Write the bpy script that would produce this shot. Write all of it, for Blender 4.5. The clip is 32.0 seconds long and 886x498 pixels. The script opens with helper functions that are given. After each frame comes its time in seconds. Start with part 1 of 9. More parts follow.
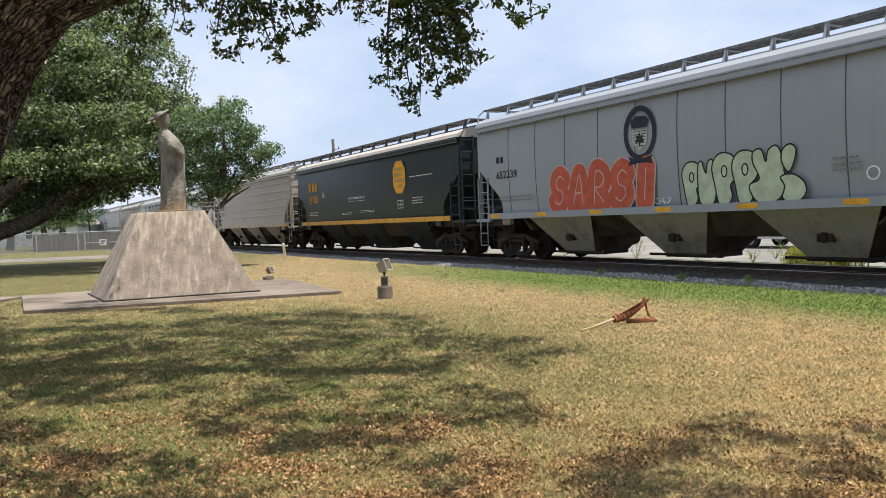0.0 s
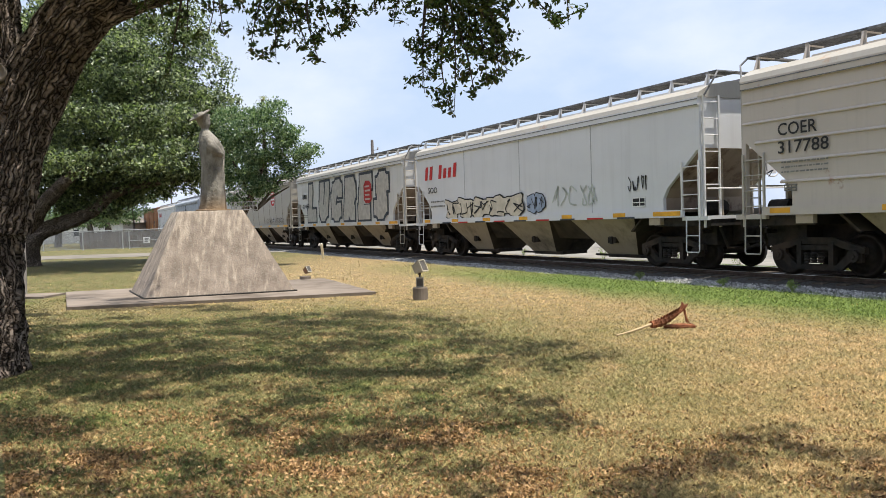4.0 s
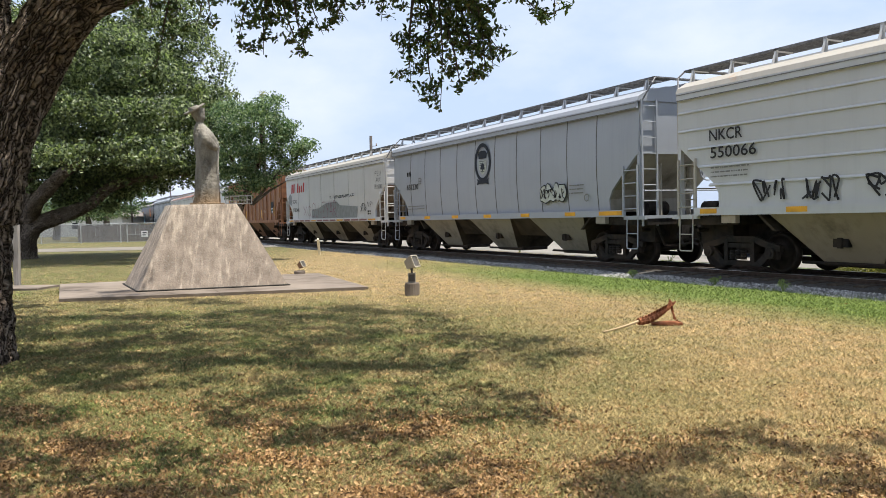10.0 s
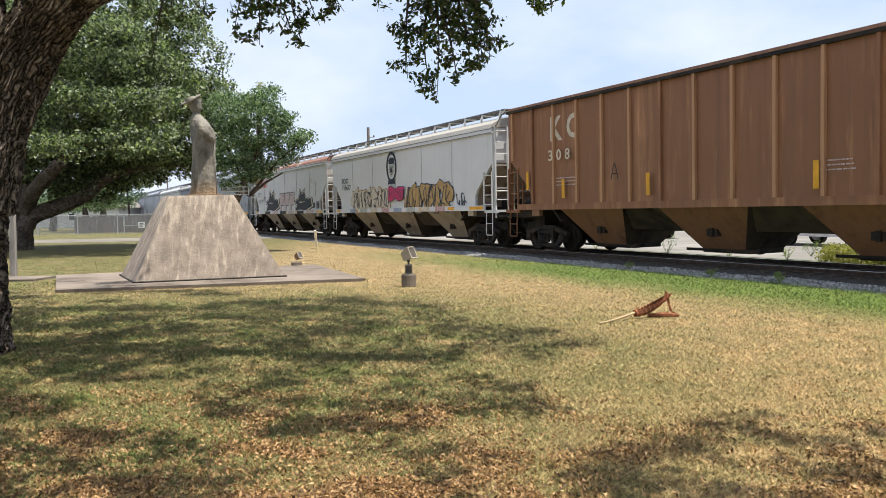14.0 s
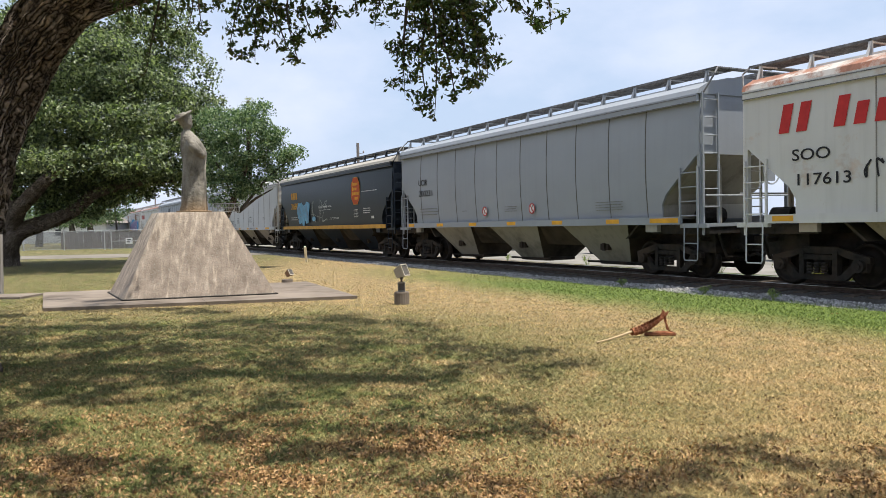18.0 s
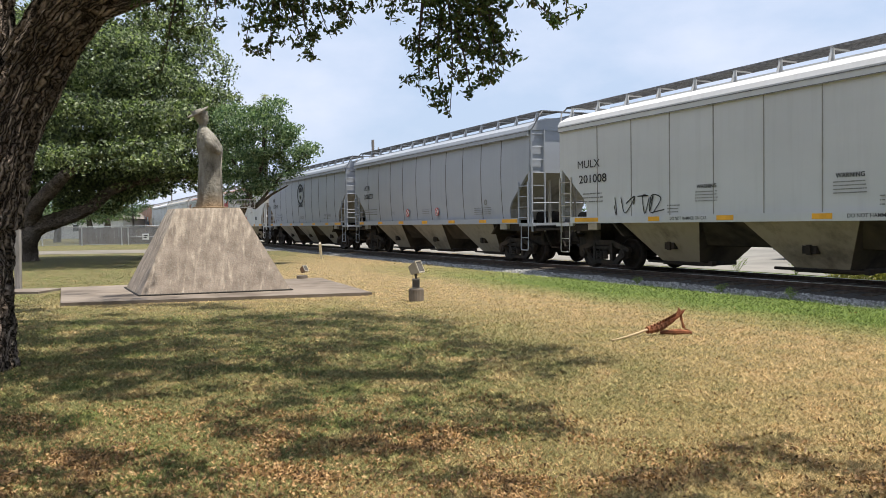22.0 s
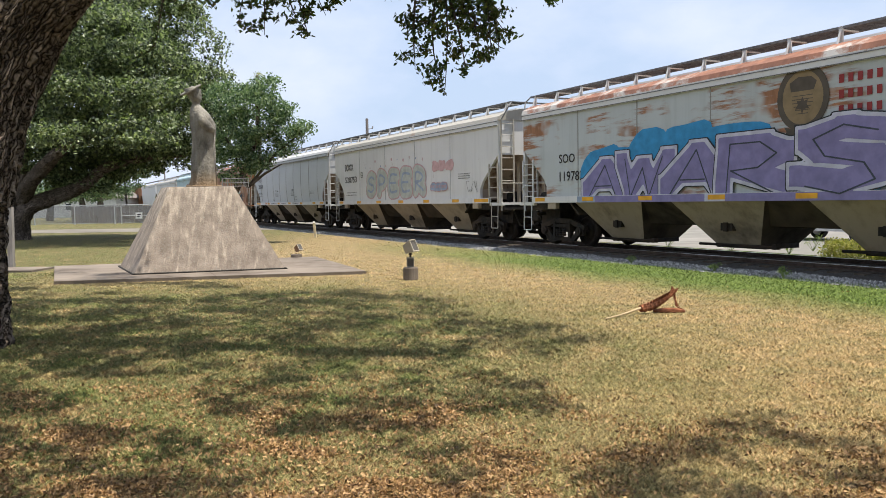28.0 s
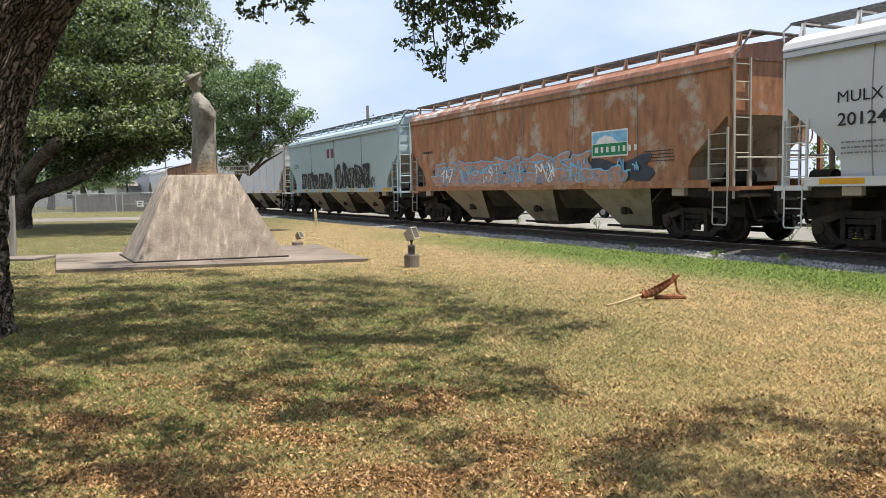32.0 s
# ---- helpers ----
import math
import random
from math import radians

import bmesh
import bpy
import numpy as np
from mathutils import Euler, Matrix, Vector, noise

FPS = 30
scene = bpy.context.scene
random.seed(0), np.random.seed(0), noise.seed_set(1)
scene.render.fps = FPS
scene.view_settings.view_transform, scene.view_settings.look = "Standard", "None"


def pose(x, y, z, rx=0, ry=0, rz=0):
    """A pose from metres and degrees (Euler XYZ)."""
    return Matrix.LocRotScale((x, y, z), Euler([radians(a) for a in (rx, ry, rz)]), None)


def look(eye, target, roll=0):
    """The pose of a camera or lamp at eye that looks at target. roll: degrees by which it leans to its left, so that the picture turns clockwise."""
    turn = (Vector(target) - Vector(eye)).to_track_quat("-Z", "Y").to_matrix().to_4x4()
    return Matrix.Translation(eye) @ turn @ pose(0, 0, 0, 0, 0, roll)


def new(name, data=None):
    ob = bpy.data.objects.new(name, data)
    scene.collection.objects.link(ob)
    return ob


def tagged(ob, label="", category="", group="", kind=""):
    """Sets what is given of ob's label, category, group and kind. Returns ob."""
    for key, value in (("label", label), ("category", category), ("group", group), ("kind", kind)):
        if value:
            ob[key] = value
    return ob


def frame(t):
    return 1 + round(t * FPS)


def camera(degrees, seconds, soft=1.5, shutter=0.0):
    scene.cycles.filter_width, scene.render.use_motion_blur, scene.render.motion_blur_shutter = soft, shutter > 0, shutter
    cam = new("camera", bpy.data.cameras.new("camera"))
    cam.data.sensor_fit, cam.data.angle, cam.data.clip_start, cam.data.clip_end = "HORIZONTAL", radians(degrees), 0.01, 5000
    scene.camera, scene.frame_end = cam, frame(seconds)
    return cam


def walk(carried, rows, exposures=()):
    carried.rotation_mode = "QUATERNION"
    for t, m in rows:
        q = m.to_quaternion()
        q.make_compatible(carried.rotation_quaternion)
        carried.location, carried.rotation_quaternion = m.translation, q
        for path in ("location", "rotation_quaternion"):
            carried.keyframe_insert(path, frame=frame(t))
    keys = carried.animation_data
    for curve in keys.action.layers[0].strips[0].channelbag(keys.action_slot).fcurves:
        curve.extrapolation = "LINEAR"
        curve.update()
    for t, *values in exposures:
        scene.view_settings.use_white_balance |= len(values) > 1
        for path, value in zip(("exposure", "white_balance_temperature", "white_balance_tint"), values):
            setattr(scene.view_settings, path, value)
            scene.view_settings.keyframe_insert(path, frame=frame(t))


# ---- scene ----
cam = camera(58.6, 32.0, soft=0.35)
PATH = [
    (0, (-0.082, -0.166, 1.614), (-0.058, 1.832, 1.535), -2.4),
    (0.5, (-0.034, -0.115, 1.635), (-0.028, 1.883, 1.544), -2.4),
    (1, (-0.046, -0.12, 1.635), (-0.046, 1.878, 1.549), -2.3),
    (1.5, (-0.026, -0.125, 1.639), (-0.03, 1.874, 1.578), -2.3),
    (2, (-0.009, -0.119, 1.646), (-0.039, 1.881, 1.604), -2.2),
    (2.5, (-0.013, -0.112, 1.644), (-0.082, 1.887, 1.605), -2.2),
    (3, (-0.014, -0.104, 1.641), (-0.089, 1.894, 1.602), -2.1),
    (3.5, (-0.03, -0.103, 1.633), (-0.1, 1.895, 1.594), -1.9),
    (4, (-0.029, -0.088, 1.622), (-0.102, 1.91, 1.549), -1.9),
    (4.5, (-0.017, -0.085, 1.625), (-0.09, 1.912, 1.542), -1.9),
    (6.5, (0.112, -0.101, 1.615), (0.042, 1.896, 1.535), -1.5),
    (7, (0.131, -0.102, 1.611), (0.06, 1.896, 1.552), -1.6),
    (7.5, (0.107, -0.113, 1.611), (0.042, 1.885, 1.55), -1.6),
    (8, (0.104, -0.119, 1.604), (0.03, 1.878, 1.543), -1.5),
    (8.5, (0.116, -0.125, 1.6), (0.04, 1.873, 1.539), -1.5),
    (9, (0.119, -0.122, 1.59), (0.046, 1.875, 1.522), -1.4),
    (9.5, (0.115, -0.112, 1.59), (0.042, 1.885, 1.517), -1.3),
    (10, (0.121, -0.108, 1.589), (0.049, 1.889, 1.509), -1.3),
    (10.5, (0.111, -0.119, 1.586), (0.043, 1.878, 1.506), -1.2),
    (11, (0.108, -0.121, 1.586), (0.039, 1.876, 1.504), -1.1),
    (11.5, (0.124, -0.114, 1.579), (0.053, 1.883, 1.495), -1.1),
    (12, (0.121, -0.112, 1.585), (0.051, 1.885, 1.5), -1.2),
    (12.5, (0.112, -0.118, 1.59), (0.044, 1.879, 1.5), -1.1),
    (13, (0.128, -0.108, 1.583), (0.059, 1.889, 1.488), -1.2),
    (13.5, (0.131, -0.106, 1.578), (0.063, 1.891, 1.48), -1.3),
    (14, (0.133, -0.108, 1.584), (0.067, 1.888, 1.483), -1.2),
    (14.5, (0.132, -0.11, 1.58), (0.065, 1.887, 1.484), -1.1),
    (16.5, (-0.014, -0.043, 1.631), (-0.048, 1.955, 1.547), -1.2),
    (17, (0.011, -0.023, 1.615), (-0.025, 1.975, 1.536), -1.2),
    (17.5, (0.02, 0.001, 1.627), (-0.015, 2.0, 1.555), -1.3),
    (18, (0.035, -0.004, 1.624), (-0.001, 1.994, 1.561), -1.2),
    (18.5, (0.045, 0.01, 1.626), (0.008, 2.009, 1.558), -1.3),
    (19, (0.04, 0.026, 1.628), (-0.013, 2.024, 1.561), -1.2),
    (19.5, (0.045, 0.04, 1.621), (-0.041, 2.037, 1.557), -1.2),
    (20, (0.039, 0.03, 1.627), (-0.044, 2.028, 1.575), -1.2),
    (20.5, (0.03, 0.031, 1.625), (-0.055, 2.029, 1.57), -1.2),
    (21, (0.033, 0.021, 1.618), (-0.049, 2.018, 1.562), -1.2),
    (21.5, (0.035, 0.019, 1.621), (-0.051, 2.016, 1.562), -1.1),
    (22, (0.032, 0.014, 1.621), (-0.041, 2.012, 1.551), -1.0),
    (22.5, (0.03, 0.005, 1.619), (-0.036, 2.003, 1.552), -0.9),
    (23, (0.024, 0.01, 1.621), (-0.043, 2.007, 1.546), -0.8),
    (23.5, (0.038, 0.038, 1.615), (-0.046, 2.035, 1.539), -0.9),
    (24, (0.043, 0.019, 1.623), (-0.039, 2.016, 1.539), -0.9),
    (24.5, (0.036, 0.017, 1.629), (-0.041, 2.014, 1.538), -0.9),
    (25, (0.033, 0.007, 1.616), (-0.046, 2.003, 1.529), -0.8),
    (25.5, (0.023, -0.007, 1.618), (-0.043, 1.989, 1.522), -0.8),
    (27.5, (0.021, 0.0, 1.606), (-0.035, 1.996, 1.497), -0.8),
    (28, (0.027, 0.005, 1.608), (-0.032, 2.0, 1.486), -0.9),
    (28.5, (0.028, 0.007, 1.608), (-0.031, 2.002, 1.477), -1.0),
    (29, (0.035, 0.021, 1.608), (-0.029, 2.016, 1.477), -0.9),
    (29.5, (0.04, 0.029, 1.606), (-0.03, 2.023, 1.473), -1.0),
    (30, (0.023, 0.01, 1.599), (-0.041, 2.004, 1.454), -0.9),
    (30.5, (0.036, 0.011, 1.605), (-0.028, 2.003, 1.447), -1.0),
    (31, (0.034, 0.012, 1.607), (-0.031, 2.005, 1.45), -1.0),
    (31.5, (0.039, 0.013, 1.609), (-0.028, 2.006, 1.454), -1.1),
    (32, (0.033, 0.007, 1.605), (-0.03, 2.001, 1.451), -1.1),
]
walk(cam, [(t, look(eye, target, roll)) for t, eye, target, roll in PATH],
     exposures=[(0.0, 0.37), (1.0, 0.47), (4.0, 0.45), (9.0, 0.49), (12.0, 0.48), (14.0, 0.50), (17.0, 0.40), (20.0, 0.36), (22.0, 0.34), (25.0, 0.41), (28.0, 0.41), (30.0, 0.46), (32.0, 0.48)])

# ---- world, sun, exposure ----
SUN_AZ, SUN_EL = radians(-20.0), radians(74.0)          # from +x, counter-clockwise
SUN = Vector((math.cos(SUN_AZ) * math.cos(SUN_EL), math.sin(SUN_AZ) * math.cos(SUN_EL), math.sin(SUN_EL)))
scene.view_settings.exposure = 0.37


def build_world():
    w = bpy.data.worlds.new("sky")
    scene.world = w
    w.use_nodes = True
    nt = w.node_tree
    nt.nodes.clear()
    out = nt.nodes.new("ShaderNodeOutputWorld")
    bg = nt.nodes.new("ShaderNodeBackground")
    sky = nt.nodes.new("ShaderNodeTexSky")
    sky.sky_type = "NISHITA"
    sky.sun_disc = False
    sky.sun_elevation = SUN_EL
    sky.sun_rotation = math.pi / 2 - SUN_AZ
    sky.air_density, sky.dust_density, sky.ozone_density = 1.0, 2.2, 1.0
    tc = nt.nodes.new("ShaderNodeTexCoord")
    mp = nt.nodes.new("ShaderNodeMapping")
    mp.inputs["Scale"].default_value = (1.2, 1.2, 2.4)
    nz = nt.nodes.new("ShaderNodeTexNoise")
    nz.inputs["Scale"].default_value = 2.1
    nz.inputs["Detail"].default_value = 7
    nz.inputs["Roughness"].default_value = 0.55
    rp = nt.nodes.new("ShaderNodeValToRGB")
    rp.color_ramp.elements[0].position, rp.color_ramp.elements[1].position = 0.40, 0.64
    rp.color_ramp.elements[0].color, rp.color_ramp.elements[1].color = (0.10, 0.10, 0.10, 1), (1.0, 1.0, 1.0, 1)
    mix = nt.nodes.new("ShaderNodeMixRGB")
    mix.inputs[2].default_value = (6.7, 7.3, 8.8, 1)
    haze = nt.nodes.new("ShaderNodeMixRGB")
    haze.inputs[0].default_value = 0.72
    haze.inputs[2].default_value = (5.2, 6.5, 8.7, 1)
    bg.inputs[1].default_value = SKY
    nt.links.new(tc.outputs["Generated"], mp.inputs[0])
    nt.links.new(mp.outputs[0], nz.inputs["Vector"])
    nt.links.new(nz.outputs[0], rp.inputs[0])
    nt.links.new(rp.outputs[0], mix.inputs[0])
    nt.links.new(sky.outputs[0], haze.inputs[1])
    nt.links.new(haze.outputs[0], mix.inputs[1])
    nt.links.new(mix.outputs[0], bg.inputs[0])
    nt.links.new(bg.outputs[0], out.inputs[0])


SKY = 0.095
build_world()
sun = new("sun", bpy.data.lights.new("sun", "SUN"))
sun.data.energy, sun.data.angle, sun.data.color = 5.2, radians(0.6), (1.0, 0.94, 0.84)
sun.matrix_world = look((SUN * 60)[:], (0, 0, 0))


# ---- materials ----
def mat(name, rough=0.8, metal=0.0, spec=0.3):
    m = bpy.data.materials.new(name)
    m.use_nodes = True
    b = m.node_tree.nodes["Principled BSDF"]
    b.inputs["Roughness"].default_value, b.inputs["Metallic"].default_value = rough, metal
    b.inputs["Specular IOR Level"].default_value = spec
    return m, m.node_tree, b


def node(nt, kind, **values):
    n = nt.nodes.new(kind)
    for k, v in values.items():
        n.inputs[k.replace("_", " ")].default_value = v
    return n


def noise_of(nt, scale, detail=4, stretch=(1, 1, 1), rough=0.55, coord="Object", offset=(0, 0, 0)):
    tc = nt.nodes.new("ShaderNodeTexCoord")
    mp = nt.nodes.new("ShaderNodeMapping")
    mp.inputs["Scale"].default_value = stretch
    mp.inputs["Location"].default_value = offset
    nz = node(nt, "ShaderNodeTexNoise", Scale=scale, Detail=detail, Roughness=rough)
    nt.links.new(tc.outputs[coord], mp.inputs[0])
    nt.links.new(mp.outputs[0], nz.inputs["Vector"])
    return nz.outputs[0]


def ramp(nt, fac, stops):
    r = nt.nodes.new("ShaderNodeValToRGB")
    e = r.color_ramp.elements
    while len(e) < len(stops):
        e.new(0.5)
    for el, (p, c) in zip(e, stops):
        el.position = p
        el.color = (*c, 1) if len(c) == 3 else c
    nt.links.new(fac, r.inputs[0])
    return r.outputs[0]


def mixed(nt, fac, a, b, mode="MIX"):
    m = nt.nodes.new("ShaderNodeMixRGB")
    m.blend_type = mode
    for i, v in ((0, fac), (1, a), (2, b)):
        if isinstance(v, bpy.types.NodeSocket):
            nt.links.new(v, m.inputs[i])
        elif i == 0:
            m.inputs[0].default_value = v
        else:
            m.inputs[i].default_value = (*v, 1)
    return m.outputs[0]


def bump(nt, b, height, strength=0.3, dist=0.02):
    n = node(nt, "ShaderNodeBump", Strength=strength, Distance=dist)
    nt.links.new(height, n.inputs["Height"])
    nt.links.new(n.outputs[0], b.inputs["Normal"])


def speckled(name, c1, c2, scale=6.0, rough=0.8, metal=0.0, c3=None, bumps=0.2, stretch=(1, 1, 1), coord="Object", spec=0.3):
    """A surface of two or three tones with grain and larger blotches."""
    m, nt, b = mat(name, rough, metal, spec)
    col = ramp(nt, noise_of(nt, scale, 5, stretch, coord=coord), [(0.35, c1), (0.65, c2)])
    if c3:
        big = ramp(nt, noise_of(nt, scale * 0.22, 4, stretch, coord=coord), [(0.45, (0, 0, 0)), (0.68, (1, 1, 1))])
        col = mixed(nt, big, col, c3)
    nt.links.new(col, b.inputs["Base Color"])
    if bumps:
        bump(nt, b, noise_of(nt, scale * 5, 4, stretch, coord=coord), bumps)
    return m


def paint(name, colour, rust=0.0, dirt=0.35, seed=0.0, rust_colour=(0.23, 0.085, 0.035), patchy=False, runs=False, gloss=0.55, blur=0.09):
    """Weathered railway paint: rain streaks, grime from below, rust where it has worn through."""
    m, nt, b = mat(name, gloss, 0.0, 0.35)
    off = (seed * 7.3, seed * 3.1, seed * 1.7)
    c2 = tuple(v * 0.90 for v in colour)
    col = ramp(nt, noise_of(nt, 0.8, 6, (0.5, 0.5, 1), offset=off), [(0.3, c2), (0.7, colour)])
    streak = ramp(nt, noise_of(nt, 3.0, 6, (1.6, 1.6, 0.10), 0.65, offset=off), [(0.50, (0, 0, 0)), (0.85, (0.7, 0.7, 0.7))])
    grime = tuple(0.35 * v + 0.05 * w for v, w in zip(colour, (0.9, 0.7, 0.5)))
    f = nt.nodes.new("ShaderNodeMath")
    f.operation = "MULTIPLY"
    f.inputs[1].default_value = dirt
    nt.links.new(streak, f.inputs[0])
    col = mixed(nt, f.outputs[0], col, grime)
    if rust > 0:
        st = (0.45, 0.45, 4.2) if patchy else (2.4, 2.4, 0.16) if runs else (0.7, 0.7, 0.7)
        lo = 0.66 - 0.32 * rust
        rmask = ramp(nt, noise_of(nt, 1.3, 9, st, 0.68, offset=off), [(lo, (0, 0, 0)), (lo + (0.30 if runs else blur), (1, 1, 1))])
        tone = ramp(nt, noise_of(nt, 5, 6, (1, 1, 0.3)), [(0.3, tuple(v * 0.7 for v in rust_colour)), (0.7, tuple(v * 1.45 for v in rust_colour))])
        if patchy:
            rmask = mixed(nt, 1.0, rmask, ramp(nt, noise_of(nt, 0.75, 3, offset=off), [(0.46, (0, 0, 0)), (0.56, (1, 1, 1))]), "MULTIPLY")
        col = mixed(nt, rmask, col, tone)
    nt.links.new(col, b.inputs["Base Color"])
    bump(nt, b, noise_of(nt, 9, 3, (1, 1, 1)), 0.12, 0.02)
    return m


MATS = {}


def plain(name, c, rough=0.7, metal=0.0):
    """A painted or bare surface in one colour, with faint wear."""
    if name not in MATS:
        MATS[name] = speckled(name, tuple(v * 0.82 for v in c), tuple(min(1, v * 1.08) for v in c), 4.0, rough, metal, bumps=0.08)
    return MATS[name]


def leaf_mat(name, tones, shine=0.35, glow=0.35):
    """Foliage: tone by leaf, light through the blade."""
    m, nt, b = mat(name, 0.45, 0.0, shine)
    g = nt.nodes.new("ShaderNodeNewGeometry")
    n = len(tones)
    col = ramp(nt, g.outputs["Random Per Island"], [(i / (n - 1), c) for i, c in enumerate(tones)])
    nt.links.new(col, b.inputs["Base Color"])
    tr = nt.nodes.new("ShaderNodeBsdfTranslucent")
    lighter = mixed(nt, 1.0, col, (1.4, 1.6, 0.8), "MULTIPLY")
    nt.links.new(lighter, tr.inputs[0])
    mx = nt.nodes.new("ShaderNodeMixShader")
    mx.inputs[0].default_value = glow
    nt.links.new(b.outputs[0], mx.inputs[1])
    nt.links.new(tr.outputs[0], mx.inputs[2])
    nt.links.new(mx.outputs[0], nt.nodes["Material Output"].inputs[0])
    return m


# ---- mesh building ----
class Shape:
    """Vertices and faces gathered piece by piece, then linked as one mesh."""

    def __init__(self):
        self.v, self.f = [], []

    def add(self, verts, faces):
        o = len(self.v)
        self.v += [tuple(p) for p in verts]
        self.f += [tuple(i + o for i in f) for f in faces]
        return self

    def box(self, x0, x1, y0, y1, z0, z1):
        p = [(x, y, z) for z in (z0, z1) for y in (y0, y1) for x in (x0, x1)]
        return self.add(p, [(0, 2, 3, 1), (4, 5, 7, 6), (0, 1, 5, 4), (2, 6, 7, 3), (0, 4, 6, 2), (1, 3, 7, 5)])

    def prism(self, poly, y0, y1):
        """A polygon of (x, z), counter-clockwise seen from -y, drawn out from y0 to y1."""
        n = len(poly)
        p = [(x, y0, z) for x, z in poly] + [(x, y1, z) for x, z in poly]
        return self.add(p, [tuple(range(n)), tuple(range(2 * n - 1, n - 1, -1))] + [(i, i + n, (i + 1) % n + n, (i + 1) % n) for i in range(n)])

    def slab(self, poly, z0, z1):
        """A polygon of (x, y), counter-clockwise from above, from z0 to z1."""
        n = len(poly)
        p = [(x, y, z0) for x, y in poly] + [(x, y, z1) for x, y in poly]
        return self.add(p, [tuple(range(n - 1, -1, -1)), tuple(range(n, 2 * n))] + [(i, (i + 1) % n, (i + 1) % n + n, i + n) for i in range(n)])

    def along(self, section, x0, x1):
        """A section of (y, z) drawn out along x."""
        n = len(section)
        p = [(x0, y, z) for y, z in section] + [(x1, y, z) for y, z in section]
        return self.add(p, [tuple(range(n)), tuple(range(2 * n - 1, n - 1, -1))] + [(i, i + n, (i + 1) % n + n, (i + 1) % n) for i in range(n)])

    def frustum(self, a, b):
        """Two rectangles (x0, x1, y0, y1, z), lower first."""
        p = [(a[0], a[2], a[4]), (a[1], a[2], a[4]), (a[1], a[3], a[4]), (a[0], a[3], a[4]), (b[0], b[2], b[4]), (b[1], b[2], b[4]), (b[1], b[3], b[4]), (b[0], b[3], b[4])]
        return self.add(p, [(3, 2, 1, 0), (4, 5, 6, 7), (0, 1, 5, 4), (1, 2, 6, 5), (2, 3, 7, 6), (3, 0, 4, 7)])

    def tube(self, pts, radii, seg=8, caps=True):
        pts = [Vector(p) for p in pts]
        if not isinstance(radii, (list, tuple)):
            radii = [radii] * len(pts)
        rings, faces = [], []
        side = None
        for i, p in enumerate(pts):
            t = (pts[min(i + 1, len(pts) - 1)] - pts[max(i - 1, 0)]).normalized()
            if side is None:
                side = t.orthogonal().normalized()
            side = (side - t * side.dot(t)).normalized()
            up = t.cross(side)
            rings += [p + (side * math.cos(a) + up * math.sin(a)) * radii[i] for a in (2 * math.pi * k / seg for k in range(seg))]
        for i in range(len(pts) - 1):
            for k in range(seg):
                a, b2 = i * seg + k, i * seg + (k + 1) % seg
                faces.append((a, b2, b2 + seg, a + seg))
        if caps:
            faces += [tuple(range(seg - 1, -1, -1)), tuple(range((len(pts) - 1) * seg, len(pts) * seg))]
        return self.add(rings, faces)

    def lathe(self, profile, seg=16, centre=(0, 0, 0)):
        """A profile of (radius, z) turned round the z axis."""
        n = len(profile)
        p = [(centre[0] + r * math.cos(2 * math.pi * k / seg), centre[1] + r * math.sin(2 * math.pi * k / seg), centre[2] + z) for k in range(seg) for r, z in profile]
        f = [(k * n + i, (k + 1) % seg * n + i, (k + 1) % seg * n + i + 1, k * n + i + 1) for k in range(seg) for i in range(n - 1)]
        f += [tuple(k * n for k in range(seg - 1, -1, -1)), tuple(k * n + n - 1 for k in range(seg))]
        return self.add(p, f)

    def mesh(self, name, material=None, smooth=False):
        me = bpy.data.meshes.new(name)
        me.from_pydata(self.v, [], self.f)
        if smooth:
            me.polygons.foreach_set("use_smooth", [True] * len(me.polygons))
        if material:
            me.materials.append(material)
        me.update()
        return me


def part(name, shape, material, parent=None, label="", smooth=False, at=None):
    """Links a shape, or a mesh that exists, as one object under a thing or part."""
    me = shape if isinstance(shape, bpy.types.Mesh) else shape.mesh(name, material, smooth)
    ob = new(name, me)
    if parent:
        ob.parent = parent
    if at is not None:
        ob.matrix_basis = at
    if label:
        ob["label"] = label
    return ob


def thing(name, label, category, group="", kind="", at=None):
    ob = tagged(new(name), label, category, group, kind)
    if at is not None:
        ob.matrix_basis = at
    return ob


# ---- plan: the track's frame ----
YAW = radians(28.5)
ALONG = Vector((-math.sin(YAW), math.cos(YAW), 0))       # along the track, away from the viewer
ACROSS = Vector((math.cos(YAW), math.sin(YAW), 0))       # across it, away from the lawn
TRACK_N, RAIL_Z = 15.0, 0.20


def at_track(s, n, z=0.0):
    return ALONG * s + ACROSS * n + Vector((0, 0, z))


def track_pose(s, n=TRACK_N, z=RAIL_Z):
    p = at_track(s, n, z)
    return pose(p.x, p.y, p.z, 0, 0, -61.5)                # x runs the way the train goes, y away from the lawn

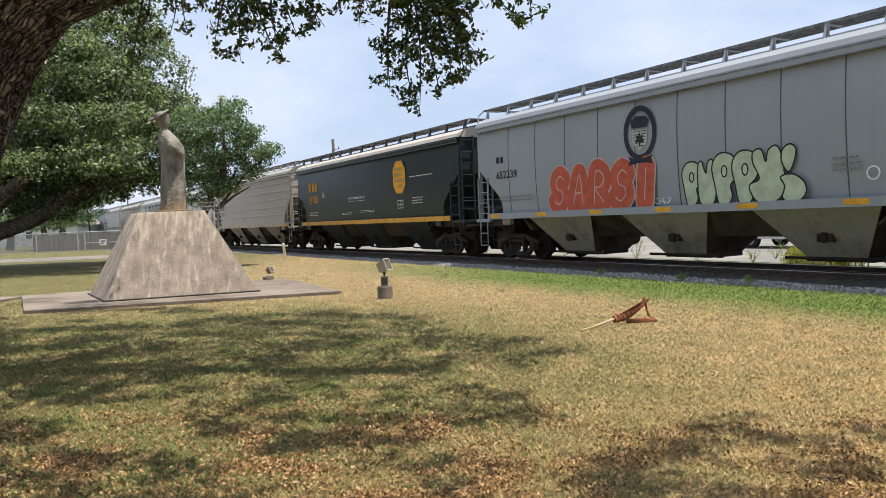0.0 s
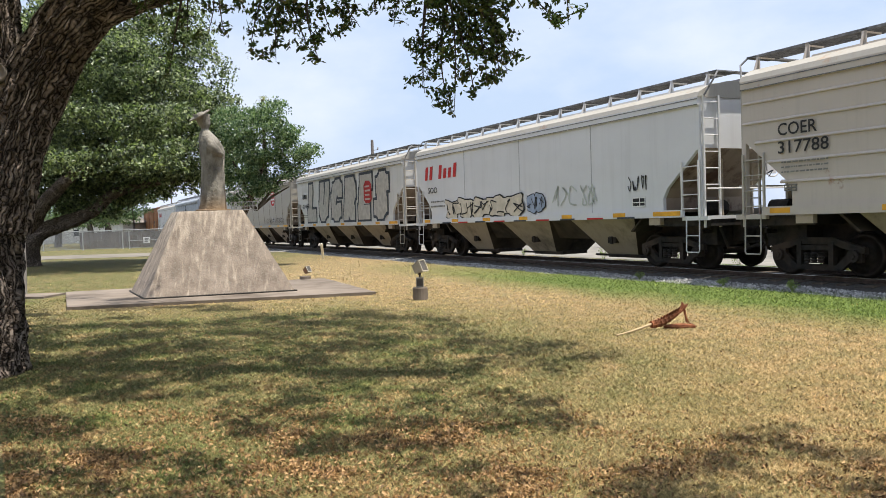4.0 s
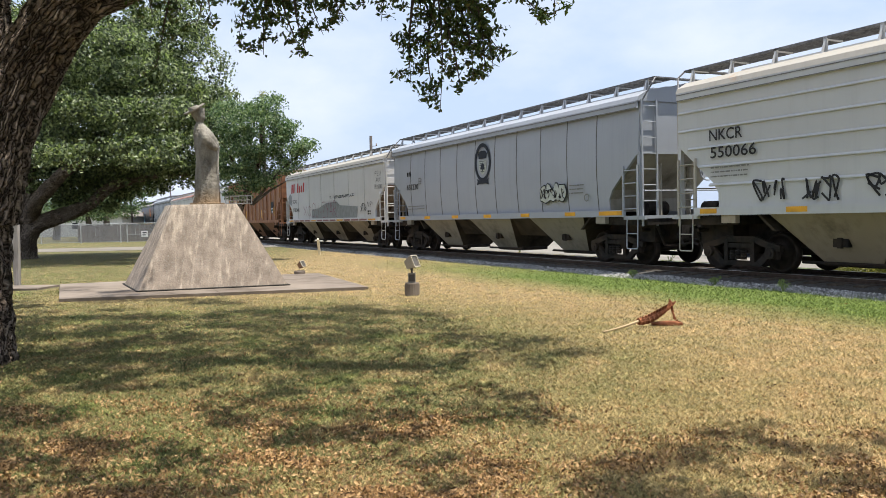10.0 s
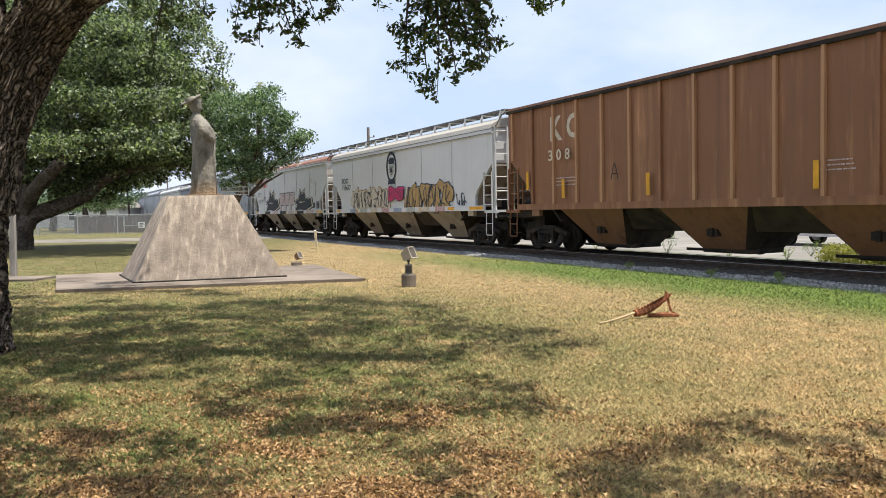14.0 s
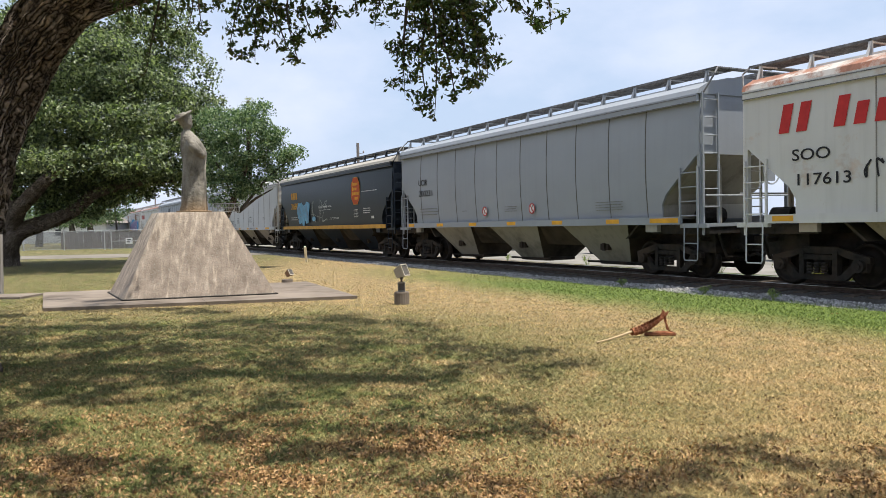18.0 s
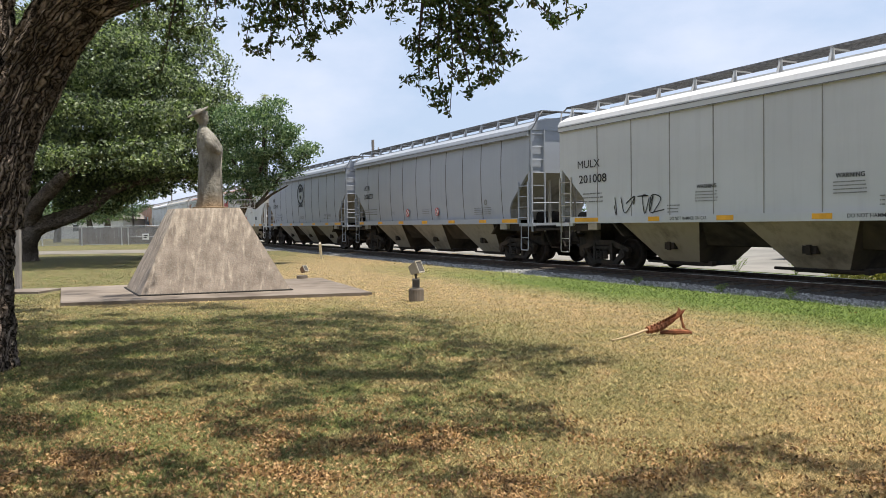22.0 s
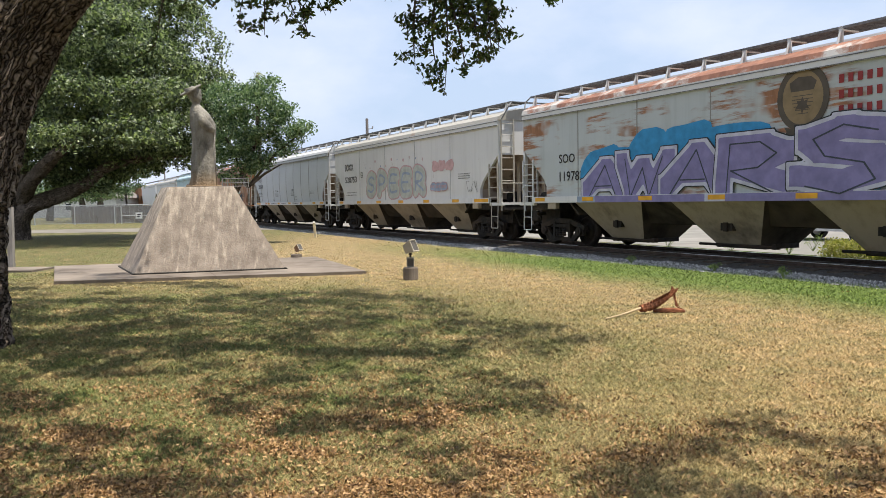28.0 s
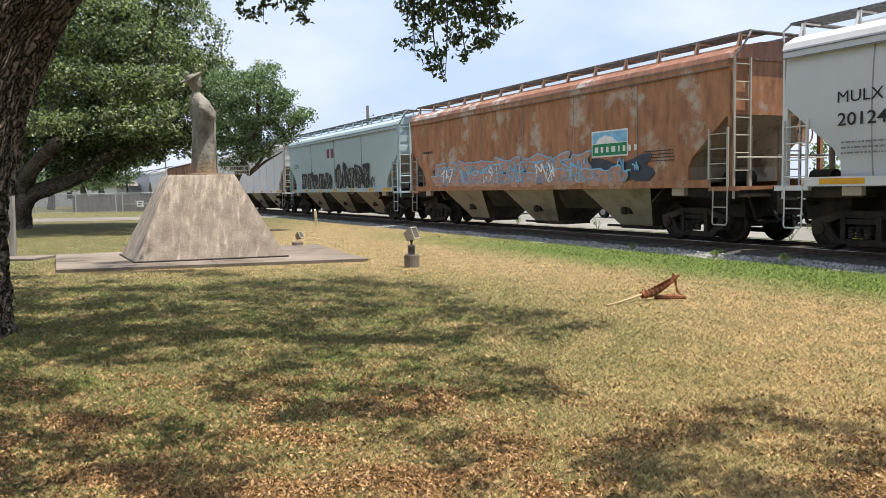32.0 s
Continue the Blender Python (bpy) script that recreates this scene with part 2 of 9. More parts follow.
# ---- materials of the place ----
def lawn_material(name="lawn_turf", blades=False):
    m, nt, b = mat(name, 0.95, 0, 0.1)
    tc = nt.nodes.new("ShaderNodeTexCoord")
    fine = noise_of(nt, 34, 6, coord="Object")
    mid = noise_of(nt, 0.9, 5, coord="Object")
    dry = ramp(nt, fine, [(0.36, (0.235, 0.166, 0.092)), (0.5, (0.45, 0.335, 0.190)), (0.64, (0.565, 0.435, 0.265))])
    green = ramp(nt, fine, [(0.36, (0.060, 0.070, 0.030)), (0.5, (0.185, 0.198, 0.092)), (0.64, (0.35, 0.325, 0.175))])
    lush = ramp(nt, fine, [(0.36, (0.064, 0.102, 0.027)), (0.64, (0.222, 0.300, 0.094))])
    # how far across from the track
    dot = nt.nodes.new("ShaderNodeVectorMath")
    dot.operation = "DOT_PRODUCT"
    dot.inputs[1].default_value = ACROSS[:]
    nt.links.new(tc.outputs["Object"], dot.inputs[0])
    wob = nt.nodes.new("ShaderNodeMath")
    wob.operation = "MULTIPLY_ADD"
    wob.inputs[1].default_value = 1.6
    nt.links.new(mid, wob.inputs[0])
    nt.links.new(dot.outputs["Value"], wob.inputs[2])
    run = nt.nodes.new("ShaderNodeVectorMath")
    run.operation = "DOT_PRODUCT"
    run.inputs[1].default_value = ALONG[:]
    nt.links.new(tc.outputs["Object"], run.inputs[0])
    far_end = ramp_range(nt, run.outputs["Value"], 30.0, 17.0)
    both = nt.nodes.new("ShaderNodeMath")
    both.operation = "MULTIPLY"
    nt.links.new(ramp_range(nt, wob.outputs[0], 9.8, 11.7), both.inputs[0])
    nt.links.new(far_end, both.inputs[1])
    strip = both.outputs[0]
    # dry ground away from the oak's shade
    sep = nt.nodes.new("ShaderNodeVectorMath")
    sep.operation = "DISTANCE"
    sep.inputs[1].default_value = (-5.0, 9.0, 0)
    nt.links.new(tc.outputs["Object"], sep.inputs[0])
    w2 = nt.nodes.new("ShaderNodeMath")
    w2.operation = "MULTIPLY_ADD"
    w2.inputs[1].default_value = 5.0
    nt.links.new(mid, w2.inputs[0])
    nt.links.new(sep.outputs["Value"], w2.inputs[2])
    near_far = ramp_range(nt, w2.outputs[0], 7.5, 11.0)
    sx = nt.nodes.new("ShaderNodeSeparateXYZ")
    nt.links.new(tc.outputs["Object"], sx.inputs[0])
    w3 = nt.nodes.new("ShaderNodeMath")
    w3.operation = "MULTIPLY_ADD"
    w3.inputs[1].default_value = 4.0
    nt.links.new(mid, w3.inputs[0])
    nt.links.new(sx.outputs[0], w3.inputs[2])
    dm = nt.nodes.new("ShaderNodeMath")
    dm.operation = "MULTIPLY"
    nt.links.new(near_far, dm.inputs[0])
    nt.links.new(ramp_range(nt, w3.outputs[0], -8.5, -4.0), dm.inputs[1])
    dryness = dm.outputs[0]
    patch = ramp(nt, noise_of(nt, 1.7, 6, coord="Object"), [(0.54, (0, 0, 0)), (0.70, (0.85, 0.85, 0.85))])
    litter = ramp(nt, noise_of(nt, 13, 6, (1, 1, 1), 0.65, coord="Object"), [(0.50, (0, 0, 0)), (0.62, (0.85, 0.85, 0.85))])
    shade_mix = mixed(nt, litter, mixed(nt, patch, green, dry), (0.25, 0.165, 0.092))
    tuft = ramp(nt, noise_of(nt, 1.3, 5, coord="Object"), [(0.50, (0, 0, 0)), (0.68, (0.5, 0.5, 0.5))])
    shade_mix = mixed(nt, tuft, shade_mix, lush)
    col = mixed(nt, dryness, shade_mix, mixed(nt, ramp(nt, noise_of(nt, 2.6, 6, coord="Object"), [(0.36, (0.45, 0.45, 0.45)), (0.6, (0.95, 0.95, 0.95))]), green, dry))
    col = mixed(nt, strip, col, lush)
    if blades:
        g = nt.nodes.new("ShaderNodeNewGeometry")
        tone = ramp(nt, g.outputs["Random Per Island"], [(0.0, (0.42, 0.44, 0.34)), (0.45, (1.0, 1.0, 0.88)), (0.8, (1.55, 1.45, 1.22)), (1.0, (2.1, 1.9, 1.6))])
        col = mixed(nt, 1.0, col, tone, "MULTIPLY")
    else:
        # dark mottling: thatch, plus the shade between blades put into the colour
        thatch_shade = ramp(nt, noise_of(nt, 70, 4), [(0.38, (0.30, 0.28, 0.26)), (0.62, (0.95, 0.92, 0.88))])
        col = mixed(nt, 1.0, col, thatch_shade, "MULTIPLY")
    nt.links.new(col, b.inputs["Base Color"])
    if not blades:
        bump(nt, b, noise_of(nt, 60, 5, coord="Object"), 0.4, 0.02)
    return m


def ramp_range(nt, value, lo, hi):
    r = nt.nodes.new("ShaderNodeMapRange")
    r.inputs["From Min"].default_value, r.inputs["From Max"].default_value = lo, hi
    nt.links.new(value, r.inputs["Value"])
    return r.outputs[0]


LAWN = lawn_material()
BLADES = lawn_material("grass_blade", True)
BALLAST = speckled("oily_ballast", (0.035, 0.032, 0.03), (0.11, 0.105, 0.10), 30, 0.95, c3=(0.06, 0.052, 0.045), bumps=0.8)
CONCRETE = speckled("weathered_concrete", (0.115, 0.092, 0.074), (0.205, 0.170, 0.138), 1.4, 0.97, c3=(0.265, 0.222, 0.182), bumps=0.35)
ROAD = speckled("pale_road", (0.185, 0.172, 0.152), (0.255, 0.238, 0.212), 0.9, 0.95, c3=(0.15, 0.145, 0.125), bumps=0.2)
STEEL = speckled("dark_rail_steel", (0.05, 0.035, 0.028), (0.10, 0.07, 0.055), 8, 0.55, 0.4, bumps=0.15)
WORN = plain("worn_rail_head", (0.42, 0.40, 0.38), 0.3, 0.9)
TIMBER = speckled("old_timber", (0.05, 0.04, 0.03), (0.12, 0.095, 0.075), 6, 0.95, bumps=0.5)
RUNNING = speckled("bogie_grime", (0.010, 0.009, 0.008), (0.030, 0.026, 0.023), 7, 0.8, 0.1, c3=(0.055, 0.038, 0.027), bumps=0.3)
WHEEL = speckled("wheel_steel", (0.016, 0.013, 0.011), (0.04, 0.03, 0.024), 6, 0.6, 0.5, bumps=0.15)
TREAD = plain("polished_wheel_rim", (0.5, 0.48, 0.46), 0.3, 0.9)
GALV = speckled("dull_steel_grating", (0.12, 0.12, 0.123), (0.25, 0.25, 0.255), 10, 0.7, 0.3, bumps=0.1)
# near-black: grime, with the underside's shade put into the colour
SLOPE = speckled("grimy_shaded_slope_sheet", (0.020, 0.016, 0.012), (0.055, 0.045, 0.034), 3, 0.9, c3=(0.095, 0.072, 0.050), bumps=0.2)


# ---- ground, road, track ----
def build_ground():
    sh = Shape()
    xs = [-3000, -400, -120, -60, -30, -20, -12, -6, 0, 6, 12, 20, 40, 80, 200, 800, 3000]
    ys = [-3000, -200, -40, -10, 0, 5, 10, 15, 20, 30, 45, 70, 120, 300, 900, 3000]
    sh.add([(x, y, 0) for y in ys for x in xs], [(j * len(xs) + i, j * len(xs) + i + 1, (j + 1) * len(xs) + i + 1, (j + 1) * len(xs) + i) for j in range(len(ys) - 1) for i in range(len(xs) - 1)])
    tagged(part("ground", sh, LAWN), "mown lawn of dry and green grass", "lawn", kind="structure")
    # the bed of the track, a low bank of crushed stone
    bed = Shape()
    sec = [(12.75, -0.05), (13.5, 0.06), (13.9, 0.10), (16.1, 0.10), (16.6, 0.06), (17.3, -0.05)]
    for s0, s1 in ((-60, 700),):
        bed.add([at_track(s, n, z)[:] for s in (s0, s1) for n, z in sec], [(i, i + 1, i + 7, i + 6) for i in range(5)])
    tagged(part("ballast_bed", bed, BALLAST), "bank of grey crushed stone under the track", "ballast", kind="structure")
    road = Shape()
    road.add([at_track(s, n, 0.012)[:] for s in (-120, 700) for n in (18.2, 36.0)], [(0, 1, 3, 2)])
    tagged(part("road", road, ROAD), "pale sun-bleached street beyond the track", "road", kind="structure")


def build_track():
    tr = thing("railway_track", "railway track of dark steel rails on timber sleepers", "railway track", kind="structure", at=track_pose(0, z=0))
    sec = [(-0.07, 0.05), (0.07, 0.05), (0.07, 0.07), (0.014, 0.09), (0.014, 0.155), (0.036, 0.165), (0.036, 0.20), (-0.036, 0.20), (-0.036, 0.165), (-0.014, 0.155), (-0.014, 0.09), (-0.07, 0.07)]
    for y in (-0.755, 0.755):
        rail = part("rail", Shape().along([(a + y, b) for a, b in sec], -700, 60), STEEL, tr)
        part("rail_head", Shape().box(-700, 60, y - 0.025, y + 0.025, 0.200, 0.2035), WORN, rail, "bright worn running surface")
    tie = Shape().box(-0.11, 0.11, -1.3, 1.3, -0.06, 0.06).mesh("sleeper", TIMBER)
    for i in range(180):
        part("sleeper", tie, None, tr, at=pose(20 - i * 0.55, 0, 0.055, 0, 0, 0.8 * math.sin(i * 2.7)))


build_ground()
build_track()
x_street = Shape().add([(-70, 47.5, 0.016), (-9.6, 47.5, 0.016), (-13.4, 54.5, 0.016), (-70, 54.5, 0.016)], [(0, 1, 2, 3)])
tagged(part("road", x_street, speckled("dusty_side_street", (0.17, 0.152, 0.13), (0.225, 0.203, 0.175), 1.5, 0.95, c3=(0.15, 0.135, 0.115), bumps=0.2)), "pale side street in front of the fence", "road", kind="structure")

# ---- the train ----
SPEED = 11.21
STRIPE = plain("yellow_reflector", (0.72, 0.36, 0.03), 0.5)
BLACK = plain("black_marking", (0.02, 0.02, 0.022), 0.6)
WHITE = plain("white_marking", (0.75, 0.75, 0.73), 0.6)
RED = plain("red_marking", (0.50, 0.03, 0.03), 0.6)
GOLD = plain("gold_marking", (0.75, 0.36, 0.02), 0.6)
SEAM = plain("weld_seam_grime", (0.11, 0.10, 0.09), 0.8)
SIDE = -1.5                                               # the side that shows, in a car's own space
SHARED = {}


def shared(key, make):
    if key not in SHARED:
        SHARED[key] = make()
    return SHARED[key]


def bogie_meshes():
    fr = Shape()
    ya, yb = -1.10, -0.98
    fr.prism([(-1.10, 0.50), (-0.62, 0.60), (-0.42, 0.68), (0.42, 0.68), (0.62, 0.60), (1.10, 0.50), (1.10, 0.62), (0.62, 0.75), (0.42, 0.82), (-0.42, 0.82), (-0.62, 0.75), (-1.10, 0.62)], ya, yb)
    fr.prism([(-0.58, 0.16), (0.58, 0.16), (0.42, 0.27), (-0.42, 0.27)], ya, yb)
    for g in (-1, 1):
        d = [(g * 1.00, 0.52), (g * 0.58, 0.16), (g * 0.44, 0.24), (g * 0.80, 0.56)]
        fr.prism(d if g < 0 else d[::-1], ya + 0.01, yb - 0.01)
        fr.box(min(g * 0.32, g * 0.43), max(g * 0.32, g * 0.43), ya - 0.02, yb, 0.25, 0.74)
        fr.box(g * 0.88 - 0.15, g * 0.88 + 0.15, ya + 0.01, yb - 0.01, 0.33, 0.56)
        fr.tube([(g * 0.88, -1.17, 0.455), (g * 0.88, -0.95, 0.455)], 0.125, 12)
        fr.tube([(g * 0.88, -1.19, 0.455), (g * 0.88, -1.165, 0.455)], 0.06, 8)
    fr.box(-0.32, 0.32, ya - 0.01, yb, 0.56, 0.66)
    spring = Shape()
    for x in (-0.16, 0.0, 0.16):
        spring.tube([(x, -1.13, 0.30 + 0.03 * k) for k in range(8)], [0.055 if k % 2 else 0.075 for k in range(8)], 8)
    ws = Shape()
    wheel_prof = [(0.08, -0.07), (0.16, -0.07), (0.20, -0.02), (0.36, -0.03), (0.37, -0.065), (0.425, -0.065), (0.455, 0.055), (0.455, 0.075), (0.37, 0.075), (0.36, 0.03), (0.20, 0.03), (0.08, 0.05)]
    for sgn in (-1, 1):
        w = Shape().lathe(wheel_prof, 24)
        ws.add([(x, sgn * (0.755 - z), y) for x, y, z in w.v], w.f if sgn < 0 else [f[::-1] for f in w.f])
    ws.tube([(0, -0.95, 0), (0, 0.95, 0)], 0.085, 10)
    rim = Shape()
    w = Shape().lathe([(0.385, -0.071), (0.42, -0.071), (0.42, -0.066), (0.385, -0.066)], 24)
    rim.add([(x, -(0.755 - z), y) for x, y, z in w.v], w.f)
    bol = Shape().box(-0.2, 0.2, -0.98, 0.98, 0.42, 0.72).tube([(0, 0, 0.70), (0, 0, 0.86)], 0.28, 12)
    return {"frame": fr.mesh("side_frame", RUNNING), "frame2": Shape().add([(-x, -y, z) for x, y, z in fr.v], fr.f).mesh("side_frame", RUNNING),
            "spring": spring.mesh("spring", RUNNING), "set": ws.mesh("wheelset", WHEEL, True), "rim": rim.mesh("wheel_rim", TREAD), "bolster": bol.mesh("bolster", RUNNING)}


WHEELSETS = []


def add_bogie(car, x, s0):
    b = shared("bogie", bogie_meshes)
    bg = part("bogie", b["bolster"], None, car, "grimy dark steel bogie", at=pose(x, 0, 0))
    part("side_frame", b["frame"], None, bg)
    part("side_frame", b["frame2"], None, bg)
    part("spring", b["spring"], None, bg)
    for dx in (-0.88, 0.88):
        w = part("wheelset", b["set"], None, bg, at=pose(dx, 0, 0.455))
        WHEELSETS.append((w, dx, s0 - x))


def ladder(x0, x1, y, z0, z1, rungs, r=0.014):
    """A ladder across x (or across y where x0 equals x1 and y is a pair)."""
    sh = Shape()
    a, b = ((x0, y, 0), (x1, y, 0)) if not isinstance(y, tuple) else ((x0, y[0], 0), (x1, y[1], 0))
    for p in (a, b):
        sh.box(p[0] - 0.022, p[0] + 0.022, p[1] - 0.022, p[1] + 0.022, z0, z1)
    for k in range(rungs):
        z = z0 + (z1 - z0) * (k + 0.6) / rungs
        sh.tube([(a[0], a[1], z), (b[0], b[1], z)], r, 6)
    return sh


def word(text, size, material, x, z, bold=0.0, shear=0.0, stretch=1.0, y=SIDE - 0.006, align="LEFT", spacing=1.0):
    """Lettering as a flat mesh on the side, its left end and foot at x and z."""
    c = bpy.data.curves.new("lettering", "FONT")
    c.body, c.size, c.offset, c.shear, c.align_x, c.space_character = text, size, bold, shear, align, spacing
    c.resolution_u = 3
    ob = bpy.data.objects.new("lettering", c)
    me = bpy.data.meshes.new_from_object(ob)
    bpy.data.objects.remove(ob)
    me.transform(Matrix.Translation((x, y, z)) @ Matrix.Rotation(math.pi / 2, 4, "X") @ Matrix.Diagonal((stretch, 1, 1, 1)))
    me.materials.clear()
    me.materials.append(material)
    return me


def plate(poly, y=SIDE - 0.006, depth=0.003):
    """A thin painted shape on the side from a polygon of (x, z)."""
    return Shape().prism(poly, y - depth, y)


def bars(rows, x, z, y=SIDE - 0.006, seed=0):
    """Lines of small print as plain bars: rows of (dz, height, widths)."""
    sh = Shape()
    for dz, h, widths in rows:
        cx = x
        for w in widths:
            sh.box(cx, cx + w, y - 0.003, y, z + dz, z + dz + h)
            cx += w + h * 0.8
    return sh


def ring(cx, cz, rx, rz, w, y=SIDE - 0.006, seg=28):
    sh = Shape()
    n = seg
    p = [(cx + (rx - k * w) * math.cos(2 * math.pi * i / n), y - d, cz + (rz - k * w) * math.sin(2 * math.pi * i / n)) for d in (0, 0.003) for k in (0, 1) for i in range(n)]
    f = []
    for i in range(n):
        j = (i + 1) % n
        f += [(2 * n + i, 2 * n + j, 3 * n + j, 3 * n + i), (i, j, 2 * n + j, 2 * n + i), (n + i, 3 * n + i, 3 * n + j, n + j)]
    return sh.add(p, f)


def disc(cx, cz, rx, rz, n=24):
    return [(cx + rx * math.cos(2 * math.pi * i / n), cz + rz * math.sin(2 * math.pi * i / n)) for i in range(n)]


def stroke(sh, pts, w, y):
    """A painted line of width w through points (x, z)."""
    p = [Vector((a, b)) for a, b in pts]
    L, R = [], []
    for i, q in enumerate(p):
        t = (p[min(i + 1, len(p) - 1)] - p[max(i - 1, 0)])
        t = t.normalized() if t.length > 1e-6 else Vector((1, 0))
        nrm = Vector((-t.y, t.x)) * (w / 2)
        L.append(q + nrm)
        R.append(q - nrm)
    n = len(p)
    sh.add([(q.x, y, q.y) for q in R] + [(q.x, y, q.y) for q in L], [(i, i + 1, n + i + 1, n + i) for i in range(n - 1)])


def spline(pts, k=6):
    out = []
    for i in range(len(pts) - 1):
        p0, p1, p2, p3 = (Vector(pts[max(0, min(len(pts) - 1, j))]) for j in (i - 1, i, i + 1, i + 2))
        for a in range(k):
            t = a / k
            out.append(0.5 * ((2 * p1) + (p2 - p0) * t + (2 * p0 - 5 * p1 + 4 * p2 - p3) * t * t + (3 * p1 - p0 - 3 * p2 + p3) * t ** 3))
    out.append(Vector(pts[-1]))
    return out


def scribble(rng, x0, x1, z0, z1, glyphs, w=0.035, y=SIDE - 0.007):
    """Spray-can handwriting that cannot be read: loops and slashes, glyph by glyph."""
    sh = Shape()
    step = (x1 - x0) / glyphs
    for g in range(glyphs):
        cx = x0 + step * (g + 0.5)
        pts = []
        for k in range(rng.randint(4, 6)):
            pts.append((cx + rng.uniform(-0.55, 0.55) * step, z0 + (z1 - z0) * (rng.random() if k % 2 else rng.choice((0.05, 0.95)))))
        stroke(sh, spline(pts, 5), w, y - 0.0006 * g)
        if rng.random() < 0.5:
            stroke(sh, [(cx - 0.4 * step, z0 + (z1 - z0) * rng.random()), (cx + 0.5 * step, z0 + (z1 - z0) * rng.random())], w, y - 0.0006 * g - 0.0003)
    return sh


def blob_letters(rng, x0, x1, z0, z1, glyphs, grow=0.0, y=SIDE - 0.006, spiky=False):
    """Fat graffiti letters as overlapping rounded or pointed shapes; grow gives the outline."""
    out = []
    step = (x1 - x0) / glyphs
    for g in range(glyphs):
        cx, cz = x0 + step * (g + 0.5) + rng.uniform(-0.08, 0.08) * step, (z0 + z1) / 2 + rng.uniform(-0.06, 0.06) * (z1 - z0)
        n = 22
        ph, a3, a5 = rng.uniform(0, 6), rng.uniform(0.05, 0.18), rng.uniform(0.03, 0.10)
        if spiky:
            a3, a5 = a3 * 1.6, a5 * 2.4
        lean = rng.uniform(-0.15, 0.25)
        pts = []
        for i in range(n):
            a = 2 * math.pi * i / n
            r = 1 + a3 * math.sin(3 * a + ph) + a5 * math.sin(5 * a + 2 * ph)
            sx, sz = math.copysign(abs(math.cos(a)) ** 0.7, math.cos(a)), math.copysign(abs(math.sin(a)) ** 0.7, math.sin(a))
            px, pz = (step * 0.56 * r + grow) * sx, ((z1 - z0) * 0.5 * r + grow) * sz
            pts.append((cx + px + lean * pz, cz + pz))
        out.append(Shape().prism(pts, y - 0.002 - 0.0008 * g, y - 0.0008 * g))
    return out


def bowed_body(H, z0, z1, side_y):
    """A shell whose sides bow outwards at mid height, with the ends cut back below."""
    ends = [(z0, 1.25), (1.78, 1.25), (2.02, 1.10), (2.84, 0.12), (2.90, 0.0), (z1, 0.0)]
    zs = sorted(set([z for z, _ in ends] + [z0 + (z1 - z0) * k / 22 for k in range(1, 22)]))
    vs = []
    for z in zs:
        for (za, ca), (zb, cb) in zip(ends, ends[1:]):
            if za <= z <= zb:
                x = H - (ca + (cb - ca) * (z - za) / (zb - za))
        y = side_y(z)
        vs += [(-x, y, z), (x, y, z), (x, -y, z), (-x, -y, z)]
    n = len(zs)
    fs = [(4 * k + q, 4 * k + (q + 1) % 4, 4 * k + 4 + (q + 1) % 4, 4 * k + 4 + q) for k in range(n - 1) for q in range(4)]
    return Shape().add(vs, fs + [(3, 2, 1, 0), (4 * n - 4, 4 * n - 3, 4 * n - 2, 4 * n - 1)])


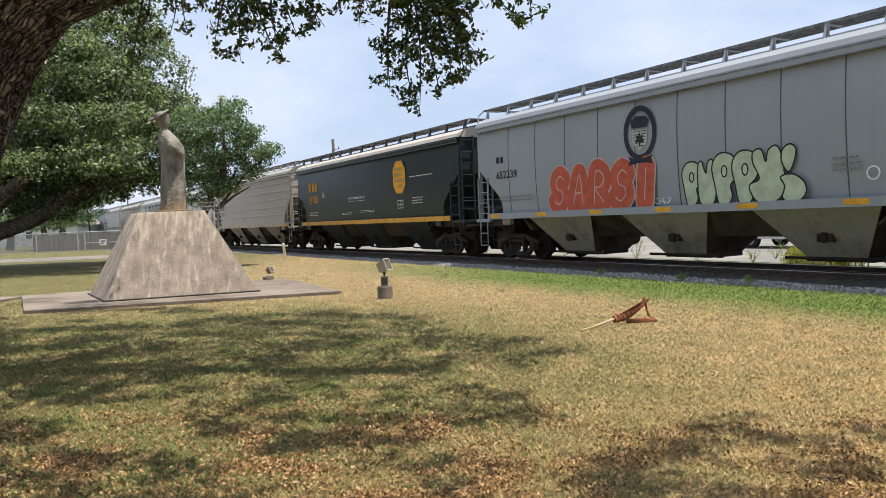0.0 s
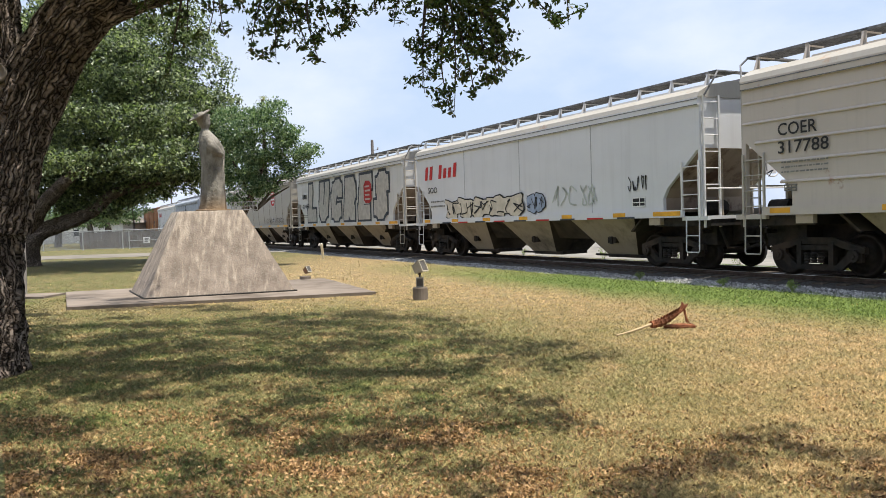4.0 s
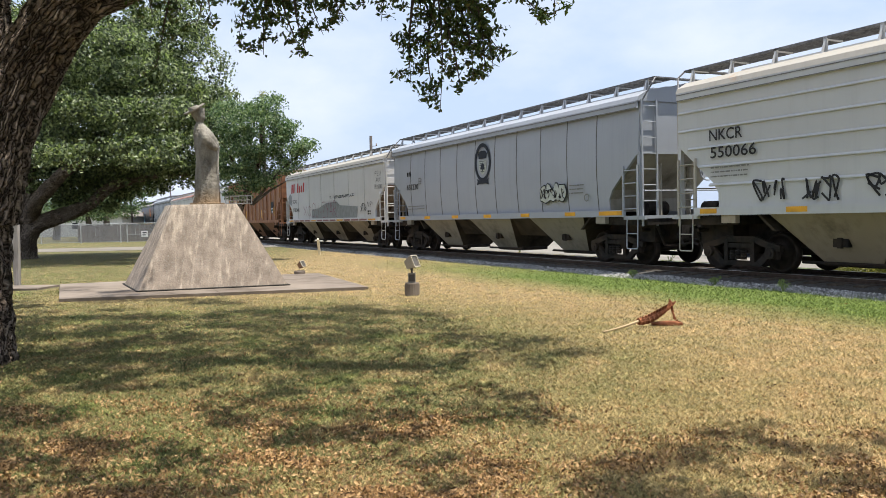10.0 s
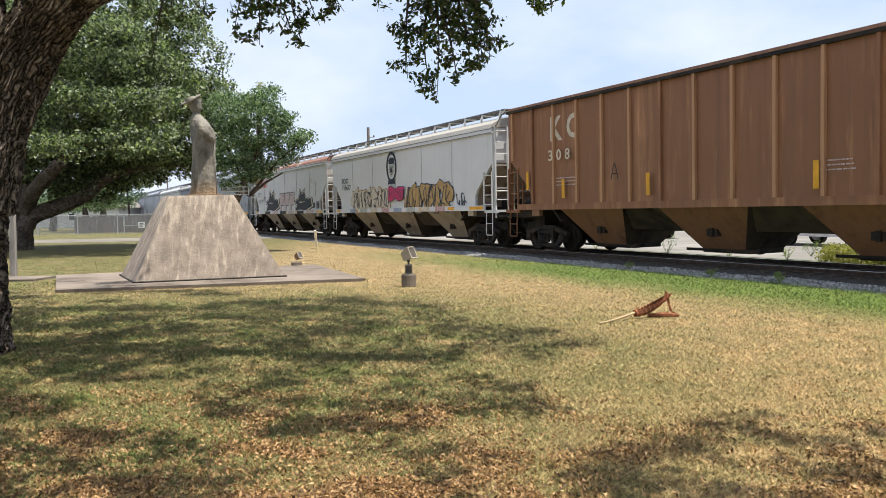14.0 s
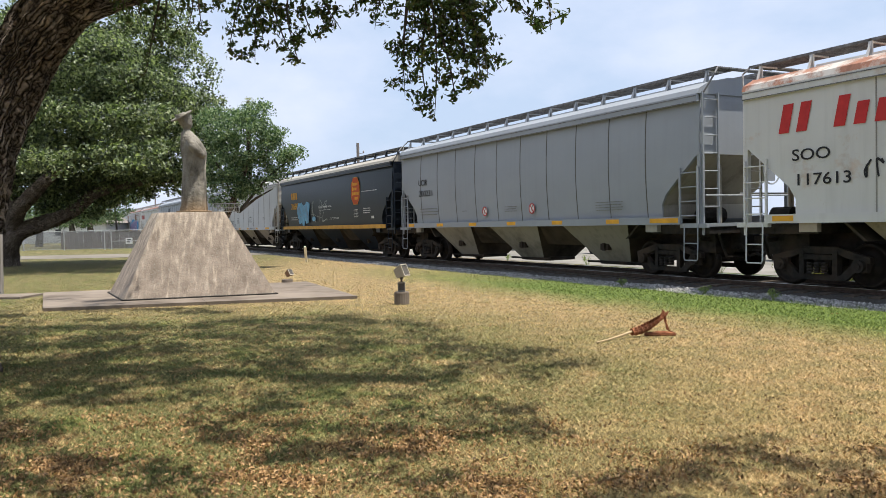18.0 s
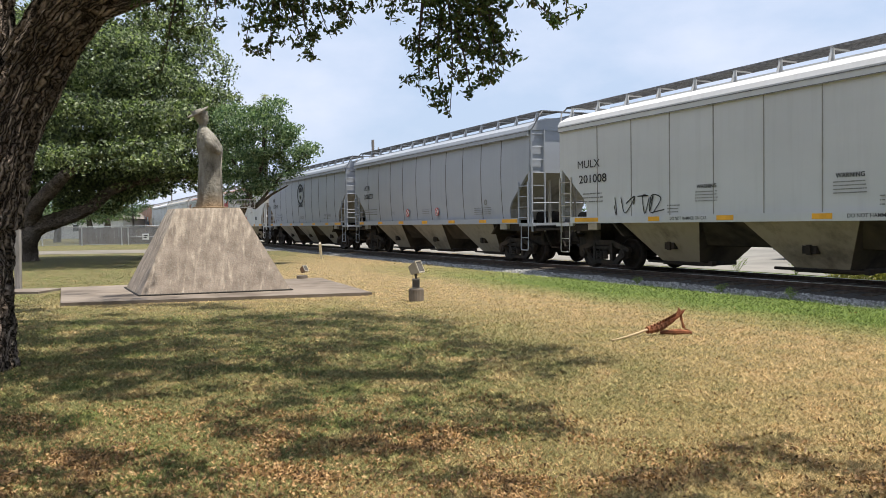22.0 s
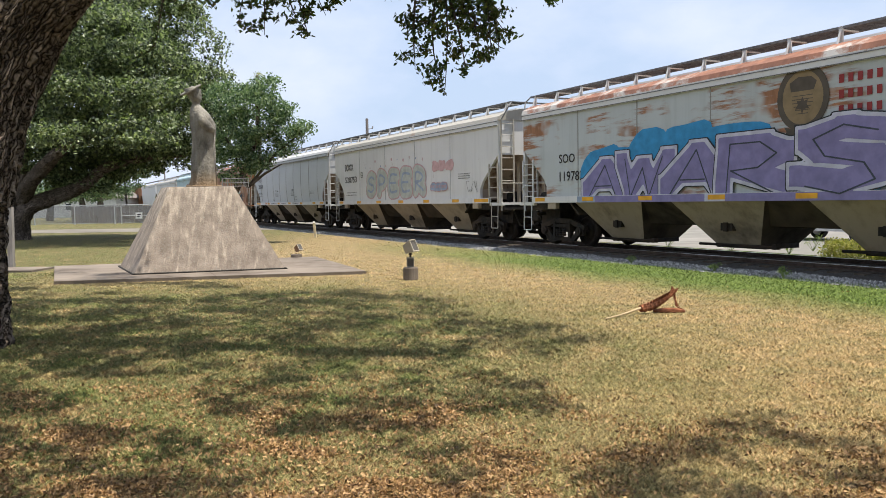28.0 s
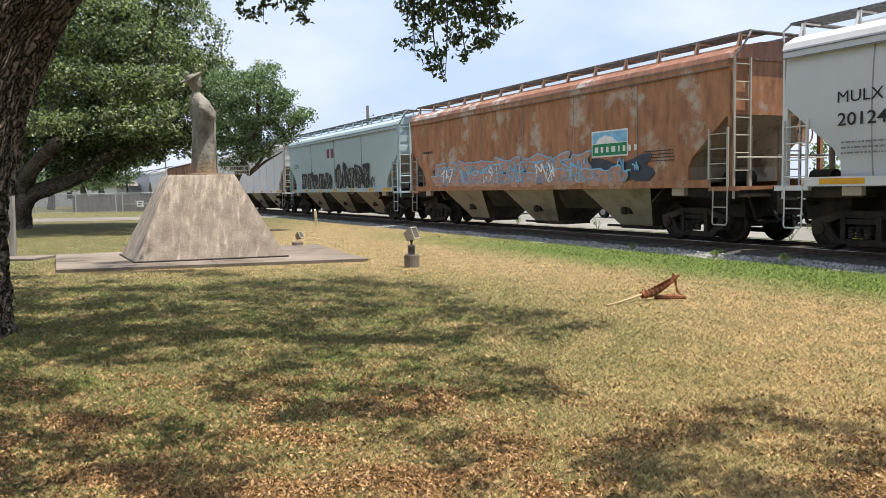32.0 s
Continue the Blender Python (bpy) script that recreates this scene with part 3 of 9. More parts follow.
def hopper_car(i, spec):
    """A covered hopper: body with cut-away ends, roof, running boards, three hoppers, platforms, ladders, bogies."""
    s_mid, Lb = spec["s"], spec["L"]
    H = Lb / 2
    eave = spec.get("eave", 4.10)
    P, trim = spec["paint"], spec.get("trim", spec["paint"])
    under = spec.get("under", P)
    car = thing("hopper_car", spec["label"], "freight car", "cars of the freight train", at=track_pose(s_mid))
    far = spec.get("far", False)
    sill0, sill1 = 1.30, 1.48
    sharp = spec.get("box", False)
    # shell
    cut = [(-H + 1.25, sill1 - 0.06), (H - 1.25, sill1 - 0.06), (H - 1.25, 1.78), (H - 1.10, 2.02), (H - 0.12, 2.84), (H, 2.90), (H, eave), (-H, eave), (-H, 2.90), (-H + 0.12, 2.84), (-H + 1.10, 2.02), (-H + 1.25, 1.78)]
    bow = 0.08 if spec.get("curved") else 0.0
    z_mid, z_half = (eave + sill1) / 2, (eave - sill1 + 0.06) / 2

    def side_y(z):
        return SIDE + bow * ((z - z_mid) / z_half) ** 2

    if bow:
        body = part("body", bowed_body(H, sill1 - 0.06, eave, side_y), P, car, smooth=False)
    else:
        body = part("body", Shape().prism(cut, SIDE, -SIDE), P, car)
    # roof: arched, with the long hatch and a deep eave
    arch = [(SIDE - 0.05, eave - 0.02), (-1.5, eave + 0.10), (-1.2, eave + 0.26), (-0.6, eave + 0.38), (0, eave + 0.41), (0.6, eave + 0.38), (1.2, eave + 0.26), (1.5, eave + 0.10), (1.55, eave - 0.02)]
    if sharp:
        arch = [(SIDE - 0.02, eave - 0.02), (-1.5, eave + 0.12), (-0.8, eave + 0.24), (0, eave + 0.30), (0.8, eave + 0.24), (1.5, eave + 0.12), (1.52, eave - 0.02)]
    part("roof", Shape().along([(y, z) for y, z in arch], -H - 0.03, H + 0.03), spec.get("roof", trim), car, spec.get("roof_label", ""))
    if not sharp:
        part("eave_rail", Shape().box(-H, H, SIDE - 0.055, SIDE + 0.01, eave - 0.20, eave - 0.02), spec.get("eave_mat", trim), car)
        # two thin dark strips stand in for shadow lines below the roof edge
        part("eave_shadow_line", Shape().box(-H, H, SIDE - 0.064, SIDE - 0.054, eave - 0.075, eave - 0.055).box(-H, H, SIDE - 0.064, SIDE - 0.054, eave - 0.205, eave - 0.185), GALV, car, "thin dark strip standing in for the eave's shadow line")
        part("roof_hatch", Shape().along([(-0.32, eave + 0.36), (-0.28, eave + 0.50), (0.28, eave + 0.50), (0.32, eave + 0.36)], -H + 0.8, H - 0.8), trim, car)
    # side sill and its reflectors
    sill = part("side_sill", Shape().box(-H + 0.55, H - 0.55, SIDE - 0.07, SIDE + 0.02, sill0, sill1).box(-H + 0.55, H - 0.55, -SIDE - 0.02, -SIDE + 0.07, sill0, sill1), trim, car)
    if spec.get("band"):
        part("sill_band", Shape().box(-H + 0.5, H - 0.5, SIDE - 0.080, SIDE - 0.071, sill0 + 0.0, sill0 + 0.09), spec["band"], car, "painted stripe along the sill")
    if spec.get("stripes", True):
        places = spec.get("stripes", True)
        if places is True:
            places = [(min(-H + 0.75 + k * (2 * H - 1.5) / 6, H - (1.55 if k == 6 else 1.1)), 0.95 if k == 6 else 0.5) for k in range(7)]
        for x, w in places:
            part("reflector", Shape().box(x, x + w, SIDE - 0.078, SIDE - 0.071, sill0 + 0.04, sill1 - 0.03), STRIPE, sill)
    # hoppers under the sill
    n_bay = spec.get("bays", 3)
    x0, x1 = -H + 1.95, H - 1.95
    bl = (x1 - x0) / n_bay
    for k in range(n_bay):
        a, b = x0 + k * bl, x0 + (k + 1) * bl
        m = (a + b) / 2
        hop = Shape()
        lo_w, hi_w = 0.66, 1.42
        hop.frustum((m - lo_w, m + lo_w, -0.62, 0.62, 0.30), (m - hi_w, m + hi_w, -1.38, 1.38, sill0 + 0.02))
        hop.f = [f for k2, f in enumerate(hop.f) if k2 not in (3, 5)]
        hp = part("hopper", hop, under, car)
        # a dark solid fills the shaded, grimy recess between bays
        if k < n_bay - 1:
            part("bay_shade_trough", Shape().frustum((b - 1.06, b + 1.06, -0.70, 0.70, 0.73), (b - 0.66, b + 0.66, -1.30, 1.30, sill0 + 0.015)), SLOPE, car, "grimy trough between two hoppers, darkened for shade")
        # the sloping faces take the darker colour: grime plus painted shade
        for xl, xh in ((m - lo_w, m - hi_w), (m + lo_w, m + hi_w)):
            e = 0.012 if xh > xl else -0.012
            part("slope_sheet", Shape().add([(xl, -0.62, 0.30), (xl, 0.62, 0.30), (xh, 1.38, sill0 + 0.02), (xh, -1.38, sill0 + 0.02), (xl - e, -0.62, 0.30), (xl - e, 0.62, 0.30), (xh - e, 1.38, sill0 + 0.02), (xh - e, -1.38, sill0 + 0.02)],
                                            [(0, 1, 2, 3), (7, 6, 5, 4), (0, 4, 5, 1), (1, 5, 6, 2), (2, 6, 7, 3), (3, 7, 4, 0)]), SLOPE, hp, "grimy sloping sheet darkened for shade")
        part("vibrator_bracket", Shape().box(m - 0.17, m + 0.17, -1.0, -0.88, 0.62, 0.79).box(m - 0.05, m + 0.05, -1.04, -0.98, 0.60, 0.81), RUNNING, hp)
        part("outlet_gate", Shape().box(m - 0.72, m + 0.72, -0.55, 0.55, 0.20, 0.31).tube([(m - 1.15, -0.66, 0.27), (m + 1.15, -0.66, 0.27)], 0.035, 6).box(m + 1.03, m + 1.15, -0.72, -0.58, 0.22, 0.34), RUNNING, car)
    # a ridge board closes the valley between bays
    part("centre_sill", Shape().box(-H - 0.35, H + 0.35, -0.40, 0.40, 0.70, 1.30), RUNNING, car)
    for sg in (-1, 1):
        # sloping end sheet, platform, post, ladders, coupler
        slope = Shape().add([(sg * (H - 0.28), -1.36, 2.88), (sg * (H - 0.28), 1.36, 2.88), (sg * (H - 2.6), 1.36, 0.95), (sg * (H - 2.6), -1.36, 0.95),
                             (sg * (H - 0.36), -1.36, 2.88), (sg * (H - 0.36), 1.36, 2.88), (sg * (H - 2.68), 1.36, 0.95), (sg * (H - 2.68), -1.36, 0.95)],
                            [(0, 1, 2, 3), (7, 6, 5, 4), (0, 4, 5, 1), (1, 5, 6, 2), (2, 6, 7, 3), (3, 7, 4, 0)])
        # same grime-and-shade colour under the end
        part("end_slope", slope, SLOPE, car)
        prof = [(2.90, 0.0), (2.84, 0.12), (2.02, 1.10), (1.78, 1.25), (1.42, 1.25)]
        sheet = Shape()
        sheet.add([(sg * (H - q + 0.012), yy, z) for z, q in prof for yy in (SIDE + 0.085, -SIDE - 0.085)] + [(sg * (H - q - 0.004), yy, z) for z, q in prof for yy in (SIDE + 0.085, -SIDE - 0.085)],
                  [(2 * k, 2 * k + 1, 2 * k + 3, 2 * k + 2) for k in range(4)] + [(10 + 2 * k, 12 + 2 * k, 13 + 2 * k, 11 + 2 * k) for k in range(4)])
        part("end_sheet", sheet, spec["end_mat"], car, "dirty recessed end sheet")
        if not far:
            part("end_rigging", Shape().box(min(sg * (H - 1.1), sg * (H - 0.1)), max(sg * (H - 1.1), sg * (H - 0.1)), -0.9, 0.9, 0.62, 1.08).tube([(sg * (H - 0.3), -1.2, 0.95), (sg * (H - 0.3), 1.2, 0.95)], 0.05, 6).tube([(sg * (H + 0.05), -0.95, 1.05), (sg * (H + 0.05), -0.7, 0.55), (sg * (H + 0.05), 0.0, 0.5)], 0.04, 6), RUNNING, car)
        part("end_platform", Shape().box(min(sg * (H - 1.7), sg * (H + 0.20)), max(sg * (H - 1.7), sg * (H + 0.20)), SIDE + 0.10, -SIDE - 0.10, 1.08, 1.28), RUNNING, car)
        part("platform_edge", Shape().box(min(sg * (H - 0.60), sg * (H + 0.22)), max(sg * (H - 0.60), sg * (H + 0.22)), SIDE - 0.01, SIDE + 0.08, 1.22, 1.32).box(min(sg * (H + 0.14), sg * (H + 0.22)), max(sg * (H + 0.14), sg * (H + 0.22)), SIDE + 0.085, -SIDE, 1.24, 1.32), trim, car)
        if far:
            continue
        for yy in (SIDE + 0.06, -SIDE - 0.06):
            part("corner_post", Shape().box(sg * (H - 0.02) - 0.05, sg * (H - 0.02) + 0.05, yy - 0.05, yy + 0.05, 1.30, 2.95), trim, car)
        lm = spec.get("ladder", trim)
        part("end_ladder", ladder(sg * (H + 0.06), sg * (H + 0.06), (SIDE + 0.07, SIDE + 0.55), 1.05, eave + 0.02, 8), lm, car)
        part("side_ladder", ladder(sg * (H - 0.02), sg * (H - 0.57), SIDE - 0.03, 1.30, 2.62, 4), lm, car)
        xa, xb = sg * (H - 0.04), sg * (H - 0.46)
        part("stirrup_step", Shape().tube([(xa, SIDE - 0.01, 1.30), (xa, SIDE - 0.03, 0.52), (xa + 0.06 * (xb - xa), SIDE - 0.03, 0.47), (xb - 0.06 * (xb - xa), SIDE - 0.03, 0.47), (xb, SIDE - 0.03, 0.52), (xb, SIDE - 0.01, 1.30)], 0.016, 6).tube([(xa, SIDE - 0.02, 0.86), (xb, SIDE - 0.02, 0.86)], 0.014, 6), lm, car)
        for yy in (0.5, -0.5):
            part("brace", Shape().tube([(sg * (H - 0.35), yy, 1.3), (sg * (H - 0.35), yy, 2.8)], 0.06, 6), under, car)
        part("coupler", Shape().box(min(sg * (H + 0.2), sg * (H + 0.62)), max(sg * (H + 0.2), sg * (H + 0.62)), -0.14, 0.14, 0.72, 1.0).tube([(sg * (H + 0.2), -0.4, 0.85), (sg * (H + 0.45), -0.45, 0.55), (sg * (H + 0.68), -0.4, 0.62)], 0.035, 6), RUNNING, car)
        part("grab_rail", Shape().tube([(sg * (H + 0.16), SIDE + 0.05, 1.95), (sg * (H + 0.16), -SIDE - 0.05, 1.95)], 0.02, 6), lm, car)
        part("jack_pad", Shape().box(min(sg * (H - 1.75), sg * (H - 1.35)), max(sg * (H - 1.75), sg * (H - 1.35)), SIDE - 0.03, SIDE + 0.1, 1.12, 1.30), under, car)
    # a brake cylinder and wheel on the rear platform
    if not far:
        part("brake_cylinder", Shape().tube([(-H + 0.75, -0.9, 1.47), (-H + 0.25, -0.9, 1.47)], 0.17, 12), RUNNING, car)
        part("air_reservoir", Shape().tube([(H - 0.95, 0.2, 1.5), (H - 0.95, -0.5, 1.5)], 0.2, 12), RUNNING, car)
        part("hand_brake", Shape().tube([(H + 0.10, 0.75 + 0.28 * math.cos(a), 2.5 + 0.28 * math.sin(a)) for a in (2 * math.pi * k / 14 for k in range(15))], 0.02, 5).box(H - 0.02, H + 0.08, 0.6, 0.9, 2.3, 2.7), trim, car)
    # running boards on brackets
    if not sharp:
        zb = eave + 0.56
        for y0 in ((-1.12,) if far else (-1.12, 0.47)):
            rb = Shape()
            if far:
                rb.box(-H - 0.15, H + 0.15, y0, y0 + 0.5, zb, zb + 0.03)
            else:
                for k in range(12):
                    rb.box(-H - 0.2, H + 0.2, y0 + k * 0.058, y0 + k * 0.058 + 0.016, zb - 0.02, zb + 0.03)
                for k in range(int(Lb / 0.10)):
                    xx = -H - 0.15 + k * 0.10
                    rb.box(xx, xx + 0.018, y0, y0 + 0.65, zb + 0.002, zb + 0.02)
            board = part("running_board", rb, GALV, car, "steel grating walkway")
            if not far:
                br = shared(("bracket", trim.name, eave), lambda: Shape().box(-0.045, 0.045, 0, 0.03, -0.34, 0.03).box(-0.02, 0.02, 0, 0.5, -0.05, -0.022).add([(-0.02, -0.12, -0.34), (0.02, -0.12, -0.34), (0.02, 0.0, -0.02), (-0.02, 0.0, -0.02), (-0.02, -0.10, -0.38), (0.02, -0.10, -0.38), (0.02, 0.03, -0.06), (-0.02, 0.03, -0.06)], [(0, 1, 2, 3), (7, 6, 5, 4), (0, 4, 5, 1), (1, 5, 6, 2), (2, 6, 7, 3), (3, 7, 4, 0)]).mesh("bracket", trim))
                for k in range(14):
                    part("bracket", br, None, board, at=pose(-H + 0.1 + k * (Lb - 0.2) / 13, y0 + (0 if y0 < 0 else 0.65), zb, 0, 0, 0 if y0 < 0 else 180))
        if not far:
            for sg in (-1, 1):
                ew = Shape().tube([(sg * (H + 0.2), -1.1, zb), (sg * (H + 0.26), -1.25, zb - 0.15), (sg * (H + 0.08), -1.42, eave)], 0.022, 6)
                ew.box(min(sg * (H - 0.02), sg * (H + 0.20)), max(sg * (H - 0.02), sg * (H + 0.20)), -1.12, 1.12, zb, zb + 0.025)
                part("end_walkway", ew, GALV, car)
    # seams or ribs on the side
    style = spec.get("style", "seams")
    if style == "seams" and not far:
        n = spec.get("panels", 11)
        for k in range(1, n):
            x = -H + 0.35 + (Lb - 0.7) * k / n
            edge = H - abs(x)
            zlow = sill1 if edge > 1.25 else 1.95 + (1.22 - edge) * 0.95
            if bow:
                sm = Shape()
                zs = [zlow + (eave - 0.15 - zlow) * j / 12 for j in range(13)]
                sm.add([(x + dx, side_y(z) - dy, z) for z in zs for dx, dy in ((-0.013, -0.004), (-0.009, 0.010), (0.009, 0.010), (0.013, -0.004))],
                       [(4 * j + q, 4 * j + q + 1, 4 * j + q + 5, 4 * j + q + 4) for j in range(12) for q in range(3)])
            else:
                sm = Shape().box(x - 0.011, x + 0.011, SIDE - 0.012, SIDE + 0.002, zlow, eave - 0.2)
            part("weld_seam", sm, spec.get("seam", SEAM), body)
    elif style == "ribs":
        for k in range(5):
            z = 1.95 + k * 0.43
            inset = 0.02 if z > 2.9 else (0.3 + (2.86 - z) * 0.75)
            part("side_rib", Shape().along([(SIDE + 0.01, z), (SIDE - 0.035, z + 0.012), (SIDE - 0.035, z + 0.030), (SIDE + 0.01, z + 0.075)], -H + inset, H - inset), P, body)
    elif style == "posts":
        for k in range(15):
            x = -H + 0.3 + (Lb - 0.6) * k / 14
            edge = H - abs(x)
            zlow = sill1 if edge > 1.25 else 2.0 + (1.22 - min(edge, 1.2)) * 0.95
            part("side_post", Shape().box(x - 0.04, x + 0.04, SIDE - 0.075, SIDE + 0.01, zlow, eave - 0.04), PAINTS["post"] if k % 5 != 1 else P, body)
        part("eave_rail", Shape().box(-H, H, SIDE - 0.09, SIDE + 0.01, eave - 0.05, eave + 0.03), RUNNING, car, "dark top edge")
    for x in (-H + 1.45, H - 1.45):
        if far:
            part("bogie", shared("farbogie", lambda: Shape().box(-1.2, 1.2, -1.05, 1.05, 0.05, 0.85).mesh("bogie", RUNNING)), None, car, at=pose(x, 0, 0))
        else:
            add_bogie(car, x, s_mid)
    if "marks" in spec:
        spec["marks"](car, H, random.Random(100 + i))
    return car

# ---- markings on the cars ----
INKS = {
    "black": BLACK, "white": WHITE, "red": RED, "gold": GOLD,
    "navy": plain("dark_navy_badge", (0.018, 0.023, 0.036), 0.6), "slate": plain("slate_spray", (0.055, 0.065, 0.085), 0.7), "salmon": plain("salmon_spray", (0.50, 0.10, 0.06), 0.7),
    "violet": plain("violet_spray", (0.225, 0.20, 0.385), 0.7), "lilac": plain("lilac_spray", (0.50, 0.50, 0.60), 0.7), "blue": plain("bright_blue_spray", (0.04, 0.26, 0.52), 0.7), "umber": plain("faded_umber_badge", (0.095, 0.078, 0.062), 0.7), "deepred": plain("deep_red_lettering", (0.27, 0.035, 0.035), 0.6),
    "sky": plain("light_blue_spray", (0.22, 0.48, 0.70), 0.7), "orange": plain("orange_spray", (0.62, 0.20, 0.05), 0.7), "flame": plain("flame_red_badge", (0.55, 0.09, 0.02), 0.6), "amber": plain("amber_stripe", (0.62, 0.34, 0.06), 0.6), "rusty": plain("faded_rose_spray", (0.44, 0.255, 0.19), 0.8), "ochre": plain("ochre_spray", (0.42, 0.28, 0.12), 0.7),
    "dust": plain("dusty_letter_fill", (0.50, 0.48, 0.455), 0.8), "leafy": plain("pale_mint_spray", (0.47, 0.54, 0.40), 0.75), "cream": plain("cream_spray", (0.58, 0.52, 0.42), 0.7), "blush": plain("blush_spray", (0.52, 0.42, 0.40), 0.7), "grey": plain("grey_overpaint", (0.27, 0.29, 0.30), 0.7),
    "char": plain("charcoal_spray", (0.03, 0.035, 0.04), 0.7), "green": plain("sign_green", (0.02, 0.22, 0.10), 0.5), "brick": plain("faded_red_tape", (0.27, 0.125, 0.115), 0.6), "faint": plain("faint_stencil", (0.20, 0.20, 0.19), 0.8),
    "crimson": plain("crimson_spray", (0.45, 0.03, 0.03), 0.7), "magenta": plain("magenta_spray", (0.55, 0.05, 0.16), 0.7), "brown": plain("faded_emblem_brown", (0.26, 0.19, 0.11), 0.8), "wine": plain("wine_marking", (0.22, 0.03, 0.09), 0.6),
    "palewash": plain("pale_wash_spray", (0.45, 0.48, 0.44), 0.8), "rosewash": plain("rose_wash_spray", (0.52, 0.34, 0.34), 0.8), "bluewash": plain("blue_wash_spray", (0.30, 0.36, 0.47), 0.8),
}
FLAT = SIDE - 0.014


def loose_parts(name, me, car, label=""):
    """Each letter or stroke of a mesh as a part of its own."""
    n = len(me.vertices)
    root = list(range(n))

    def find(i):
        while root[i] != i:
            root[i] = root[root[i]]
            i = root[i]
        return i

    for p in me.polygons:
        v = p.vertices
        for k in v[1:]:
            root[find(k)] = find(v[0])
    groups = {}
    for p in me.polygons:
        groups.setdefault(find(p.vertices[0]), []).append(tuple(p.vertices))
    co = [tuple(v.co) for v in me.vertices]
    made = []
    for faces in groups.values():
        used = sorted({i for f in faces for i in f})
        to = {i: k for k, i in enumerate(used)}
        sh = Shape().add([co[i] for i in used], [tuple(to[i] for i in f) for f in faces])
        made.append(part(name, sh, me.materials[0], car, label))
    bpy.data.meshes.remove(me)
    return made


def lettered(car, name, text, box, layers, y=FLAT, shear=0.0, label=""):
    """A word filling the box (x0, x1, z0, z1), in layers of (ink, weight), the widest first."""
    x0, x1, z0, z1 = box
    ref = word(text, 1.0, BLACK, 0, 0, 0, shear, y=0)
    co = np.empty(len(ref.vertices) * 3, np.float32)
    ref.vertices.foreach_get("co", co)
    co = co.reshape(-1, 3)
    lo, hi = co.min(0), co.max(0)
    bpy.data.meshes.remove(ref)
    sx, sz = (x1 - x0) / (hi[0] - lo[0]), (z1 - z0) / (hi[2] - lo[2])
    for k, (ink, weight) in enumerate(layers):
        me = word(text, 1.0, INKS[ink], 0, 0, weight, shear, y=0)
        me.transform(Matrix.Translation((x0 - lo[0] * sx, y - 0.0025 * k, z0 - lo[2] * sz)) @ Matrix.Diagonal((sx, 1, sz, 1)))
        loose_parts(name, me, car, label if k == 0 else "")


def number(car, text, x, z, h=0.20, ink="black", w=None, y=FLAT):
    w = w or 0.195 * len(text) * h / 0.20
    h *= 1.18
    lettered(car, "number" if text.isdigit() else "lettering", text, (x, x + w, z, z + h), [(ink, 0.0 if "M" in text else 0.010)], y)


def bar_word(car, box, letters, ink, slant=0.0, y=FLAT, name="lettering", label="", gap=0.26):
    """A trade name drawn as plain upright blocks, one a letter, tall and short by turns."""
    x0, x1, z0, z1 = box
    n = len(letters)
    w = (x1 - x0) / n
    h = z1 - z0
    sh = Shape()
    for k, c in enumerate(letters):
        if c == " ":
            continue
        hh = h if c.isupper() or c in "bdfhklt" else h * 0.72
        a, b = x0 + k * w, x0 + (k + 1 - gap) * w
        a, b = a + w * 0.10, b - w * 0.06
        sh.prism([(a, z0), (b, z0), (b + slant * hh, z0 + hh), (a + slant * hh, z0 + hh)], y - 0.003, y)
    loose_parts(name, sh.mesh(name, INKS[ink]), car, label)


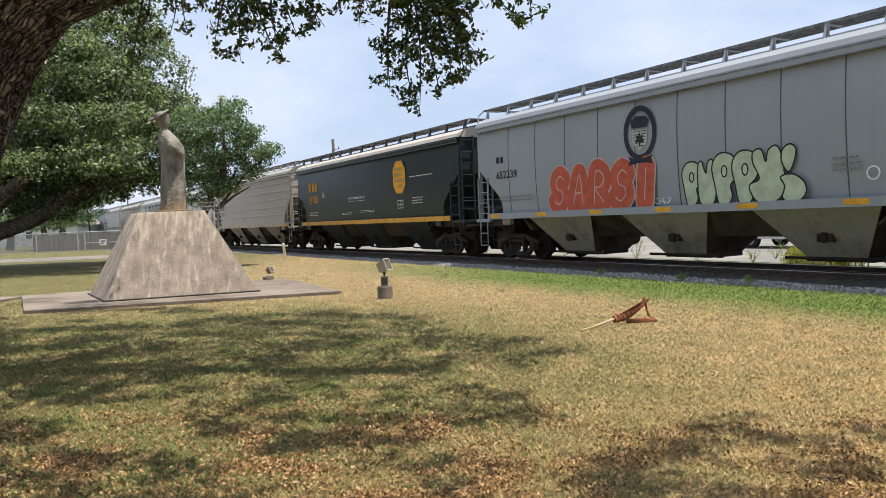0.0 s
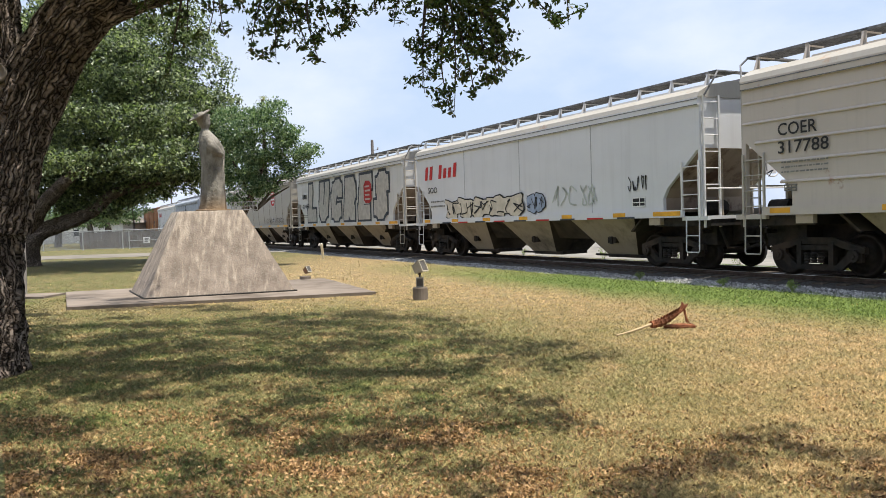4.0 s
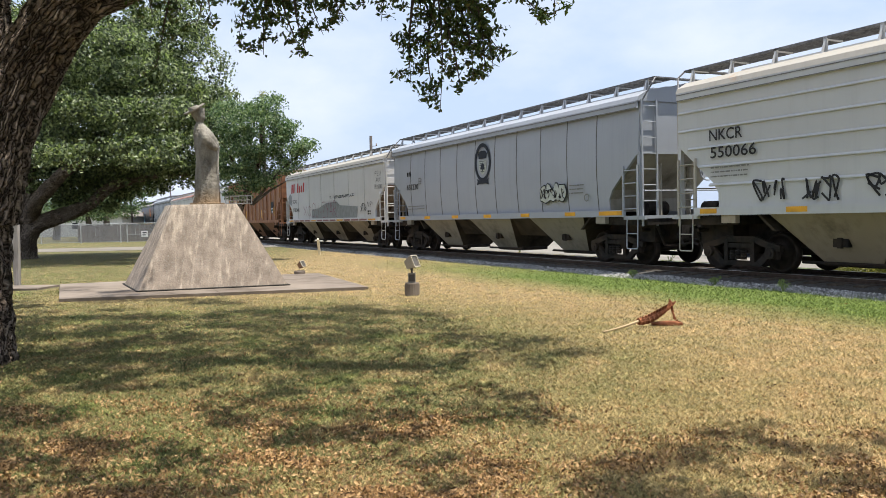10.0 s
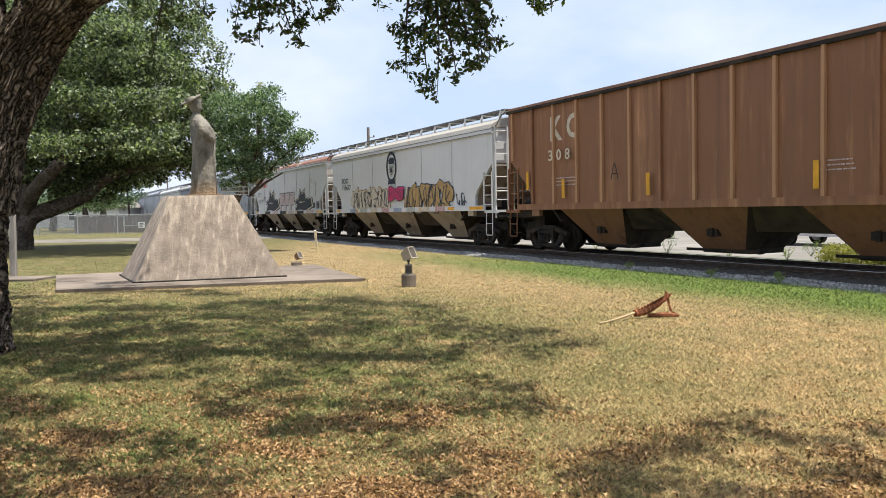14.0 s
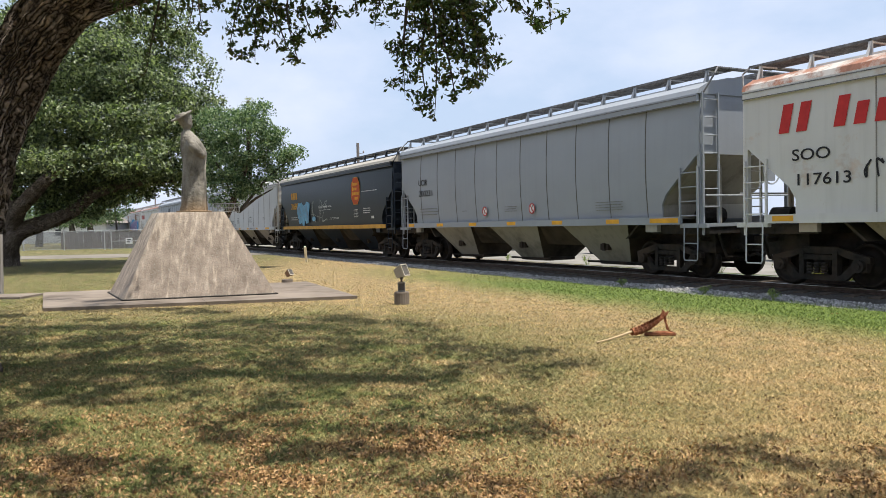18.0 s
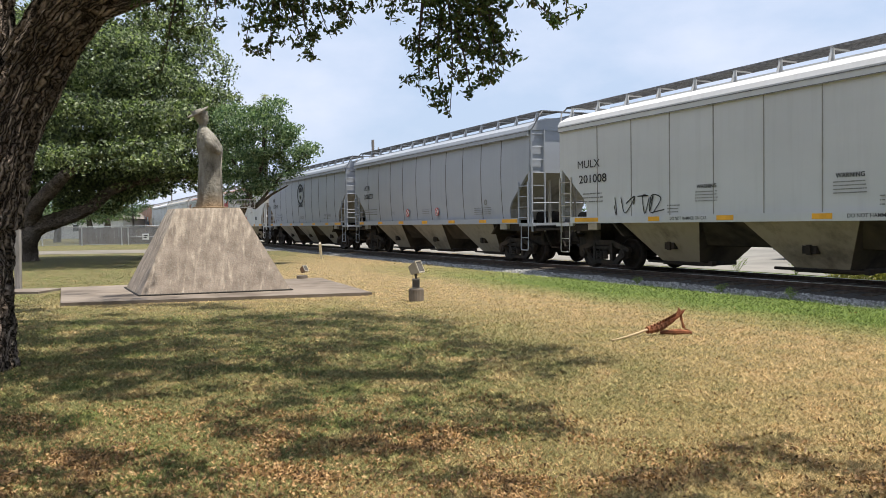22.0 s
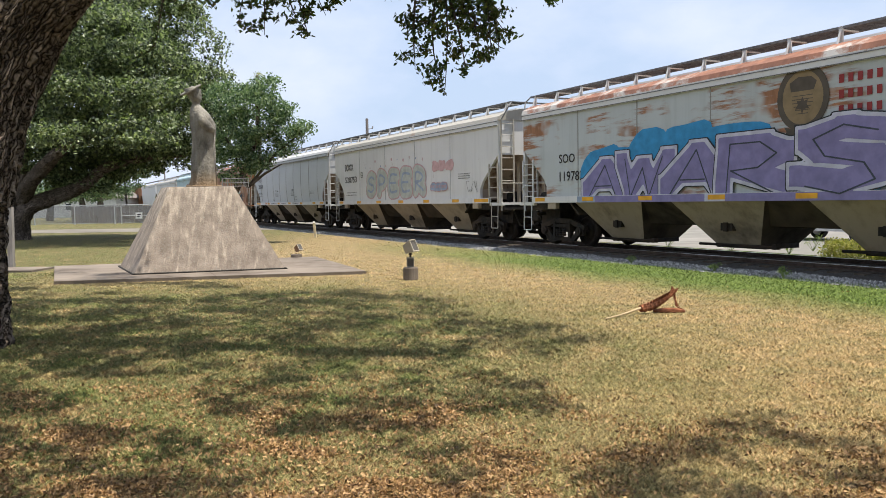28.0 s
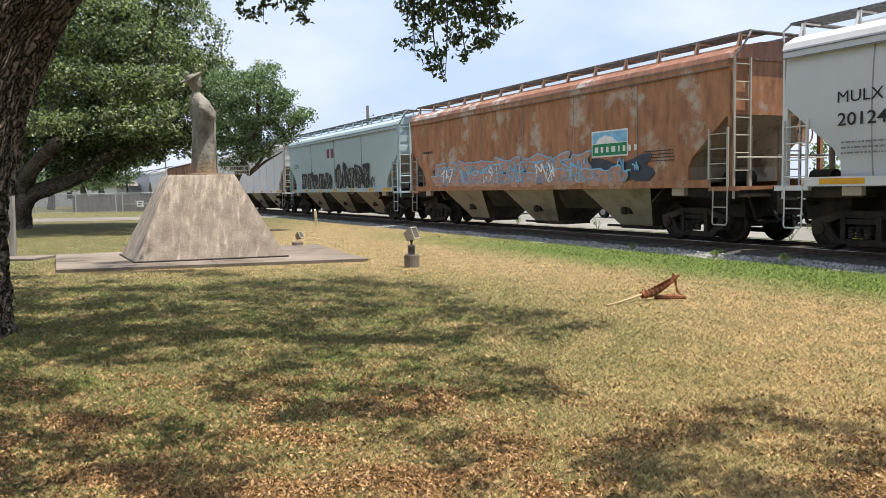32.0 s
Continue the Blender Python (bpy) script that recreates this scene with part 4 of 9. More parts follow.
# sprayed capitals as lines through points of a unit box
GLYPHS = {"A": [[(0.05, 0), (0.5, 1), (0.95, 0)], [(0.25, 0.36), (0.75, 0.36)]], "C": [[(0.92, 0.85), (0.6, 1), (0.2, 0.88), (0.05, 0.5), (0.2, 0.12), (0.6, 0), (0.95, 0.15)]],
          "E": [[(0.9, 1), (0.1, 1), (0.1, 0), (0.92, 0)], [(0.1, 0.52), (0.75, 0.52)]], "F": [[(0.95, 1), (0.1, 0.97), (0.12, 0)], [(0.12, 0.5), (0.8, 0.52)]],
          "L": [[(0.1, 1), (0.1, 0), (0.92, 0)]], "P": [[(0.1, 0), (0.1, 1), (0.6, 1), (0.9, 0.78), (0.6, 0.5), (0.1, 0.48)]], "Q": [[(0.5, 1), (0.1, 0.8), (0.05, 0.35), (0.4, 0.05), (0.85, 0.25), (0.9, 0.75), (0.5, 1)], [(0.55, 0.35), (0.95, -0.05)]],
          "R": [[(0.1, 0), (0.1, 1), (0.6, 1), (0.88, 0.77), (0.6, 0.52), (0.15, 0.48), (0.95, 0)]], "S": [[(0.88, 0.88), (0.5, 1), (0.15, 0.82), (0.3, 0.56), (0.75, 0.44), (0.88, 0.2), (0.5, 0), (0.08, 0.12)]],
          "U": [[(0.08, 1), (0.1, 0.25), (0.45, 0), (0.85, 0.2), (0.92, 1)]], "X": [[(0.05, 0), (0.95, 1)], [(0.05, 1), (0.95, 0)]], "Y": [[(0.05, 1), (0.5, 0.5), (0.95, 1)], [(0.5, 0.5), (0.45, 0)]],
          "W": [[(0.0, 1), (0.22, 0), (0.5, 0.75), (0.72, 0), (1.0, 1)]], "Z": [[(0.05, 1), (0.92, 0.96), (0.08, 0.04), (0.95, 0)]], "I": [[(0.5, 1), (0.5, 0)]], "M": [[(0.05, 0), (0.15, 1), (0.5, 0.4), (0.85, 1), (0.95, 0)]], "N": [[(0.08, 0), (0.1, 1), (0.9, 0), (0.92, 1)]],
          "O": [[(0.5, 1), (0.1, 0.8), (0.05, 0.3), (0.45, 0), (0.9, 0.25), (0.92, 0.75), (0.5, 1)]], ":": [[(0.45, 0.3), (0.55, 0.36)]], " ": []}


def sprayed(lines, w, y, cell=0.04, square=False):
    """The area within w / 2 of the lines of points (x, z), as one flat sheet with a smooth edge."""
    seg = [(a, b) for line in lines for a, b in zip(line, line[1:])]
    P = np.array([q for line in lines for q in line], float)
    lo, hi = P.min(0) - w / 2 - 2 * cell, P.max(0) + w / 2 + 2 * cell
    nx, nz = (int((hi[i] - lo[i]) / cell) + 2 for i in (0, 1))
    gx, gz = np.meshgrid(lo[0] + cell * np.arange(nx), lo[1] + cell * np.arange(nz), indexing="ij")
    d = np.full(gx.shape, 1e9)
    for (ax, az), (bx, bz) in seg:
        ux, uz = bx - ax, bz - az
        t = np.clip(((gx - ax) * ux + (gz - az) * uz) / max(ux * ux + uz * uz, 1e-12), 0, 1)
        dx, dz = np.abs(gx - ax - t * ux), np.abs(gz - az - t * uz)
        d = np.minimum(d, np.maximum(dx, dz) if square else np.hypot(dx, dz))
    d -= w / 2
    verts, faces, seen = [], [], {}

    def vert(x, z):
        k = (round(x, 4), round(z, 4))
        if k not in seen:
            seen[k] = len(verts)
            verts.append((x, y, z))
        return seen[k]

    inside = d < 0
    some = inside[:-1, :-1] | inside[1:, :-1] | inside[:-1, 1:] | inside[1:, 1:]
    for i, j in zip(*np.nonzero(some)):
        ring_, face = [(i, j), (i + 1, j), (i + 1, j + 1), (i, j + 1)], []
        for a, b in zip(ring_, ring_[1:] + ring_[:1]):
            da, db = d[a], d[b]
            if da < 0:
                face.append(vert(gx[a], gz[a]))
            if (da < 0) != (db < 0):
                k = da / (da - db)
                face.append(vert(gx[a] + k * (gx[b] - gx[a]), gz[a] + k * (gz[b] - gz[a])))
        face = list(dict.fromkeys(face))
        if len(face) > 2:
            faces.append(tuple(face))
    return Shape().add(verts, faces)


def hand_word(car, text, box, layers, shear=0.0, y=FLAT, name="graffiti_letter", label="", round_=True, gap=0.12, rise=0.0):
    """Sprayed letters, one part each: layers of (ink, line width), the widest first; rise lifts the word's far end."""
    x0, x1, z0, z1 = box
    step = (x1 - x0) / len(text)
    rim = layers[0][1] / 2
    for g, c in enumerate(text):
        if not GLYPHS.get(c):
            continue
        top = None
        for k, (ink, w) in enumerate(layers):
            yy = y - 0.0042 * k - 0.0011 * g
            lines = []
            for line in GLYPHS[c]:
                pts = []
                for u, v in line:
                    z = z0 + rim + v * (z1 - z0 - 2 * rim) + rise * g
                    pts.append((x0 + g * step + gap * step / 2 + rim + u * max(0.02, step * (1 - gap) - 2 * rim) + shear * (z - z0), z))
                lines.append([p[:] for p in spline(pts, 4)] if round_ and len(pts) > 2 else pts)
            sh = sprayed(lines, w, yy, 0.04 if w > 0.2 else max(0.008, w * 0.3), not round_)
            ob = part(name if k == 0 else "letter_fill", sh, INKS[ink], car if k == 0 else top, label if k == 0 else "")
            top = top or ob


def small_print(car, x, z, rows=3, w=0.9, h=0.055, ink="faint", y=FLAT, rng=None):
    r = rng or random.Random(int(x * 100 + z * 10))
    rr = []
    for k in range(rows):
        widths, left = [], w
        while left > 0.05:
            a = r.choice((0.6, 1.0, 1.4, 2.0, 2.6)) * h
            widths.append(min(a, left))
            left -= a + h * 0.5
        rr.append((-k * h * 2.0, h * 0.62, widths))
    tagged(part("stencil_print", bars(rr, x, z, y), INKS[ink], car), kind="stuff")


def emblem(car, x, z, rx=0.56, rz=0.66, ink="navy", face=None, field="palewash"):
    """A round badge as plain shapes: a ring, a shield and a ribbon."""
    if face:
        part("emblem_face", plate(disc(x, z + 0.05, rx, rz), FLAT), INKS[face], car)
    e = part("emblem", ring(x, z + 0.05, rx, rz, 0.13, FLAT - 0.003), INKS[ink], car, "dark round badge")
    part("emblem_crest", plate([(x - 0.27, z + 0.18), (x + 0.25, z + 0.18), (x + 0.32, z + 0.34), (x + 0.20, z + 0.44), (x - 0.10, z + 0.46), (x - 0.30, z + 0.36)], FLAT - 0.003), INKS[ink], e)
    part("emblem_shield", plate([(x - 0.26, z + 0.12), (x - 0.26, z - 0.15), (x - 0.14, z - 0.30), (x, z - 0.38), (x + 0.14, z - 0.30), (x + 0.26, z - 0.15), (x + 0.26, z + 0.12)][::-1], FLAT - 0.003), INKS[field], e)
    for k in range(6):
        hw = 0.24 - 0.035 * max(0, k - 2)
        part("shield_line", Shape().box(x - hw, x + hw, FLAT - 0.0075, FLAT - 0.0062, z + 0.08 - 0.07 * k, z + 0.095 - 0.07 * k), INKS[ink], e)
    leaf = [(x, z - 0.30), (x + 0.03, z - 0.18), (x + 0.16, z - 0.17), (x + 0.10, z - 0.08), (x + 0.13, z), (x + 0.04, z - 0.02), (x, z + 0.07), (x - 0.04, z - 0.02), (x - 0.13, z), (x - 0.10, z - 0.08), (x - 0.16, z - 0.17), (x - 0.03, z - 0.18)]
    part("emblem_leaf", plate(leaf, FLAT - 0.009), INKS[ink], e)
    part("emblem_ribbon", plate([(x - 0.42, z - 0.72), (x - 0.36, z - 0.60), (x - 0.42, z - 0.50), (x - 0.2, z - 0.56), (x + 0.2, z - 0.56), (x + 0.42, z - 0.50), (x + 0.36, z - 0.60), (x + 0.42, z - 0.72), (x + 0.2, z - 0.68), (x - 0.2, z - 0.68)][::-1], FLAT - 0.007), INKS[ink], e)


def octagon(car, x0, x1, z0, z1, ink, print_ink):
    cx, cz = (x1 - x0) * 0.26, (z1 - z0) * 0.26
    poly = [(x0 + cx, z0), (x1 - cx, z0), (x1, z0 + cz), (x1, z1 - cz), (x1 - cx, z1), (x0 + cx, z1), (x0, z1 - cz), (x0, z0 + cz)]
    g = 0.035
    mx, mz = (x0 + x1) / 2, (z0 + z1) / 2
    o = part("octagon_edge", plate([(mx + (x - mx) * (1 + g), mz + (z - mz) * (1 + g)) for x, z in poly], FLAT), INKS[print_ink], car)
    part("octagon_badge", plate(poly, FLAT - 0.004), INKS[ink], car, "painted octagonal badge")
    w, h = x1 - x0, z1 - z0
    for k, (a, b) in enumerate(((0.18, 0.80), (0.18, 0.66), (0.15, 0.92), (0.42, 0.78))):
        z = z1 - h * (0.24 + 0.18 * k)
        part("badge_bar", Shape().box(x0 + a * w, x0 + b * w, FLAT - 0.010, FLAT - 0.0075, z - h * 0.055, z + h * 0.045), INKS[print_ink], o)
        if k < 3:
            part("badge_initial", Shape().box(x0 + (a - 0.04) * w, x0 + (a + 0.06) * w, FLAT - 0.013, FLAT - 0.0105, z - h * 0.075, z + h * 0.085), INKS[print_ink], o)


def boxed(car, x0, x1, z0, z1, ink="white", back=None):
    if back:
        part("plate_back", plate([(x0, z0), (x1, z0), (x1, z1), (x0, z1)], FLAT), INKS[back], car)
    t = 0.025
    sh = Shape()
    for a in ((x0, x1, z0, z0 + t), (x0, x1, z1 - t, z1), (x0, x0 + t, z0, z1), (x1 - t, x1, z0, z1), (x0 + (x1 - x0) * 0.55, x0 + (x1 - x0) * 0.55 + t, z0, z1), (x0, x1, z0 + (z1 - z0) * 0.4, z0 + (z1 - z0) * 0.4 + t)):
        sh.box(a[0], a[1], FLAT - 0.006, FLAT - 0.003, a[2], a[3])
    part("stencil_box", sh, INKS[ink], car)


def piece(car, rng, box, glyphs, fill, line, edge=None, spiky=False, inner=None, y=FLAT, grow=0.05):
    """A graffiti piece of fat letters that cannot be read."""
    seed = rng.random()
    for ink, g, k in ([(edge, grow * 2.1, 0)] if edge else []) + [(line, grow, 1), (fill, 0.0, 2)]:
        r = random.Random(seed)
        for sh in blob_letters(r, box[0], box[1], box[2], box[3], glyphs, g, y - 0.011 * k, spiky):
            part("graffiti_letter", sh, INKS[ink], car, "spray-painted letter" if k == 1 else "")
    r = random.Random(seed + 1)
    loose_parts("graffiti_line", scribble(r, box[0], box[1], box[2] + 0.1, box[3] - 0.1, glyphs * 2, grow * 0.9, y - 0.036).mesh("graffiti_line", INKS[inner or line]), car, "thin sprayed inner line")


def tag(car, rng, box, glyphs, ink="black", w=0.035, y=FLAT):
    loose_parts("graffiti_tag", scribble(rng, *box, glyphs, w, y - 0.003).mesh("graffiti_tag", INKS[ink]), car, "hand-sprayed scrawl")


def crossed_mark(car, x, z):
    r = 0.16
    part("round_mark", plate(disc(x, z, r, r, 20), FLAT), INKS["white"], car)
    sh = ring(x, z, r, r, 0.035, FLAT - 0.004)
    part("round_mark_ring", sh, INKS["red"], car, "red ring with a stroke")
    st = Shape()
    stroke(st, [(x - 0.10, z + 0.11), (x + 0.10, z - 0.11)], 0.035, FLAT - 0.008)
    part("round_mark_stroke", st, INKS["red"], car)
    st = Shape()
    stroke(st, [(x + 0.06, z + 0.10), (x - 0.02, z), (x - 0.05, z - 0.10)], 0.03, FLAT - 0.005)
    part("round_mark_sign", st, INKS["black"], car)


def warning(car, x, z, y=FLAT):
    lettered(car, "lettering", "WARNING", (x + 0.05, x + 0.65, z + 0.36, z + 0.45), [("black", 0.02)], y)
    small_print(car, x, z + 0.27, 4, 0.72, 0.035, "faint", y)


def hammer_note(car, x0, x1, z, h, ink, y=FLAT):
    lettered(car, "lettering", "DO NOT HAMMER ON CAR", (x0, x1, z, z + h), [(ink, 0.012)], y)


def masked_figure(car, x0, x1, z0, z1):
    """A dark pointed shape with a pale edge and one pale slit."""
    w, h = x1 - x0, z1 - z0
    p = [(0.02, 0.0), (0.30, 0.06), (0.62, 0.0), (0.78, 0.10), (0.98, 0.22), (0.92, 0.62), (0.80, 0.55), (0.70, 0.62), (0.62, 0.55), (0.58, 0.98), (0.44, 0.80), (0.34, 1.0), (0.24, 0.60), (0.02, 0.50), (0.12, 0.30)]
    mx, mz = 0.5, 0.42
    out = [(x0 + (mx + (a - mx) * 1.08) * w, z0 + (mz + (b - mz) * 1.12) * h) for a, b in p]
    inn = [(x0 + a * w, z0 + b * h) for a, b in p]
    inn2 = [(x0 + (mx + (a - mx) * 0.90) * w, z0 + (mz + (b - mz) * 0.88) * h) for a, b in p]
    part("graffiti", plate(out, FLAT), INKS["black"], car, "spray-painted black pointed figure")
    part("graffiti_edge", plate(inn, FLAT - 0.005), INKS["cream"], car)
    part("graffiti_fill", plate(inn2, FLAT - 0.010), INKS["char"], car)
    part("graffiti_slit", plate([(x0 + 0.20 * w, z0 + 0.46 * h), (x0 + 0.36 * w, z0 + 0.40 * h), (x0 + 0.60 * w, z0 + 0.44 * h), (x0 + 0.36 * w, z0 + 0.45 * h)], FLAT - 0.015), INKS["cream"], car)


def sill_band(car, H, ink, dz=0.0, h=0.10):
    part("sill_band", Shape().box(-H + 0.6, H - 0.6, SIDE - 0.083, SIDE - 0.0715, 1.30 + dz, 1.30 + dz + h), INKS[ink], car, "painted stripe along the sill")


BUBBLES = {"P": [(0.25, 0.02), (0.12, 0.35), (0.0, 0.72), (0.18, 0.94), (0.5, 1.0), (0.85, 0.92), (1.0, 0.68), (0.92, 0.48), (0.74, 0.36), (0.8, 0.16), (0.68, 0.02), (0.45, -0.02)],
           "U": [(0.1, 0.1), (0.02, 0.5), (0.05, 0.9), (0.25, 0.98), (0.38, 0.8), (0.5, 0.72), (0.58, 0.95), (0.82, 1.0), (0.95, 0.8), (1.0, 0.3), (0.85, 0.03), (0.45, -0.02)],
           "Y": [(0.02, 0.2), (0.0, 0.35), (0.28, 0.45), (0.1, 0.75), (0.12, 0.95), (0.35, 0.98), (0.48, 0.75), (0.55, 0.95), (0.78, 1.02), (0.92, 0.85), (1.0, 0.4), (0.9, 0.1), (0.55, -0.02), (0.2, 0.03)],
           "!": [(0.35, 0.52), (0.08, 0.7), (0.1, 0.92), (0.42, 1.02), (0.68, 0.92), (0.58, 0.68)],
           ".": [(0.1, 0.08), (0.2, 0.28), (0.05, 0.46), (0.5, 0.5), (0.9, 0.36), (1.0, 0.16), (0.75, 0.0), (0.35, -0.03)]}


def closed_spline(pts):
    n = len(pts)
    return [p for p in spline([pts[i % n] for i in range(-1, n + 2)], 6)][6:6 * (n + 1)]


def bubble_word(car):
    """Fat rounded letters, each overlapping the one before it."""
    for k, (c, x0, x1, z0, z1) in enumerate([("P", 0.82, 1.40, 1.46, 2.44), ("U", 1.28, 1.80, 1.45, 2.44), ("P", 1.70, 2.37, 1.45, 2.56), ("P", 2.24, 2.92, 1.45, 2.56), ("Y", 2.70, 3.54, 1.45, 2.56), ("!", 3.44, 3.98, 1.46, 2.56), (".", 3.42, 4.02, 1.46, 2.52)]):
        out = closed_spline([(x0 + u * (x1 - x0), z0 + v * (z1 - z0)) for u, v in BUBBLES[c]])
        y = FLAT - 0.004 * k
        g = part("graffiti_letter", plate([p[:] for p in out][::-1], y, 0.002), INKS["leafy"], car, "pale green bubble letter outlined in black")
        ol = Shape()
        stroke(ol, [p[:] for p in out] + [out[0][:], out[1][:]], 0.035, y - 0.003)
        if c == "P":
            stroke(ol, [(x0 + (x1 - x0) * (0.5 + 0.11 * math.cos(a)), z0 + (z1 - z0) * (0.64 + 0.11 * math.sin(a))) for a in (0.5 * q for q in range(14))], 0.035, y - 0.003)
        part("letter_outline", ol, BLACK, g)


def m0(car, H, r):
    number(car, "652239", -6.88, 2.55, 0.19)
    bar_word(car, (-6.88, -6.42, 3.03, 3.22), "CP", "black")
    small_print(car, -6.7, 1.95, 2, 1.7)
    hand_word(car, "SARSI", (-4.2, 0.0, 1.32, 2.75), [("blush", 0.66), ("salmon", 0.58), ("blush", 0.03)], 0.10, FLAT, label="fat salmon-red letter with a pale edge", gap=-0.30)
    emblem(car, -0.5, 3.22)
    bubble_word(car)
    small_print(car, 4.55, 2.2, 3, 0.6)
    part("round_mark", ring(5.35, 1.9, 0.13, 0.13, 0.03, FLAT), INKS["white"], car)
    tag(car, r, (-0.3, 0.5, 1.52, 1.66), 4, "white", 0.015)


def m1(car, H, r):
    sill_band(car, H, "amber", 0.0, 0.175)
    bar_word(car, (-6.6, -5.3, 2.97, 3.39), "KCS", "gold")
    number(car, "287180", -6.6, 2.37, 0.31, "gold", 1.3)
    hammer_note(car, -1.54, 0.31, 2.40, 0.09, "white")
    small_print(car, -1.5, 2.30, 1, 1.8, 0.03, "white")
    small_print(car, -2.3, 1.80, 2, 1.2, 0.03, "white")
    small_print(car, -0.2, 1.85, 2, 1.5, 0.03, "white")
    small_print(car, -6.6, 1.90, 2, 1.2, 0.06, "white")
    octagon(car, 3.20, 4.24, 2.45, 3.67, "gold", "ochre")
    boxed(car, 3.51, 4.0, 1.85, 2.17)
    boxed(car, -4.75, -4.45, 2.62, 2.85)
    small_print(car, 4.6, 3.0, 1, 1.9, 0.05, "white")
    small_print(car, 4.75, 2.2, 3, 0.9, 0.05, "white")


def m2(car, H, r):
    y = SIDE - 0.037
    number(car, "COER", -7.27, 2.93, 0.21, w=0.92, y=y)
    number(car, "317788", -7.27, 2.56, 0.21, w=1.18, y=y)
    small_print(car, -7.2, 2.36, 3, 1.1, 0.05, "faint", y)
    boxed(car, -7.15, -6.85, 1.78, 1.92, "faint")
    small_print(car, -1.5, 1.85, 3, 0.5, 0.03, "faint", y)
    tag(car, r, (-7.6, -7.3, 2.0, 2.25), 1, "slate", 0.02, y)


def m3(car, H, r):
    bar_word(car, (-7.14, -4.3, 3.02, 3.54), "CP Rail", "red", 0.22, label="red slanted lettering")
    number(car, "SOO", -6.82, 2.49, 0.19, w=0.8)
    small_print(car, -6.6, 2.12, 2, 1.2, 0.09)
    piece(car, r, (-5.2, 0.2, 1.50, 2.15), 5, "cream", "black", spiky=True)
    piece(car, r, (0.45, 1.4, 1.60, 2.15), 2, "bluewash", "black", grow=0.03)
    tag(car, r, (1.8, 4.0, 1.7, 2.3), 5, "palewash", 0.05)
    tag(car, r, (5.27, 6.1, 2.0, 2.4), 5, "black", 0.03)
    boxed(car, 5.46, 5.96, 1.60, 1.84, "white", "black")
    for k in range(9):
        part("sill_patch", Shape().box(-5.5 + k * 1.3, -4.8 + k * 1.3, SIDE - 0.083, SIDE - 0.0715, 1.30, 1.345), INKS["crimson" if k % 2 else "slate"], car)


def m4(car, H, r):
    lettered(car, "number", "67498", (-6.89, -5.58, 2.36, 2.60), [("black", 0.012)], FLAT - 0.016)
    bar_word(car, (-6.89, -6.02, 2.92, 3.18), "KCS", "black", y=FLAT - 0.016)
    small_print(car, -6.8, 1.95, 2, 1.3)
    hand_word(car, "LUCRES", (-6.3, 6.3, 1.45, 3.85), [("slate", 0.96), ("dust", 0.70)], 0.24, FLAT - 0.003, label="huge pale letter outlined in dark blue", round_=False, gap=0.02)
    part("emblem", plate([(3.35, 2.5), (3.6, 2.35), (4.1, 2.35), (4.35, 2.5), (4.35, 3.2), (4.1, 3.4), (3.6, 3.4), (3.35, 3.2)], FLAT - 0.024), INKS["crimson"], car, "faded red badge")
    for k in range(4):
        part("badge_bar", Shape().box(3.5, 4.2 - 0.1 * (k % 2), FLAT - 0.031, FLAT - 0.028, 2.5 + 0.2 * k, 2.58 + 0.2 * k), INKS["blush"], car)


def m5(car, H, r):
    bar_word(car, (-6.25, -5.6, 2.74, 2.93), "KCS", "black")
    number(car, "288493", -6.21, 2.23, 0.19)
    small_print(car, -6.1, 1.85, 2, 1.3)
    octagon(car, 2.98, 4.02, 2.74, 3.88, "crimson", "white")
    tag(car, r, (1.68, 3.25, 1.58, 1.92), 6, "black", 0.03)
    boxed(car, 3.35, 3.82, 1.66, 1.95, "white", "black")
    tag(car, r, (4.05, 6.2, 1.62, 1.94), 8, "black", 0.028)
    boxed(car, -4.9, -4.65, 2.55, 2.8, "faint")


def m6(car, H, r):
    y = SIDE - 0.038
    number(car, "NKCR", -6.83, 2.97, 0.21, w=0.94, y=y)
    number(car, "550066", -6.80, 2.58, 0.21, w=1.28, y=y)
    small_print(car, -6.8, 2.35, 3, 1.1, 0.05, "faint", y)
    for a, b, g in ((-5.6, -4.7, 4), (-4.4, -3.5, 4), (-3.0, -1.4, 6), (-0.7, 1.2, 7), (1.4, 3.6, 8), (4.1, 5.1, 4)):
        tag(car, r, (a, b, 1.58, 2.02), g, "black", 0.045, y)
    small_print(car, 5.3, 2.0, 3, 0.8, 0.04, "faint", y)


def m7(car, H, r):
    bar_word(car, (-6.55, -6.1, 3.11, 3.28), "CP", "black")
    number(car, "651230", -6.57, 2.55, 0.19)
    small_print(car, -6.5, 1.85, 2, 1.6)
    emblem(car, -0.1, 3.2)
    piece(car, r, (3.5, 4.75, 1.78, 2.25), 4, "palewash", "black", grow=0.035)
    small_print(car, 4.95, 2.2, 3, 0.7)
    part("round_mark", ring(5.75, 1.85, 0.11, 0.11, 0.03, FLAT), INKS["faint"], car)
    boxed(car, -5.4, -5.15, 2.75, 3.0, "faint")


